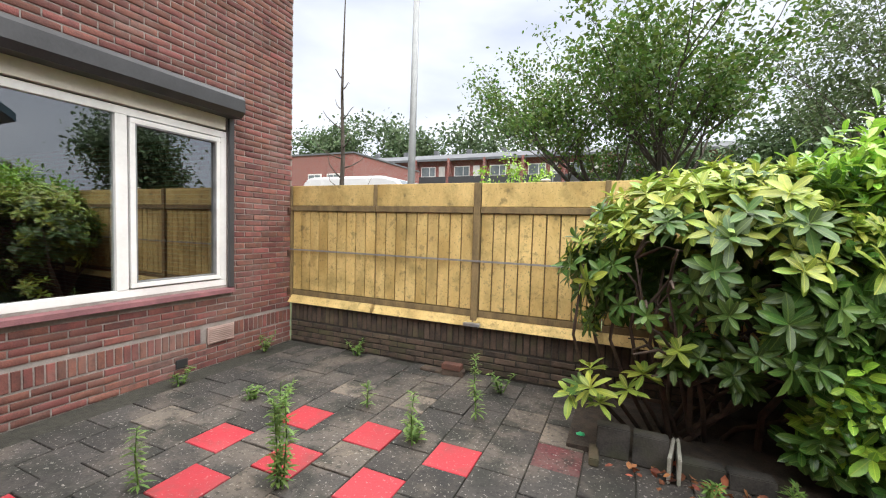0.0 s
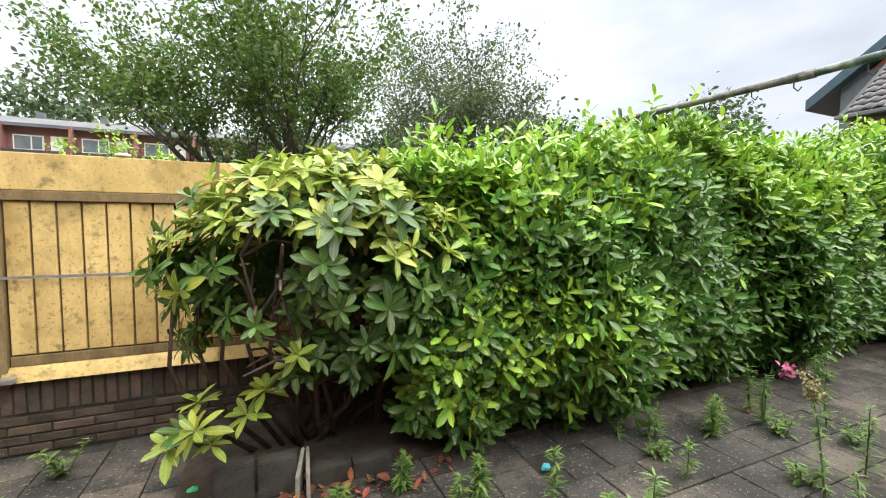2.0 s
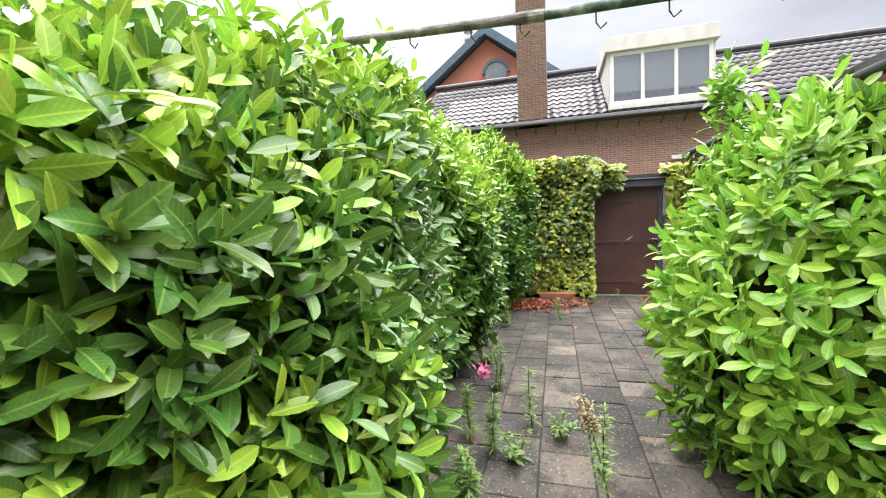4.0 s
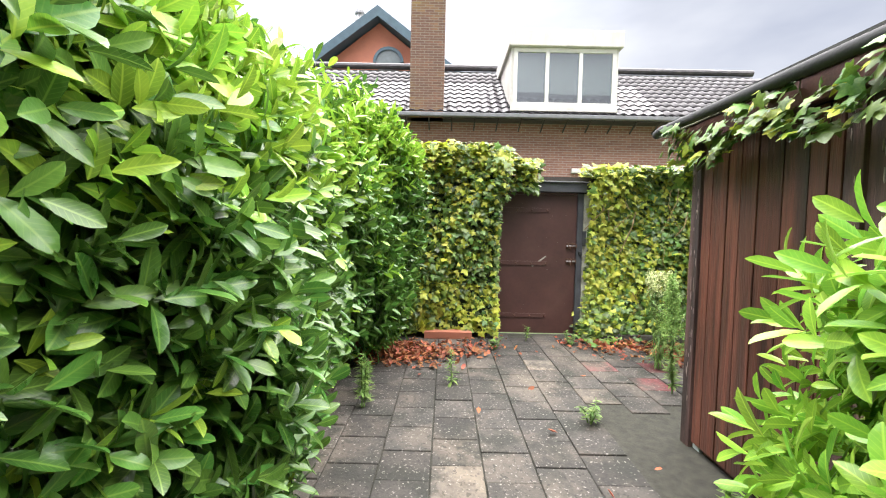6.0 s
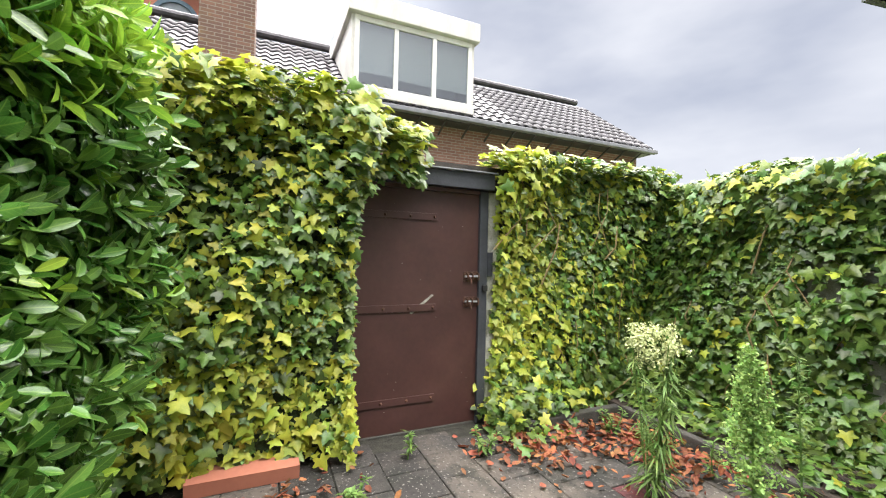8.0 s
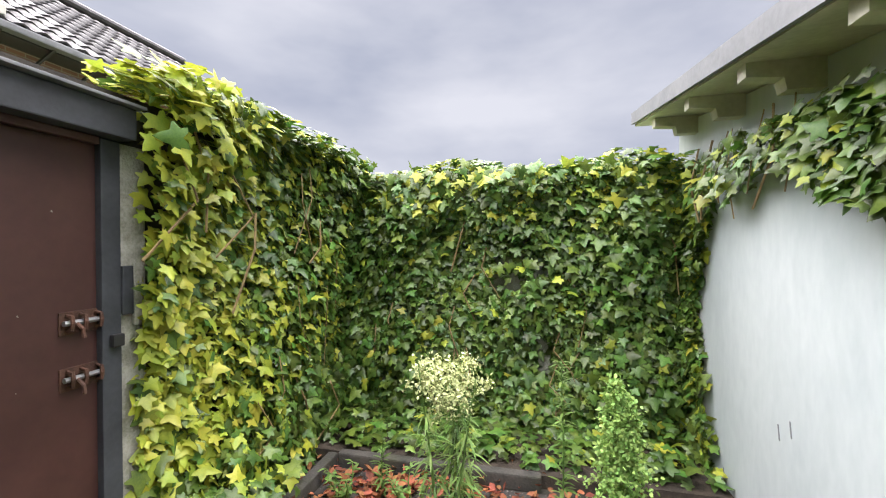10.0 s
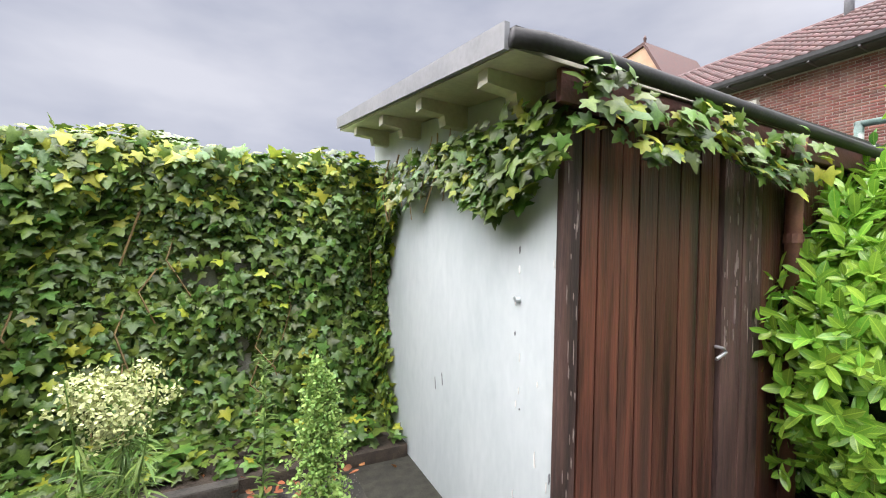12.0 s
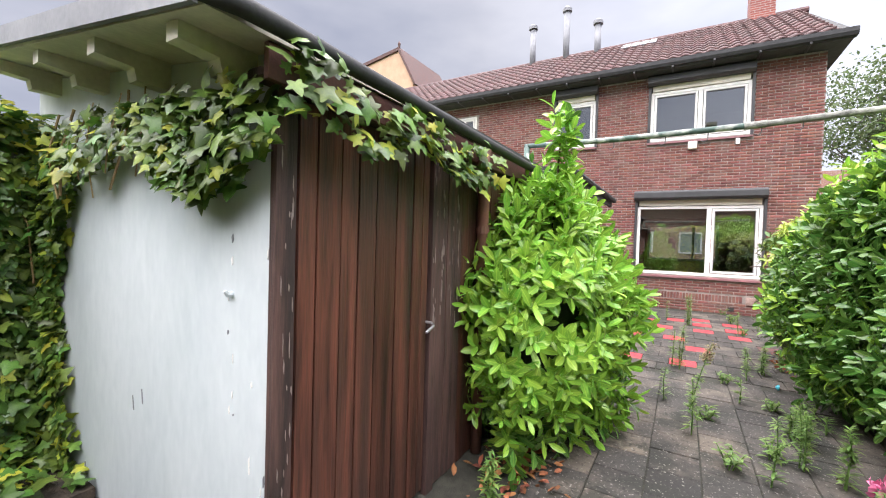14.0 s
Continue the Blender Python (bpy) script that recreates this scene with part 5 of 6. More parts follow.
tree("street_tree", 4.3, 8.3, 7.6, "broad green leafy tree behind the hedge", M_TREELEAF, 3, 46, 0.15, 0.115, 3, 0.74, 0.24, 3)
tree("street_tree", 11.3, 12.4, 9.6, "airy grey-green tree with thin upright limbs", M_TREELEAF2, 11, 46, 0.12, 0.125, 3, 0.55, 0.27, 3)
sap = thing("bare_sapling", -2.4, 4.0, 0, "leafless dark young tree with one thin leader behind the fence", "tree")
part("trunk", tube(bmesh.new(), [(-2.4, 4.0, -0.06), (-2.43, 4.0, 1.5), (-2.38, 4.02, 3.0), (-2.42, 4.0, 4.6), (-2.36, 3.98, 6.4), (-2.34, 4.0, 7.6)], [0.07, 0.06, 0.05, 0.032, 0.015, 0.006], 8), M_BARK, sap, smooth=True)
rs_ = random.Random(5)
for i in range(13):
    zz = 2.1 + 0.23 * i
    aa, ln = i * 2.4 + rs_.uniform(-0.4, 0.4), rs_.uniform(0.35, 0.85) * (1.15 - 0.055 * i)
    p0 = Vector((-2.4, 4.0, zz))
    d0 = Vector((math.cos(aa), math.sin(aa), 0.0))
    part("branch", tube(bmesh.new(), [p0, p0 + d0 * ln * 0.4 + Vector((0, 0, 0.08)), p0 + d0 * ln * 0.8 + Vector((0, 0, 0.22)), p0 + d0 * ln + Vector((0, 0, 0.5 * ln + 0.1))], [0.018, 0.014, 0.009, 0.004], 6), M_BARK, sap, smooth=True)
tree("young_tree", -1.6, 16.5, 5.6, "small bright green young street tree", M_YOUNG, 8, 45, 0.06, 0.16, 2, 0.5, 0.25)
tree("park_tree", 21, 20, 8.0, "dark green tree at the edge of the park", M_WOODS, 21, 70, 0.2, 0.3, 3, 0.8, 0.9)
tree("park_tree", 27, 15, 9.0, "dark green tree at the edge of the park", M_WOODS, 22, 70, 0.2, 0.3, 3, 0.8, 0.9)
tree("park_tree", 14, 27, 9.0, "dark green tree at the edge of the park", M_WOODS, 23, 70, 0.2, 0.3, 3, 0.8, 0.9)
tree("park_tree", 7, 30, 8.0, "dark green tree at the edge of the park", M_WOODS, 24, 70, 0.2, 0.3, 3, 0.8, 0.9)
tree("poplar_tree", -9.5, 5.4, 9.0, "tall leafy tree beyond the house corner", M_TREELEAF2, 31, 60, 0.16, 0.14, 3, 0.5, 0.45)
g = np.random.default_rng(5)
P = []
for i in range(190):
    a = g.uniform(0, 1) ** 1.3
    c = np.array([-75 + 150 * a, 78 + g.uniform(-8, 8), g.uniform(3, 9) + (g.uniform(3, 16) if a < 0.42 else 0)])
    P.append(c + g.normal(0, 1, (330, 3)) * np.array([2.2, 2, 1.6]))
P = np.vstack(P)
P[:, 2] = np.abs(P[:, 2])
lv, lf = leaf(1.0, 0.55, 0.2, 0.2)
tagged(many("far_woods", lv, [(0, 4, 5, 3, 2, 1), (0, 1, 2, 3, 7, 6)], frames_along(g.normal(0, 0.7, (len(P), 3)) + np.array([0, -0.4, 0.6]), spin=g.uniform(0, 6.28, len(P)), size=g.uniform(0.5, 1.1, len(P))), P, M_WOODS), "hazy green band of woods behind the flats", "woods", kind="stuff")


# ---------------------------------------------------------------- hedge, rhododendron, bush
def place_sprigs(parent, pts, nrm, templates, mats_share, sizes, jitter=0.35, up=0.35, g=None):
    """Scatter shoots over a leafy surface; mats_share: (part name, material, weight by point)."""
    nrm = nrm / np.linalg.norm(nrm, axis=1, keepdims=True)
    d = nrm + g.normal(0, jitter, nrm.shape) + np.array([0, 0, up])
    pick = g.integers(0, len(templates), len(pts))
    group = mats_share(pts, g)
    for gi, (nm, mt) in enumerate(parent[1]):
        for ti, (tv, tf, tu) in enumerate(templates):
            m = (pick == ti) & (group == gi)
            if m.any():
                many(nm, tv, tf, frames_along(d[m], spin=g.uniform(0, 6.28, m.sum()), size=sizes[m]), pts[m], mt, parent[0], smooth=True, uv=tu)


LAUREL = [sprig(8, 0.142, 0.052, 0.17, -14, 60, 40 + i) for i in range(4)]
LIME_LAUREL = [sprig(10, 0.150, 0.052, 0.20, -12, 64, 80 + i) for i in range(4)]
RHODO = [sprig(11, 0.135, 0.046, 0.025, -8, 45, 60 + i) for i in range(3)]


def hedge_height(x):
    return np.interp(x, [4.2, 4.9, 5.6, 6.4, 7.2, 7.9, 9.0, 10.2, 11.2, 12.3], [1.62, 1.66, 1.72, 1.88, 2.14, 2.0, 1.98, 1.97, 2.42, 2.52])


def hedge_front(x, z):
    bulge = -1.27 - 0.10 * np.sin(x * 2.3) - 0.06 * np.sin(x * 5.1 + z * 3)
    low = np.clip((0.75 - z) / 0.75, 0, 1)
    bulge = bulge - 0.13 * np.exp(-((x - 5.6) / 0.6) ** 2 - ((z - 0.75) / 0.4) ** 2)
    return bulge + 0.30 * low ** 1.5 + 0.25 * np.clip((z - hedge_height(x) + 0.5) / 0.5, 0, 1) ** 2 + np.interp(x, [8.5, 9.2, 9.9, 10.4, 11.5], [0, 0.13, 0.10, 0, -0.14])


g = np.random.default_rng(12)
hedge = thing("laurel_hedge", 8, -0.7, 0, "tall glossy green cherry laurel hedge in front of the fence", "hedge")
N1, N2 = 6600, 3200
hx = g.uniform(4.75, 12.1, N1)
hz = 0.12 + (hedge_height(hx) - 0.1) * g.uniform(0, 1, N1) ** 0.85
deep = np.abs(g.normal(0, 0.14, N1))
p1 = np.stack([hx, hedge_front(hx, hz) + deep, hz], 1)
n1 = np.tile(np.array([[0, -1.0, 0.1]]), (N1, 1)) + np.stack([0.3 * np.cos(hx * 2.3), np.zeros(N1), np.zeros(N1)], 1)
tx = g.uniform(4.7, 12.1, N2)
ty = g.uniform(-1.15, 0.15, N2)
tz = hedge_height(tx) + 0.09 * np.sin(tx * 6 + ty * 4) + g.normal(0, 0.05, N2) - 0.18 * np.clip(-ty - 0.85, 0, 1) + np.where(g.uniform(0, 1, N2) < 0.12, g.uniform(0.05, 0.30, N2), 0)
p2 = np.stack([tx, ty, tz], 1)
n2 = np.tile(np.array([[0, -0.25, 1.0]]), (N2, 1))
pts, nrm = np.vstack([p1, p2]), np.vstack([n1, n2])


def hedge_groups(p, g):
    top = np.clip((p[:, 2] - hedge_height(p[:, 0]) + np.interp(p[:, 0], [7, 8.5], [0.45, 0.8])) / 0.45, 0, 1)
    flush = np.clip(np.sin(p[:, 0] * 3.7 + 2 * np.sin(p[:, 2] * 4)) * np.sin(p[:, 2] * 5.3 + p[:, 0]) - 0.25, 0, 1) * np.interp(p[:, 0], [6.5, 7.5], [1.0, 0.25]) + 1.3 * np.exp(-((p[:, 0] - 5.6) / 0.6) ** 2 - ((p[:, 2] - 0.7) / 0.35) ** 2) + 0.5 * np.exp(-((p[:, 0] - 8.7) / 0.7) ** 2 - ((p[:, 2] - 1.95) / 0.4) ** 2)
    return (g.uniform(0, 1, len(p)) < 0.05 + 0.45 * flush + 0.72 * top).astype(int)


place_sprigs((hedge, [("foliage", M_LEAF), ("young_foliage", M_YOUNG)]), pts, nrm, LAUREL, hedge_groups, g.uniform(0.7, 1.15, len(pts)), 0.35, 0.42, g)
# sheet behind the leaves, coloured near-black to stand in for the inner shade
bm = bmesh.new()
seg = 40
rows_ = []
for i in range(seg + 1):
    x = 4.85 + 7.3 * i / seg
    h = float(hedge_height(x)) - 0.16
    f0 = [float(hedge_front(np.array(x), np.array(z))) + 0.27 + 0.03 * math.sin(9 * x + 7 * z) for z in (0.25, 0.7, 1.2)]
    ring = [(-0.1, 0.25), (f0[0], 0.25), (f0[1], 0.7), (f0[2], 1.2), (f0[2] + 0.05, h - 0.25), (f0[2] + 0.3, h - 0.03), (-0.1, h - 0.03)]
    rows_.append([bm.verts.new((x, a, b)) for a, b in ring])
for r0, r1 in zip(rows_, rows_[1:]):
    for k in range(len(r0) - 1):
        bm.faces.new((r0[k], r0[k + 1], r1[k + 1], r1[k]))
# dark green that paints the shade deep behind hedge, bush and creeper leaves
M_INNERSHADE = material("painted_inner_shade", (0.022, 0.042, 0.012), (0.008, 0.014, 0.005), 16, 0.9, 0.8)
part("inner_growth", bm, M_INNERSHADE, hedge)
bm = bmesh.new()
for i in range(16):
    x = 4.7 + 0.48 * i
    tube(bm, [(x, -0.5, 0.0), (x + random.uniform(-0.1, 0.1), -0.6, 0.3), (x + random.uniform(-0.2, 0.2), -0.8, 0.8)], [0.03, 0.025, 0.015], 6)
tagged(part("stem_growth", bm, M_TWIG, hedge), kind="stuff")

# rhododendron
rh = thing("rhododendron", 4.0, -0.6, 0, "open straggly rhododendron with yellowing leaf whorls", "shrub")
r = random.Random(4)
for i in range(9):
    a = r.uniform(0, 6.28)
    p = [Vector((4.3 + r.uniform(-0.2, 0.2), -0.5 + r.uniform(-0.12, 0.12), 0.0))]
    for k in range(5):
        p.append(p[-1] + Vector((0.2 * math.cos(a) * r.uniform(0.4, 1.2), 0.15 * math.sin(a) * r.uniform(0.4, 1.2), r.uniform(0.1, 0.36))))
    limb = part("branch", tube(bmesh.new(), p, [0.022, 0.019, 0.015, 0.012, 0.009, 0.006], 6), M_TWIG, rh, smooth=True)
    for k in range(2, 6):
        for j in range(3):
            e = p[k] + Vector((r.uniform(-0.35, 0.35), r.uniform(-0.4, 0.2), r.uniform(0.02, 0.3)))
            part("twig", tube(bmesh.new(), [p[k], (p[k] + e) / 2 + Vector((0, 0, 0.05)), e], [0.011, 0.009, 0.006], 5), M_TWIG, limb, smooth=True)
for i in range(7):
    x = 3.5 + 0.12 * i
    part("branch", tube(bmesh.new(), [(3.9 + 0.08 * i, -0.55, 0.0), (x + 0.1, -0.75, 0.35 + 0.05 * (i % 3)), (x, -0.9, 0.75 + 0.1 * (i % 2)), (x + 0.05, -0.95, 1.25)], [0.018, 0.015, 0.011, 0.007], 6), M_TWIG, rh, smooth=True)
g = np.random.default_rng(33)
NR = 700
th, ph = g.uniform(0, 6.28, NR), np.arccos(g.uniform(-0.55, 1, NR))
dirs = np.stack([np.sin(ph) * np.cos(th), np.sin(ph) * np.sin(th), np.cos(ph)], 1)
rad = g.uniform(0.72, 1.05, NR)[:, None]
pr = np.array([4.38, -0.76, 1.2]) + dirs * rad * np.array([0.95, 0.70, 0.68])
gap = (dirs[:, 1] < -0.2) & (pr[:, 0] < 4.5) & (pr[:, 2] < 1.45) & (pr[:, 2] > 0.5) & (g.uniform(0, 1, NR) < 0.8)
pr, dirs = pr[~gap], dirs[~gap]
low = np.array([[3.57, -1.02, 0.42], [3.70, -1.08, 0.36], [3.63, -0.92, 0.52], [3.87, -1.0, 0.45], [3.51, -1.0, 0.35], [3.95, -0.95, 0.55], [3.65, -1.12, 0.46]])
fill = np.stack([g.uniform(4.1, 4.6, 30), g.uniform(-1.12, -0.9, 30), g.uniform(0.55, 1.15, 30)], 1)
pr, dirs = np.vstack([pr, fill]), np.vstack([dirs, np.tile([[-0.1, -0.8, 0.5]], (30, 1))])
pr = np.vstack([pr, low])
dirs = np.vstack([dirs, np.tile([[-0.1, -0.6, 0.8]], (len(low), 1))])


def rhodo_groups(p, g):
    top = np.clip((p[:, 2] - 1.25) / 0.45, 0, 1)
    k = 0.14 + 0.72 * top
    k[-7:] = 0.75
    return (g.uniform(0, 1, len(p)) < k).astype(int)


place_sprigs((rh, [("foliage", M_RHODO), ("yellowing_foliage", M_RHODO_Y)]), pr, dirs, RHODO, rhodo_groups, g.uniform(0.75, 1.2, len(pr)), 0.3, 0.5, g)

# round lime laurel bush by the shed
bush = thing("laurel_bush", 7.5, -3.3, 0, "bright lime green rounded laurel bush beside the shed", "shrub")
g = np.random.default_rng(41)
NB = 1300
th, ph = g.uniform(0, 6.28, NB), np.arccos(g.uniform(-0.88, 1, NB))
dirs = np.stack([np.sin(ph) * np.cos(th), np.sin(ph) * np.sin(th), np.cos(ph)], 1)
lump = 1 + 0.08 * np.sin(5 * th + 3 * ph) + 0.06 * np.sin(9 * th)
rad = (lump * (1 - np.abs(g.normal(0, 0.07, NB))))[:, None]
pb = np.array([7.52, -3.34, 0.86]) + dirs * rad * np.array([1.02, 0.58, 0.98])
pb[:, :2] = np.array([7.55, -3.34]) + (pb[:, :2] - np.array([7.55, -3.34])) * (1 - 0.38 * np.clip((pb[:, 2:3] - 0.95) / 0.9, 0, 1))
NS = 26
ang = g.uniform(0, 6.28, NS)
ps = np.stack([8.02 + 0.06 * np.cos(ang) * g.uniform(0, 1, NS), -3.1 + 0.06 * np.sin(ang) * g.uniform(0, 1, NS), g.uniform(1.55, 2.2, NS)], 1)
pb = np.vstack([pb, ps])
dirs = np.vstack([dirs, np.stack([0.4 * np.cos(ang), 0.4 * np.sin(ang), np.ones(NS)], 1)])
keep = pb[:, 2] > 0.08
pb, dirs = pb[keep], dirs[keep]


def bush_groups(p, g):
    k = np.clip((p[:, 2] - 0.05) / 0.4, 0.75, 0.97)
    return (g.uniform(0, 1, len(p)) < k).astype(int)


place_sprigs((bush, [("foliage", M_LEAF), ("lime_foliage", M_LIME)]), pb, dirs, LIME_LAUREL, bush_groups, g.uniform(0.7, 1.15, len(pb)), 0.3, 0.3, g)
# added dark blob: the shade between the bush leaves put into its colour
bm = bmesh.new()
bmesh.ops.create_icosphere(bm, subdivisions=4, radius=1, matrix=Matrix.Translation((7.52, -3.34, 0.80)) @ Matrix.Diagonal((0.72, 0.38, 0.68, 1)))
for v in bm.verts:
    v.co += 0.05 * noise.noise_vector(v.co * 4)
part("inner_growth", bm, M_INNERSHADE, bush)
bm = bmesh.new()
for i in range(7):
    tube(bm, [(7.2 + 0.1 * i, -3.3, 0), (7.0 + 0.17 * i, -3.3 + 0.05 * (i % 3), 0.5)], [0.025, 0.018], 6)
tube(bm, [(7.9, -3.2, 0.9), (8.02, -3.1, 2.15)], [0.015, 0.006], 6)
tagged(part("stem_growth", bm, M_TWIG, bush), kind="stuff")


# ---------------------------------------------------------------- ivy
IV = [ivy_leaf(0.068), ivy_leaf(0.052), ivy_leaf(0.082)]


def ivy(name, label, pts, nrm, yellow, parent=None, size=(0.7, 1.25), seed=1, hang=0.9):
    g = np.random.default_rng(seed)
    t = parent or thing(name, float(pts[:, 0].mean()), float(pts[:, 1].mean()), 0, label, "climber")
    d = nrm / np.linalg.norm(nrm, axis=1, keepdims=True) + g.normal(0, 0.42, nrm.shape) + np.array([0, 0, 0.42])
    d /= np.linalg.norm(d, axis=1, keepdims=True)
    down = np.array([0, 0, -1.0]) + g.normal(0, hang, nrm.shape)
    ny = down - d * (d * down).sum(1, keepdims=True)
    ny /= np.linalg.norm(ny, axis=1, keepdims=True)
    R = np.stack([np.cross(ny, d), ny, d], 2) * g.uniform(*size, len(pts))[:, None, None]
    k = g.integers(0, 3, len(pts))
    yl = g.uniform(0, 1, len(pts)) < yellow
    for gi, (nm, mt) in enumerate((("foliage", M_IVY), ("yellow_foliage", M_IVY_Y))):
        for ti in range(3):
            m = (k == ti) & (yl == bool(gi))
            if m.any():
                many(nm, IV[ti][0], IV[ti][1], R[m], pts[m], mt, t)
    return t


def vines(parent, count, make, seed):
    r = random.Random(seed)
    bm = bmesh.new()
    for i in range(count):
        tube(bm, make(r), r.uniform(0.003, 0.007), 5)
    tagged(part("vine_growth", bm, M_STEM, parent), kind="stuff")


# ivy on the wall beside the bed
g = np.random.default_rng(51)
n = 10600
ix, iz = g.uniform(9.97, 12.70, n), g.uniform(0.05, 2.06, n)
thick = 0.10 + 0.07 * np.sin(ix * 3.1 + iz * 2.2) * np.sin(iz * 3.7) + 0.05 * np.sin(ix * 8)
iy = -5.74 + np.clip(thick + 0.05, 0.02, 1) * g.uniform(0.05, 1.15, n) + 0.12 * np.clip((iz - 1.45) / 0.5, 0, 1)
bare = ((np.abs(ix - 11.25) < 0.13) & (np.abs(iz - 1.27) < 0.16) | (np.abs(ix - 10.98) < 0.08) & (np.abs(iz - 0.62) < 0.16) | (np.abs(ix - 11.0) < 0.07) & (np.abs(iz - 1.3) < 0.08)) & (g.uniform(0, 1, n) < 0.85)
p = np.stack([ix, iy, iz], 1)[~bare]
nr = np.tile([[0.0, 1.0, 0.1]], (len(p), 1))
mt_ = 1000
q = np.stack([g.uniform(9.97, 12.7, mt_), -5.74 + g.uniform(-0.1, 0.22, mt_), 1.99 + g.uniform(0, 0.13, mt_)], 1)
q[:, 2] += 0.05 * np.sin(q[:, 0] * 5)
p, nr = np.vstack([p, q]), np.vstack([nr, np.tile([[0, 0.4, 1.0]], (mt_, 1))])
bed = np.stack([g.uniform(9.98, 12.6, 900), g.uniform(-5.72, -5.05, 900), 0.09 + np.abs(g.normal(0, 0.06, 900))], 1)
p, nr = np.vstack([p, bed]), np.vstack([nr, np.tile([[0, 0.3, 1.0]], (900, 1))])
iv = ivy("ivy", "dense green ivy covering the grey garden wall", p, nr, 0.04 + 0.22 * np.clip((p[:, 2] - 1.5) / 0.5, 0, 1), seed=2)
vines(iv, 26, lambda r: [(x0 := r.uniform(10.1, 12.6), -5.64, z0 := r.uniform(0.2, 1.9)), (x0 + r.uniform(-0.1, 0.1), -5.59, z0 - 0.15), (x0 + r.uniform(-0.15, 0.15), -5.61, z0 - r.uniform(0.25, 0.5))], 3)
# yellow ivy on the gate wall between gate post and corner
n = 6000
jy, jz = g.uniform(-5.7, -3.82, n), g.uniform(0.05, 2.2, n)
th_ = 0.14 + 0.08 * np.sin(jy * 4 + jz * 2.5) + 0.12 * np.clip((jz - 1.6) / 0.5, 0, 1) + 0.10 * np.clip((0.6 - jz) / 0.6, 0, 1)
p = np.stack([GX - th_ * g.uniform(0.3, 1.1, n), jy, jz], 1)
nr = np.tile([[-1.0, 0.0, 0.1]], (n, 1))
q = np.stack([GX + g.uniform(-0.3, 0.15, 1100), g.uniform(-5.7, -3.74, 1100), 2.12 + g.uniform(0, 0.14, 1100)], 1)
p, nr = np.vstack([p, q]), np.vstack([nr, np.tile([[-0.4, 0, 1.0]], (1100, 1))])
q = np.stack([GX - np.abs(g.normal(0.22, 0.16, 420)), g.normal(-4.05, 0.2, 420), np.abs(g.normal(0.12, 0.14, 420)) + 0.03], 1)
q[:, 1] = np.minimum(q[:, 1], -3.72)
p, nr = np.vstack([p, q]), np.vstack([nr, np.tile([[-0.7, 0.3, 0.8]], (420, 1))])
iv = ivy("ivy", "yellow-green ivy climbing the wall beside the gate", p, nr, (0.22 + 0.58 * np.clip((p[:, 1] + 4.9) / 0.9, 0, 1)) * np.clip(p[:, 2] / 0.6, 0.15, 1), seed=4)
vines(iv, 14, lambda r: [(GX - 0.2, y0 := r.uniform(-5.2, -3.9), z0 := r.uniform(0.4, 2.1)), (GX - 0.24, y0 + r.uniform(-0.1, 0.1), z0 - 0.2), (GX - 0.2, y0 + r.uniform(-0.2, 0.2), z0 - r.uniform(0.3, 0.6))], 5)
# leafy creeper left of the gate, hanging over the lintel
n = 5400
jy, jz = g.uniform(-2.72, -0.85, n), g.uniform(0.08, 2.42, n)
th_ = 0.34 + 0.10 * np.sin(jy * 4 + jz * 3) + 0.16 * np.clip((jz - 1.7) / 0.5, 0, 1)
edge = np.clip((-2.60 - jy) / 0.12, 0, 1) * (jz < 1.75)
p = np.stack([GX - th_ * g.uniform(0.55, 1.1, n), jy + 0.12 * edge, jz], 1)
nr = np.tile([[-1.0, -0.1, 0.2]], (n, 1))
q = np.stack([GX + g.uniform(-0.45, 0.1, 1500), g.uniform(-3.05, -0.9, 1500), 2.36 + g.uniform(-0.05, 0.12, 1500)], 1)
q[:, 2] -= 0.24 * np.clip((-2.5 - q[:, 1]) / 0.5, 0, 1)
q2 = np.stack([GX - g.uniform(0.14, 0.34, 420), g.uniform(-3.15, -2.55, 420), 2.3 - 0.42 * g.uniform(0, 1, 420) ** 1.4], 1)
p = np.vstack([p, q, q2])
nr = np.vstack([nr, np.tile([[-0.3, 0, 1.0]], (1500, 1)), np.tile([[-1.0, -0.1, 0.3]], (420, 1))])
cr = ivy("creeper", "yellow-green creeper covering the wall and draping the gate", p, nr, 0.30 + 0.35 * (p[:, 2] > 2.05) + 0.45 * ((p[:, 2] < 0.7) & (p[:, 1] < -1.6)), size=(0.75, 1.25), seed=6)
# plain slab before the wall, its dark colour painting shade behind the creeper
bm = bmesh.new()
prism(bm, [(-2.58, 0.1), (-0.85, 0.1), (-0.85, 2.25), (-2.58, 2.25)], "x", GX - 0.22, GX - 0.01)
part("inner_growth", bm, M_INNERSHADE, cr)
# ivy hanging from the shed eaves
n = 760
hy = np.where(g.uniform(0, 1, n) < 0.45, g.normal(-3.95, 0.22, n), g.uniform(-5.85, -3.55, n))
reach = np.interp(hy, [-5.8, -5.4, -5.2, -4.85, -4.6, -4.3, -4.1, -3.9, -3.7, -3.5], [0.9, 0.75, 0.30, 0.36, 0.14, 0.26, 0.34, 0.42, 0.36, 0.25])
hz = 1.99 + (-3.6 - hy) * 0.03 - g.uniform(0, 1, n) ** 0.8 * reach
p = np.stack([SX + g.uniform(0.03, 0.16, n), hy, hz], 1)
nr = np.tile([[1.0, 0.2, 0.2]], (n, 1))
q = np.stack([g.uniform(8.42, SX + 0.1, 250), SY + g.uniform(0.12, 0.22, 250), 2.03 - g.uniform(0, 1, 250) * 0.20], 1)
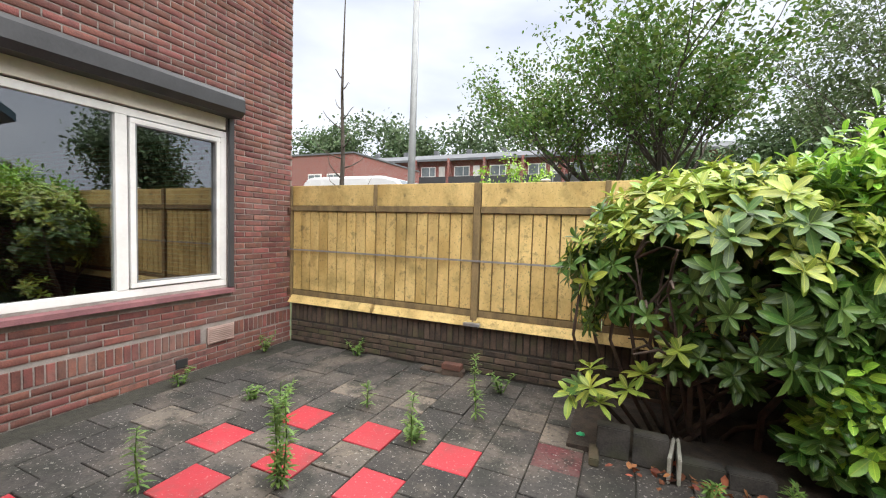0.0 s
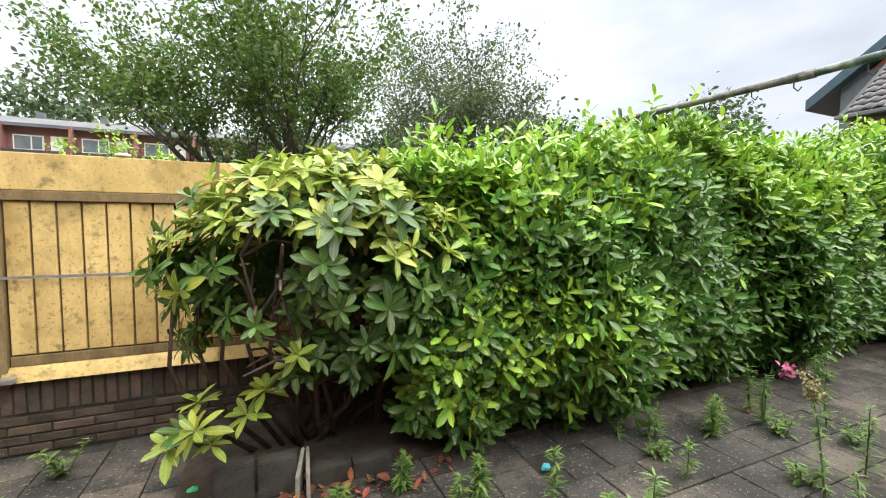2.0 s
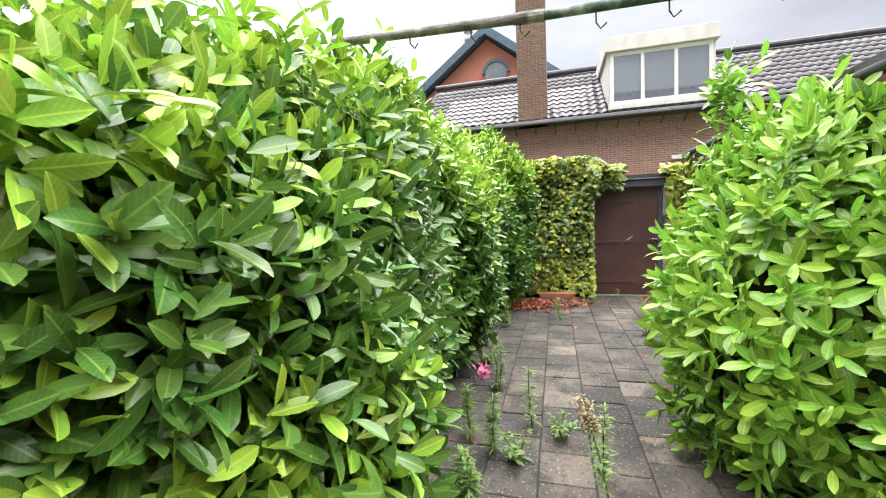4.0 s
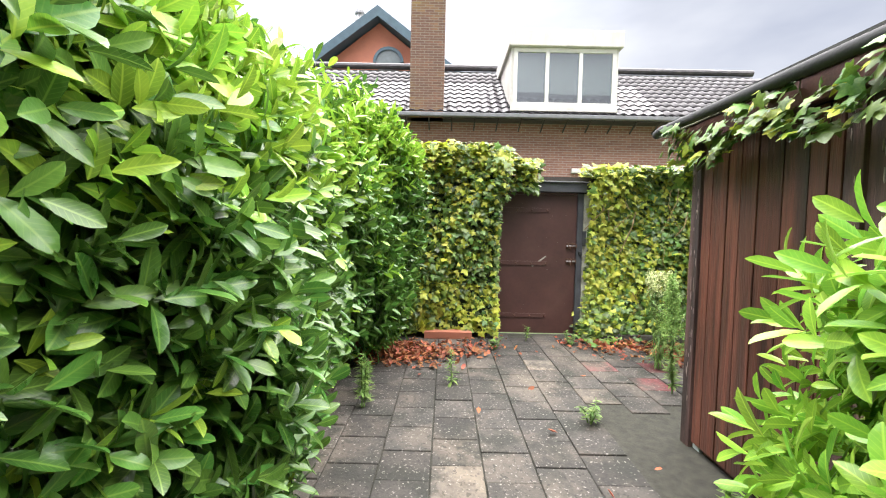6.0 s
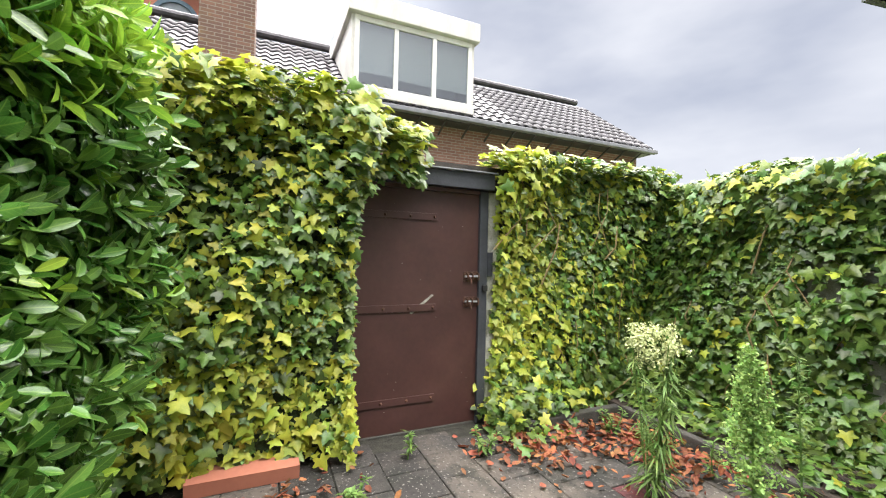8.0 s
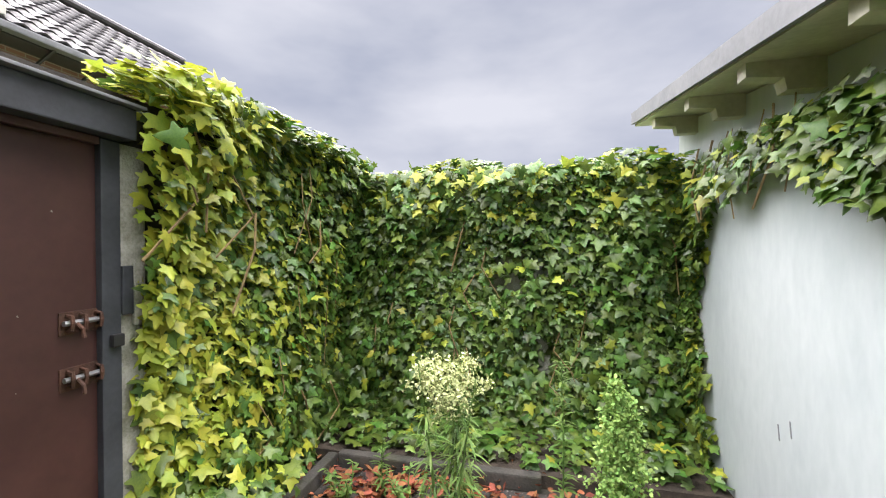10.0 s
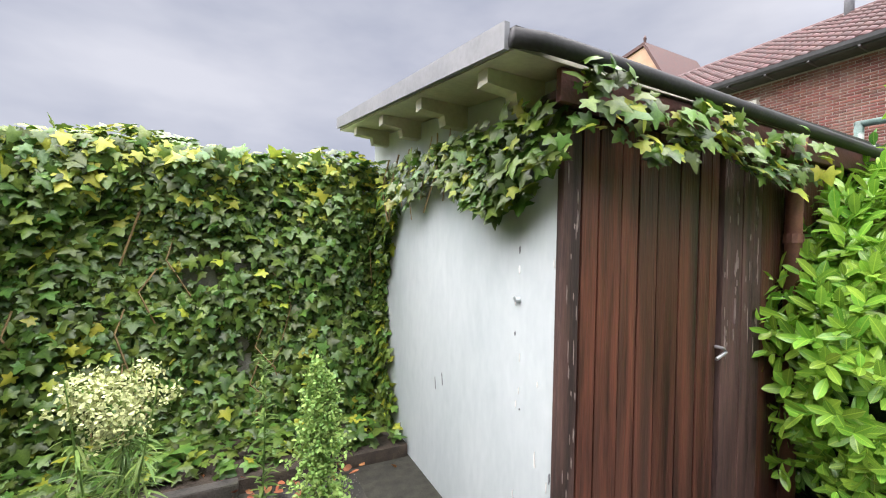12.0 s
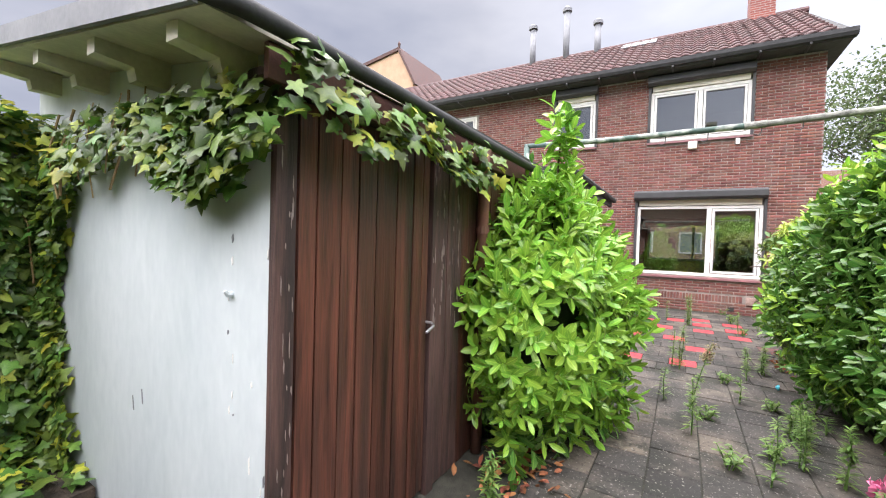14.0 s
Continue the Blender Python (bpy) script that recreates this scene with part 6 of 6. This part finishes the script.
q[:, 2] += 0.05 * np.sin(q[:, 0] * 9)
q[:, 2] -= 0.25 * np.exp(-((q[:, 0] - 8.55) / 0.10) ** 2) * g.uniform(0, 1, 250)
s1 = np.stack([SX + g.uniform(0.02, 0.1, 900), g.uniform(-5.95, -5.2, 900), g.uniform(0.02, 1.9, 900)], 1)
s1[:, 1] = np.minimum(s1[:, 1], -5.42 + 0.12 * np.sin(s1[:, 2] * 4.5) + 0.5 * np.clip(0.35 - s1[:, 2], 0, 1))
p = np.vstack([p, q, s1])
nr = np.vstack([nr, np.tile([[0.1, 1.0, 0.3]], (250, 1)), np.tile([[1.0, 0.2, 0.1]], (900, 1))])
iv = ivy("ivy", "green ivy hanging over the shed eaves and white gable", p, nr, np.full(len(p), 0.16), size=(0.65, 1.15), seed=8)
vines(iv, 7, lambda r: [(SX + 0.08, y0 := r.uniform(-5.4, -3.6), 2.08), (SX + 0.12, y0 + r.uniform(-0.1, 0.1), 1.85), (SX + 0.1, y0 + r.uniform(-0.15, 0.15), r.uniform(1.5, 1.75))], 9)


# ---------------------------------------------------------------- weeds
WEED_LABELS = {"spear": "upright narrow-leaved green weed growing from the paving joints", "flower": "tall bushy weed with a cream flower head", "low": "small leafy weed tuft between the tiles",
               "plume": "tall pale green weed with a pointed plume of buds", "budding": "leaning fleabane with small pinkish buds at its tip"}
WEED_STEMS = {"spear": (1, 1, 2, 3), "flower": (7,), "low": (4,), "plume": (2,), "budding": (1,)}
WEED_LEAN = {"spear": 0.08, "flower": 0.13, "low": 0.6, "plume": 0.05, "budding": 0.28}


def weed(x, y, h, seed, kind="spear", heading=None):
    r = random.Random(seed)
    g = np.random.default_rng(seed)
    w = thing("weed", x, y, 0, WEED_LABELS[kind], "weed", "weeds")
    P, D, S, tops = [], [], [], []
    for s in range(r.choice(WEED_STEMS[kind])):
        a = r.uniform(0, 6.28) if heading is None else radians(heading)
        lean = WEED_LEAN[kind]
        top = Vector((x + lean * h * math.cos(a), y + lean * h * math.sin(a), h * r.uniform(0.78, 1.0)))
        b0 = Vector((x + 0.02 * math.cos(a), y + 0.02 * math.sin(a), 0))
        mid = (b0 + top) / 2 + Vector((r.uniform(-0.02, 0.02), r.uniform(-0.02, 0.02), 0.02 + 0.04 * h * (kind == "budding")))
        part("stem", tube(bmesh.new(), [b0, mid, top], [0.006, 0.004, 0.002], 5), M_WEED, w)
        tops.append((b0, mid, top))
        n = int({"spear": 74, "flower": 30, "plume": 60, "budding": 78, "low": 16}[kind] * (h / 0.4 if kind != "low" else 1))
        for i in range(n):
            q = r.uniform(0.06, 1.0 if kind in ("spear", "low") else 0.8)
            c = b0.lerp(mid, q * 2) if q < 0.5 else mid.lerp(top, q * 2 - 1)
            aa = r.uniform(0, 6.28)
            P.append(c[:])
            D.append((math.cos(aa), math.sin(aa), r.uniform(-0.5, 0.5) if kind == "flower" else r.uniform(-0.1, 0.9)))
            S.append(r.uniform(0.5, 1.0) * {"spear": 0.088, "flower": 0.13, "plume": 0.085, "budding": 0.07, "low": 0.075}[kind] * (1.15 - 0.45 * q))
    D = np.array(D)
    nz = np.cross(np.cross(D, [[0, 0, 1.0]]), D)
    nz /= np.linalg.norm(nz, axis=1, keepdims=True)
    D /= np.linalg.norm(D, axis=1, keepdims=True)
    R = np.stack([np.cross(D, nz), D, nz], 2) * np.array(S)[:, None, None]
    lv, lf = leaf(1.0, {"low": 0.34, "flower": 0.10, "plume": 0.24}.get(kind, 0.2), 0.3, 0.5 if kind == "flower" else 0.25)
    many("leaves", lv, lf, R, np.array(P), M_WEED, w)
    C = []
    if kind == "flower":
        for k in range(70):
            u = g.normal(0, 1, 3)
            u /= np.linalg.norm(u)
            c = np.array([x, y, h - 0.16]) + u * np.array([0.17, 0.15, 0.15]) * g.uniform(0.45, 1.0)
            C.append(c + g.normal(0, 0.017, (26, 3)))
    elif kind in ("plume", "budding"):
        for b0, mid, top in tops:
            for k in range(95 if kind == "plume" else 26):
                q = g.uniform(0.45, 1.0) if kind == "plume" else g.uniform(0.72, 1.0)
                c = b0.lerp(mid, q * 2) if q < 0.5 else mid.lerp(top, q * 2 - 1)
                aa, rr = g.uniform(0, 6.28), (0.025 + 0.10 * (1 - q) / 0.55 if kind == "plume" else 0.035) * g.uniform(0.3, 1.0)
                C.append(np.array(c[:]) + np.array([rr * math.cos(aa), rr * math.sin(aa), rr * 0.5]) + g.normal(0, 0.012, (16, 3)))
    if C:
        C = np.vstack(C)
        fl, ff = leaf(1.0, 0.6, 0.3, 0.2)
        k = len(C)
        mat = {"flower": M_WEEDFLOWER, "plume": M_WEEDBUD, "budding": M_PINKBUD}[kind]
        tagged(many("blossom", fl, ff, frames_along(g.normal(0, 1, (k, 3)) + np.array([0, 0, 0.6]), spin=g.uniform(0, 6.28, k), size=g.uniform(0.011, 0.021, k)), C, mat, w), kind="stuff")
    return w


SPEARS = [(2.84, -0.95, 0.52), (2.54, -1.48, 0.42), (1.97, -1.14, 0.25), (2.11, -2.2, 0.6), (1.44, -2.55, 0.38), (4.29, -1.38, 0.22), (4.64, -1.27, 0.22), (5.37, -1.67, 0.32), (6.22, -1.29, 0.22), (6.42, -1.41, 0.2), (6.83, -1.56, 0.25), (4.81, -1.63, 0.3), (6.96, -1.51, 0.26), (6.61, -1.3, 0.16), (7.22, -2.22, 0.5), (7.5, -1.45, 0.42), (7.35, -1.6, 0.4), (10.81, -2.04, 0.36), (12.32, -3.0, 0.2), (5.32, -2.34, 0.55), (5.22, -2.42, 0.45), (6.52, -2.46, 0.32), (6.22, -1.82, 0.28), (7.73, -1.84, 0.45), (8.96, -3.15, 0.4), (10.89, -4.65, 0.94), (10.95, -4.05, 0.3), (11.9, -4.7, 0.3), (11.4, -4.7, 0.28), (10.3, -1.35, 0.42), (10.6, -1.3, 0.3), (8.3, -1.5, 0.4), (5.02, -1.5, 0.25)]
for i, (x, y, h) in enumerate(SPEARS):
    weed(x, y, h, 100 + i)
for i, (x, y, h) in enumerate([(1.05, -1.47, 0.1), (2.85, -0.35, 0.2), (2.55, -1.43, 0.12), (0.23, -1.54, 0.14), (0.1, -0.5, 0.22), (1.1, -0.12, 0.2), (7.3, -1.76, 0.16), (6.79, -2.12, 0.12), (7.62, -2.02, 0.15), (10.16, -3.02, 0.16), (6.25, -1.6, 0.1), (5.6, -1.9, 0.1), (8.9, -1.3, 0.12), (1.36, -1.5, 0.22), (11.95, -2.55, 0.14), (12.2, -3.5, 0.16), (11.7, -4.6, 0.22), (12.1, -4.6, 0.2)]):
    weed(x, y, h, 300 + i, "low")
weed(11.39, -4.15, 1.04, 401, "flower")
weed(10.72, -3.95, 1.10, 402, "plume")
weed(6.72, -2.26, 0.66, 404, "budding", 60)

# fallen leaves
g = np.random.default_rng(61)
P = []
for cx, cy, sx_, sy_, k in ((12.0, -1.05, 0.18, 0.22, 340), (11.65, -1.5, 0.20, 0.28, 780), (11.75, -2.1, 0.16, 0.26, 130), (12.1, -3.75, 0.2, 0.2, 170), (11.9, -4.4, 0.3, 0.25, 170), (11.6, -5.1, 0.5, 0.16, 200), (11.75, -4.65, 0.35, 0.2, 200), (12.2, -4.2, 0.16, 0.3, 120), (12.0, -4.75, 0.25, 0.12, 110), (11.3, -4.8, 0.3, 0.1, 90), (8.4, -3.2, 0.2, 0.14, 130), (4.3, -1.2, 0.3, 0.08, 60), (12.1, -2.3, 0.2, 0.25, 60), (10.5, -5.0, 0.12, 0.1, 20), (9.5, -2.2, 2.0, 0.6, 14)):
    P.append(np.stack([g.normal(cx, sx_, k), g.normal(cy, sy_, k), np.abs(g.normal(0.012, 0.015, k)) + 0.01], 1))
P = np.vstack(P)
P = P[(P[:, 0] < 12.7) & ~((P[:, 0] < SX + 0.03) & (P[:, 1] < SY + 0.05))]
lv, lf = leaf(0.062, 0.036, 0.5, -0.3)
tagged(many("fallen_leaves", lv, lf, frames_along(g.normal(0, 0.35, (len(P), 3)) + np.array([0, 0, 1]), spin=g.uniform(0, 6.28, len(P)), size=g.uniform(0.6, 1.25, len(P))), P, M_DEAD), "dry orange-brown fallen leaves on the paving", "leaves", kind="stuff")

# small things on the ground
def loose_brick(name, x, y, z, rz, l, w, h, mat, label):
    t = thing(name, x, y, z, label, "brick")
    bm = bmesh.new()
    bmesh.ops.create_cube(bm, size=1, matrix=Matrix.Translation((x, y, z + h / 2)) @ Matrix.Rotation(radians(rz), 4, "Z") @ Matrix.Diagonal((l, w, h, 1)))
    bmesh.ops.bevel(bm, geom=list(bm.edges), offset=0.006, segments=2, affect="EDGES")
    part("block", bm, mat, t)
    return t


loose_brick("loose_brick", 2.30, -0.15, 0.0, 6, 0.22, 0.11, 0.06, M_OLDBRICK, "dark mossy brick lying by the fence footing")
loose_brick("loose_brick", 2.29, -0.16, 0.062, 2, 0.20, 0.10, 0.055, M_CLAY, "red brick stacked on a dark brick")
loose_brick("loose_tile", 2.06, -0.13, 0.0, -4, 0.24, 0.12, 0.025, M_OLDBRICK, "thin dark slab lying by the fence footing")
for i, (x, y) in enumerate(((3.79, -0.98), (4.01, -1.0))):
    loose_brick("edging_block", x, y, 0.0, 3 - 5 * i, 0.20, 0.10, 0.20, M_BLOCK, "upright dark concrete block edging the shrub bed")
for i, x in enumerate((4.29, 4.53)):
    loose_brick("edging_block", x, -1.02, 0.0, 2, 0.23, 0.10, 0.10, M_BLOCK, "flat dark concrete block edging the shrub bed")
for i, x in enumerate((4.125, 4.165)):
    loose_brick("slate_strip", x, -1.03, 0.0, 80 + 6 * i, 0.30, 0.02, 0.16, M_OLDPOST, "grey stone strip leaning between the edging blocks")
loose_brick("edging_kerb", 3.68, -1.09, 0.0, 4, 0.06, 0.20, 0.05, M_OLDBRICK, "small dark kerb at the bed corner")
for nm, x, y, mt, lb in (("litter", 5.5, -1.44, M_BLUEBIT, "scrap of turquoise plastic on the paving"), ("litter", 3.58, -0.86, M_GREENBIT, "scrap of green plastic beside the bed")):
    t = thing(nm, x, y, 0, lb, "litter")
    bm = bmesh.new()
    bmesh.ops.create_icosphere(bm, subdivisions=2, radius=0.03, matrix=Matrix.Translation((x, y, 0.024)) @ Matrix.Diagonal((1, 0.7, 0.8, 1)))
    for v in bm.verts:
        v.co += 0.012 * noise.noise_vector(v.co * 40)
    part("scrap", bm, mt, t)
t = thing("pink_flower", 8.0, -1.42, 0, "drooping pink flower at the hedge foot", "flower")
part("stem", tube(bmesh.new(), [(8.0, -1.30, 0), (8.0, -1.34, 0.22), (8.0, -1.42, 0.27)], 0.004, 5), M_WEED, t)
lv, lf = leaf(0.05, 0.03, 0.3, 0.3)
many("petals", lv, lf, frames_along(g.normal(0, 1, (26, 3)), spin=g.uniform(0, 6.28, 26), size=np.ones(26)), np.array([8.0, -1.43, 0.26]) + g.normal(0, 0.022, (26, 3)), M_PINK, t)
tr = thing("terracotta_trough", 12.2, -2.0, 0, "terracotta plant trough beneath the creeper", "planter")
bm = bmesh.new()
prism(bm, [(12.34, 0.0), (12.50, 0.0), (12.51, 0.09), (12.32, 0.09)], "y", -2.3, -1.7)
part("trough", bm, M_ORANGEWALL, tr)

# ---------------------------------------------------------------- paving tiles and bricks
def tile_mesh(name, w, l, mat):
    bm = boxed(-w / 2, w / 2, -l / 2, l / 2, -0.04, 0.0)
    top = [e for e in bm.edges if all(v.co.z > -0.001 for v in e.verts)]
    bmesh.ops.bevel(bm, geom=top, offset=0.004, segments=1, affect="EDGES")
    me = bpy.data.meshes.new(name)
    bm.to_mesh(me)
    bm.free()
    me.materials.append(mat)
    return me


PITCH, SIDE = 0.305, 0.297
T = {k: tile_mesh("paving_tile", SIDE, SIDE, m) for k, m in (("grey", M_PAVE), ("beige", M_PAVE_BEIGE), ("red", M_PAVE_RED), ("dull", M_PAVE_DULLRED))}
REDS = [(2.25, -1.5), (1.33, -2.0), (1.93, -2.0), (2.87, -1.49), (2.57, -2.0), (1.65, -2.42), (1.54, -1.58), (3.36, -3.08), (2.56, -2.47), (3.51, -2.41), (4.92, -2.77), (4.06, -2.04), (4.87, -2.25), (2.0, -2.9), (0.9, -2.9)]
BEIGES = [(1.98, -2.4), (2.26, -1.95), (1.78, -1.4), (0.7, -2.0), (1.68, -1.6), (3.4, -0.8), (3.2, -0.8), (2.2, -0.95), (1.5, -0.75), (2.26, -2.3)]
DULL = [(11.55, -3.66), (11.5, -4.21), (10.97, -3.81), (10.48, -3.95), (3.4, -1.1)]
BEIGE2 = [(8.3, -2.1), (9.3, -2.05), (8.1, -2.85), (10.4, -3.2), (10.6, -3.2), (11.4, -3.0), (7.2, -2.0), (8.4, -2.75), (7.5, -2.6)]


def near(p, spots):
    return any(abs(p[0] - a) < 0.153 and abs(p[1] - b) < 0.153 for a, b in spots)


random.seed(9)
def lay_tile(parent, x, y, kind):
    ob = new("paving_tile", T[kind])
    ob.parent = parent
    ob.location = (x, y, random.uniform(-0.004, 0.004))
    ob.rotation_euler = (radians(random.uniform(-0.5, 0.5)), radians(random.uniform(-0.5, 0.5)), radians(random.uniform(-0.5, 0.5)))


for k in range(-3, 14):
    x = 1.18 + (k + 0.5) * PITCH
    y = (-1.83 if k % 2 == 0 else -1.345) - PITCH / 2 + 6 * PITCH
    while y > -5.4:
        if y < -0.14 and x > 0.15:
            kind = "red" if near((x, y), REDS) else "beige" if near((x, y), BEIGES) else "dull" if near((x, y), DULL) else "grey"
            lay_tile(terrace, x, y, kind)
        y -= PITCH
for j in range(-11, 6):
    y = -2.49 + (j + 0.5) * PITCH
    x = 5.46 + PITCH * (0.5 if j % 2 == 0 else 1.0)
    while x < 12.55:
        if -0.75 > y and (y > -3.2 or x > 10.35) and y > -4.8:
            kind = "dull" if near((x, y), DULL) else "beige" if near((x, y), BEIGE2) else "grey"
            lay_tile(path_floor, x, y, kind)
        x += PITCH

me = brick_mesh("brick", M_BRICK, 0.21, 0.0505, 0.03, "+x")
holes = [(a - 0.06, b + 0.06, c - 0.08, d + 0.02) for a, b, c, d in HOLES]
holes[0] = (WIN_L[0] - 0.06, WIN_L[1] + 0.06, WIN_L[2] - 0.08, WIN_L[3] + 0.03)
soldier_band = [(-16, 0.0, 0.245, 0.40)]
cells = brick_cells(-9.0, -0.002, -0.005, EAVE - 0.02, holes + soldier_band)
lay_bricks(house_wall, cells, me, 0.21, 0.0, "+x", M_BRICK_J, lambda u, v: u > -2.0 and v < 2.2)
me2 = brick_mesh("brick", M_BRICK, 0.0505, 0.14, 0.03, "+x")
yy = -0.03
while yy > -3.6:
    if not -1.17 < yy < -0.82:
        ob = new("brick", me2)
        ob.parent = house_wall
        ob.location = (random.uniform(-0.002, 0.003), yy, 0.322)
    yy -= 0.0625
me3 = brick_mesh("brick", M_OLDBRICK, 0.21, 0.0505, 0.03, "-y")
lay_bricks(footing, brick_cells(0.01, 4.6, 0.01, 0.275, []), me3, 0.21, 0.0, "-y", M_OLDBRICK, lambda u, v: True)
me4 = brick_mesh("brick", M_OLDBRICK, 0.055, 0.2, 0.03, "-y")
xx = 0.04
while xx < 4.5:
    ob = new("brick", me4)
    ob.parent = footing
    ob.location = (xx, random.uniform(-0.006, 0.004), 0.375 + random.uniform(-0.004, 0.002))
    xx += 0.067
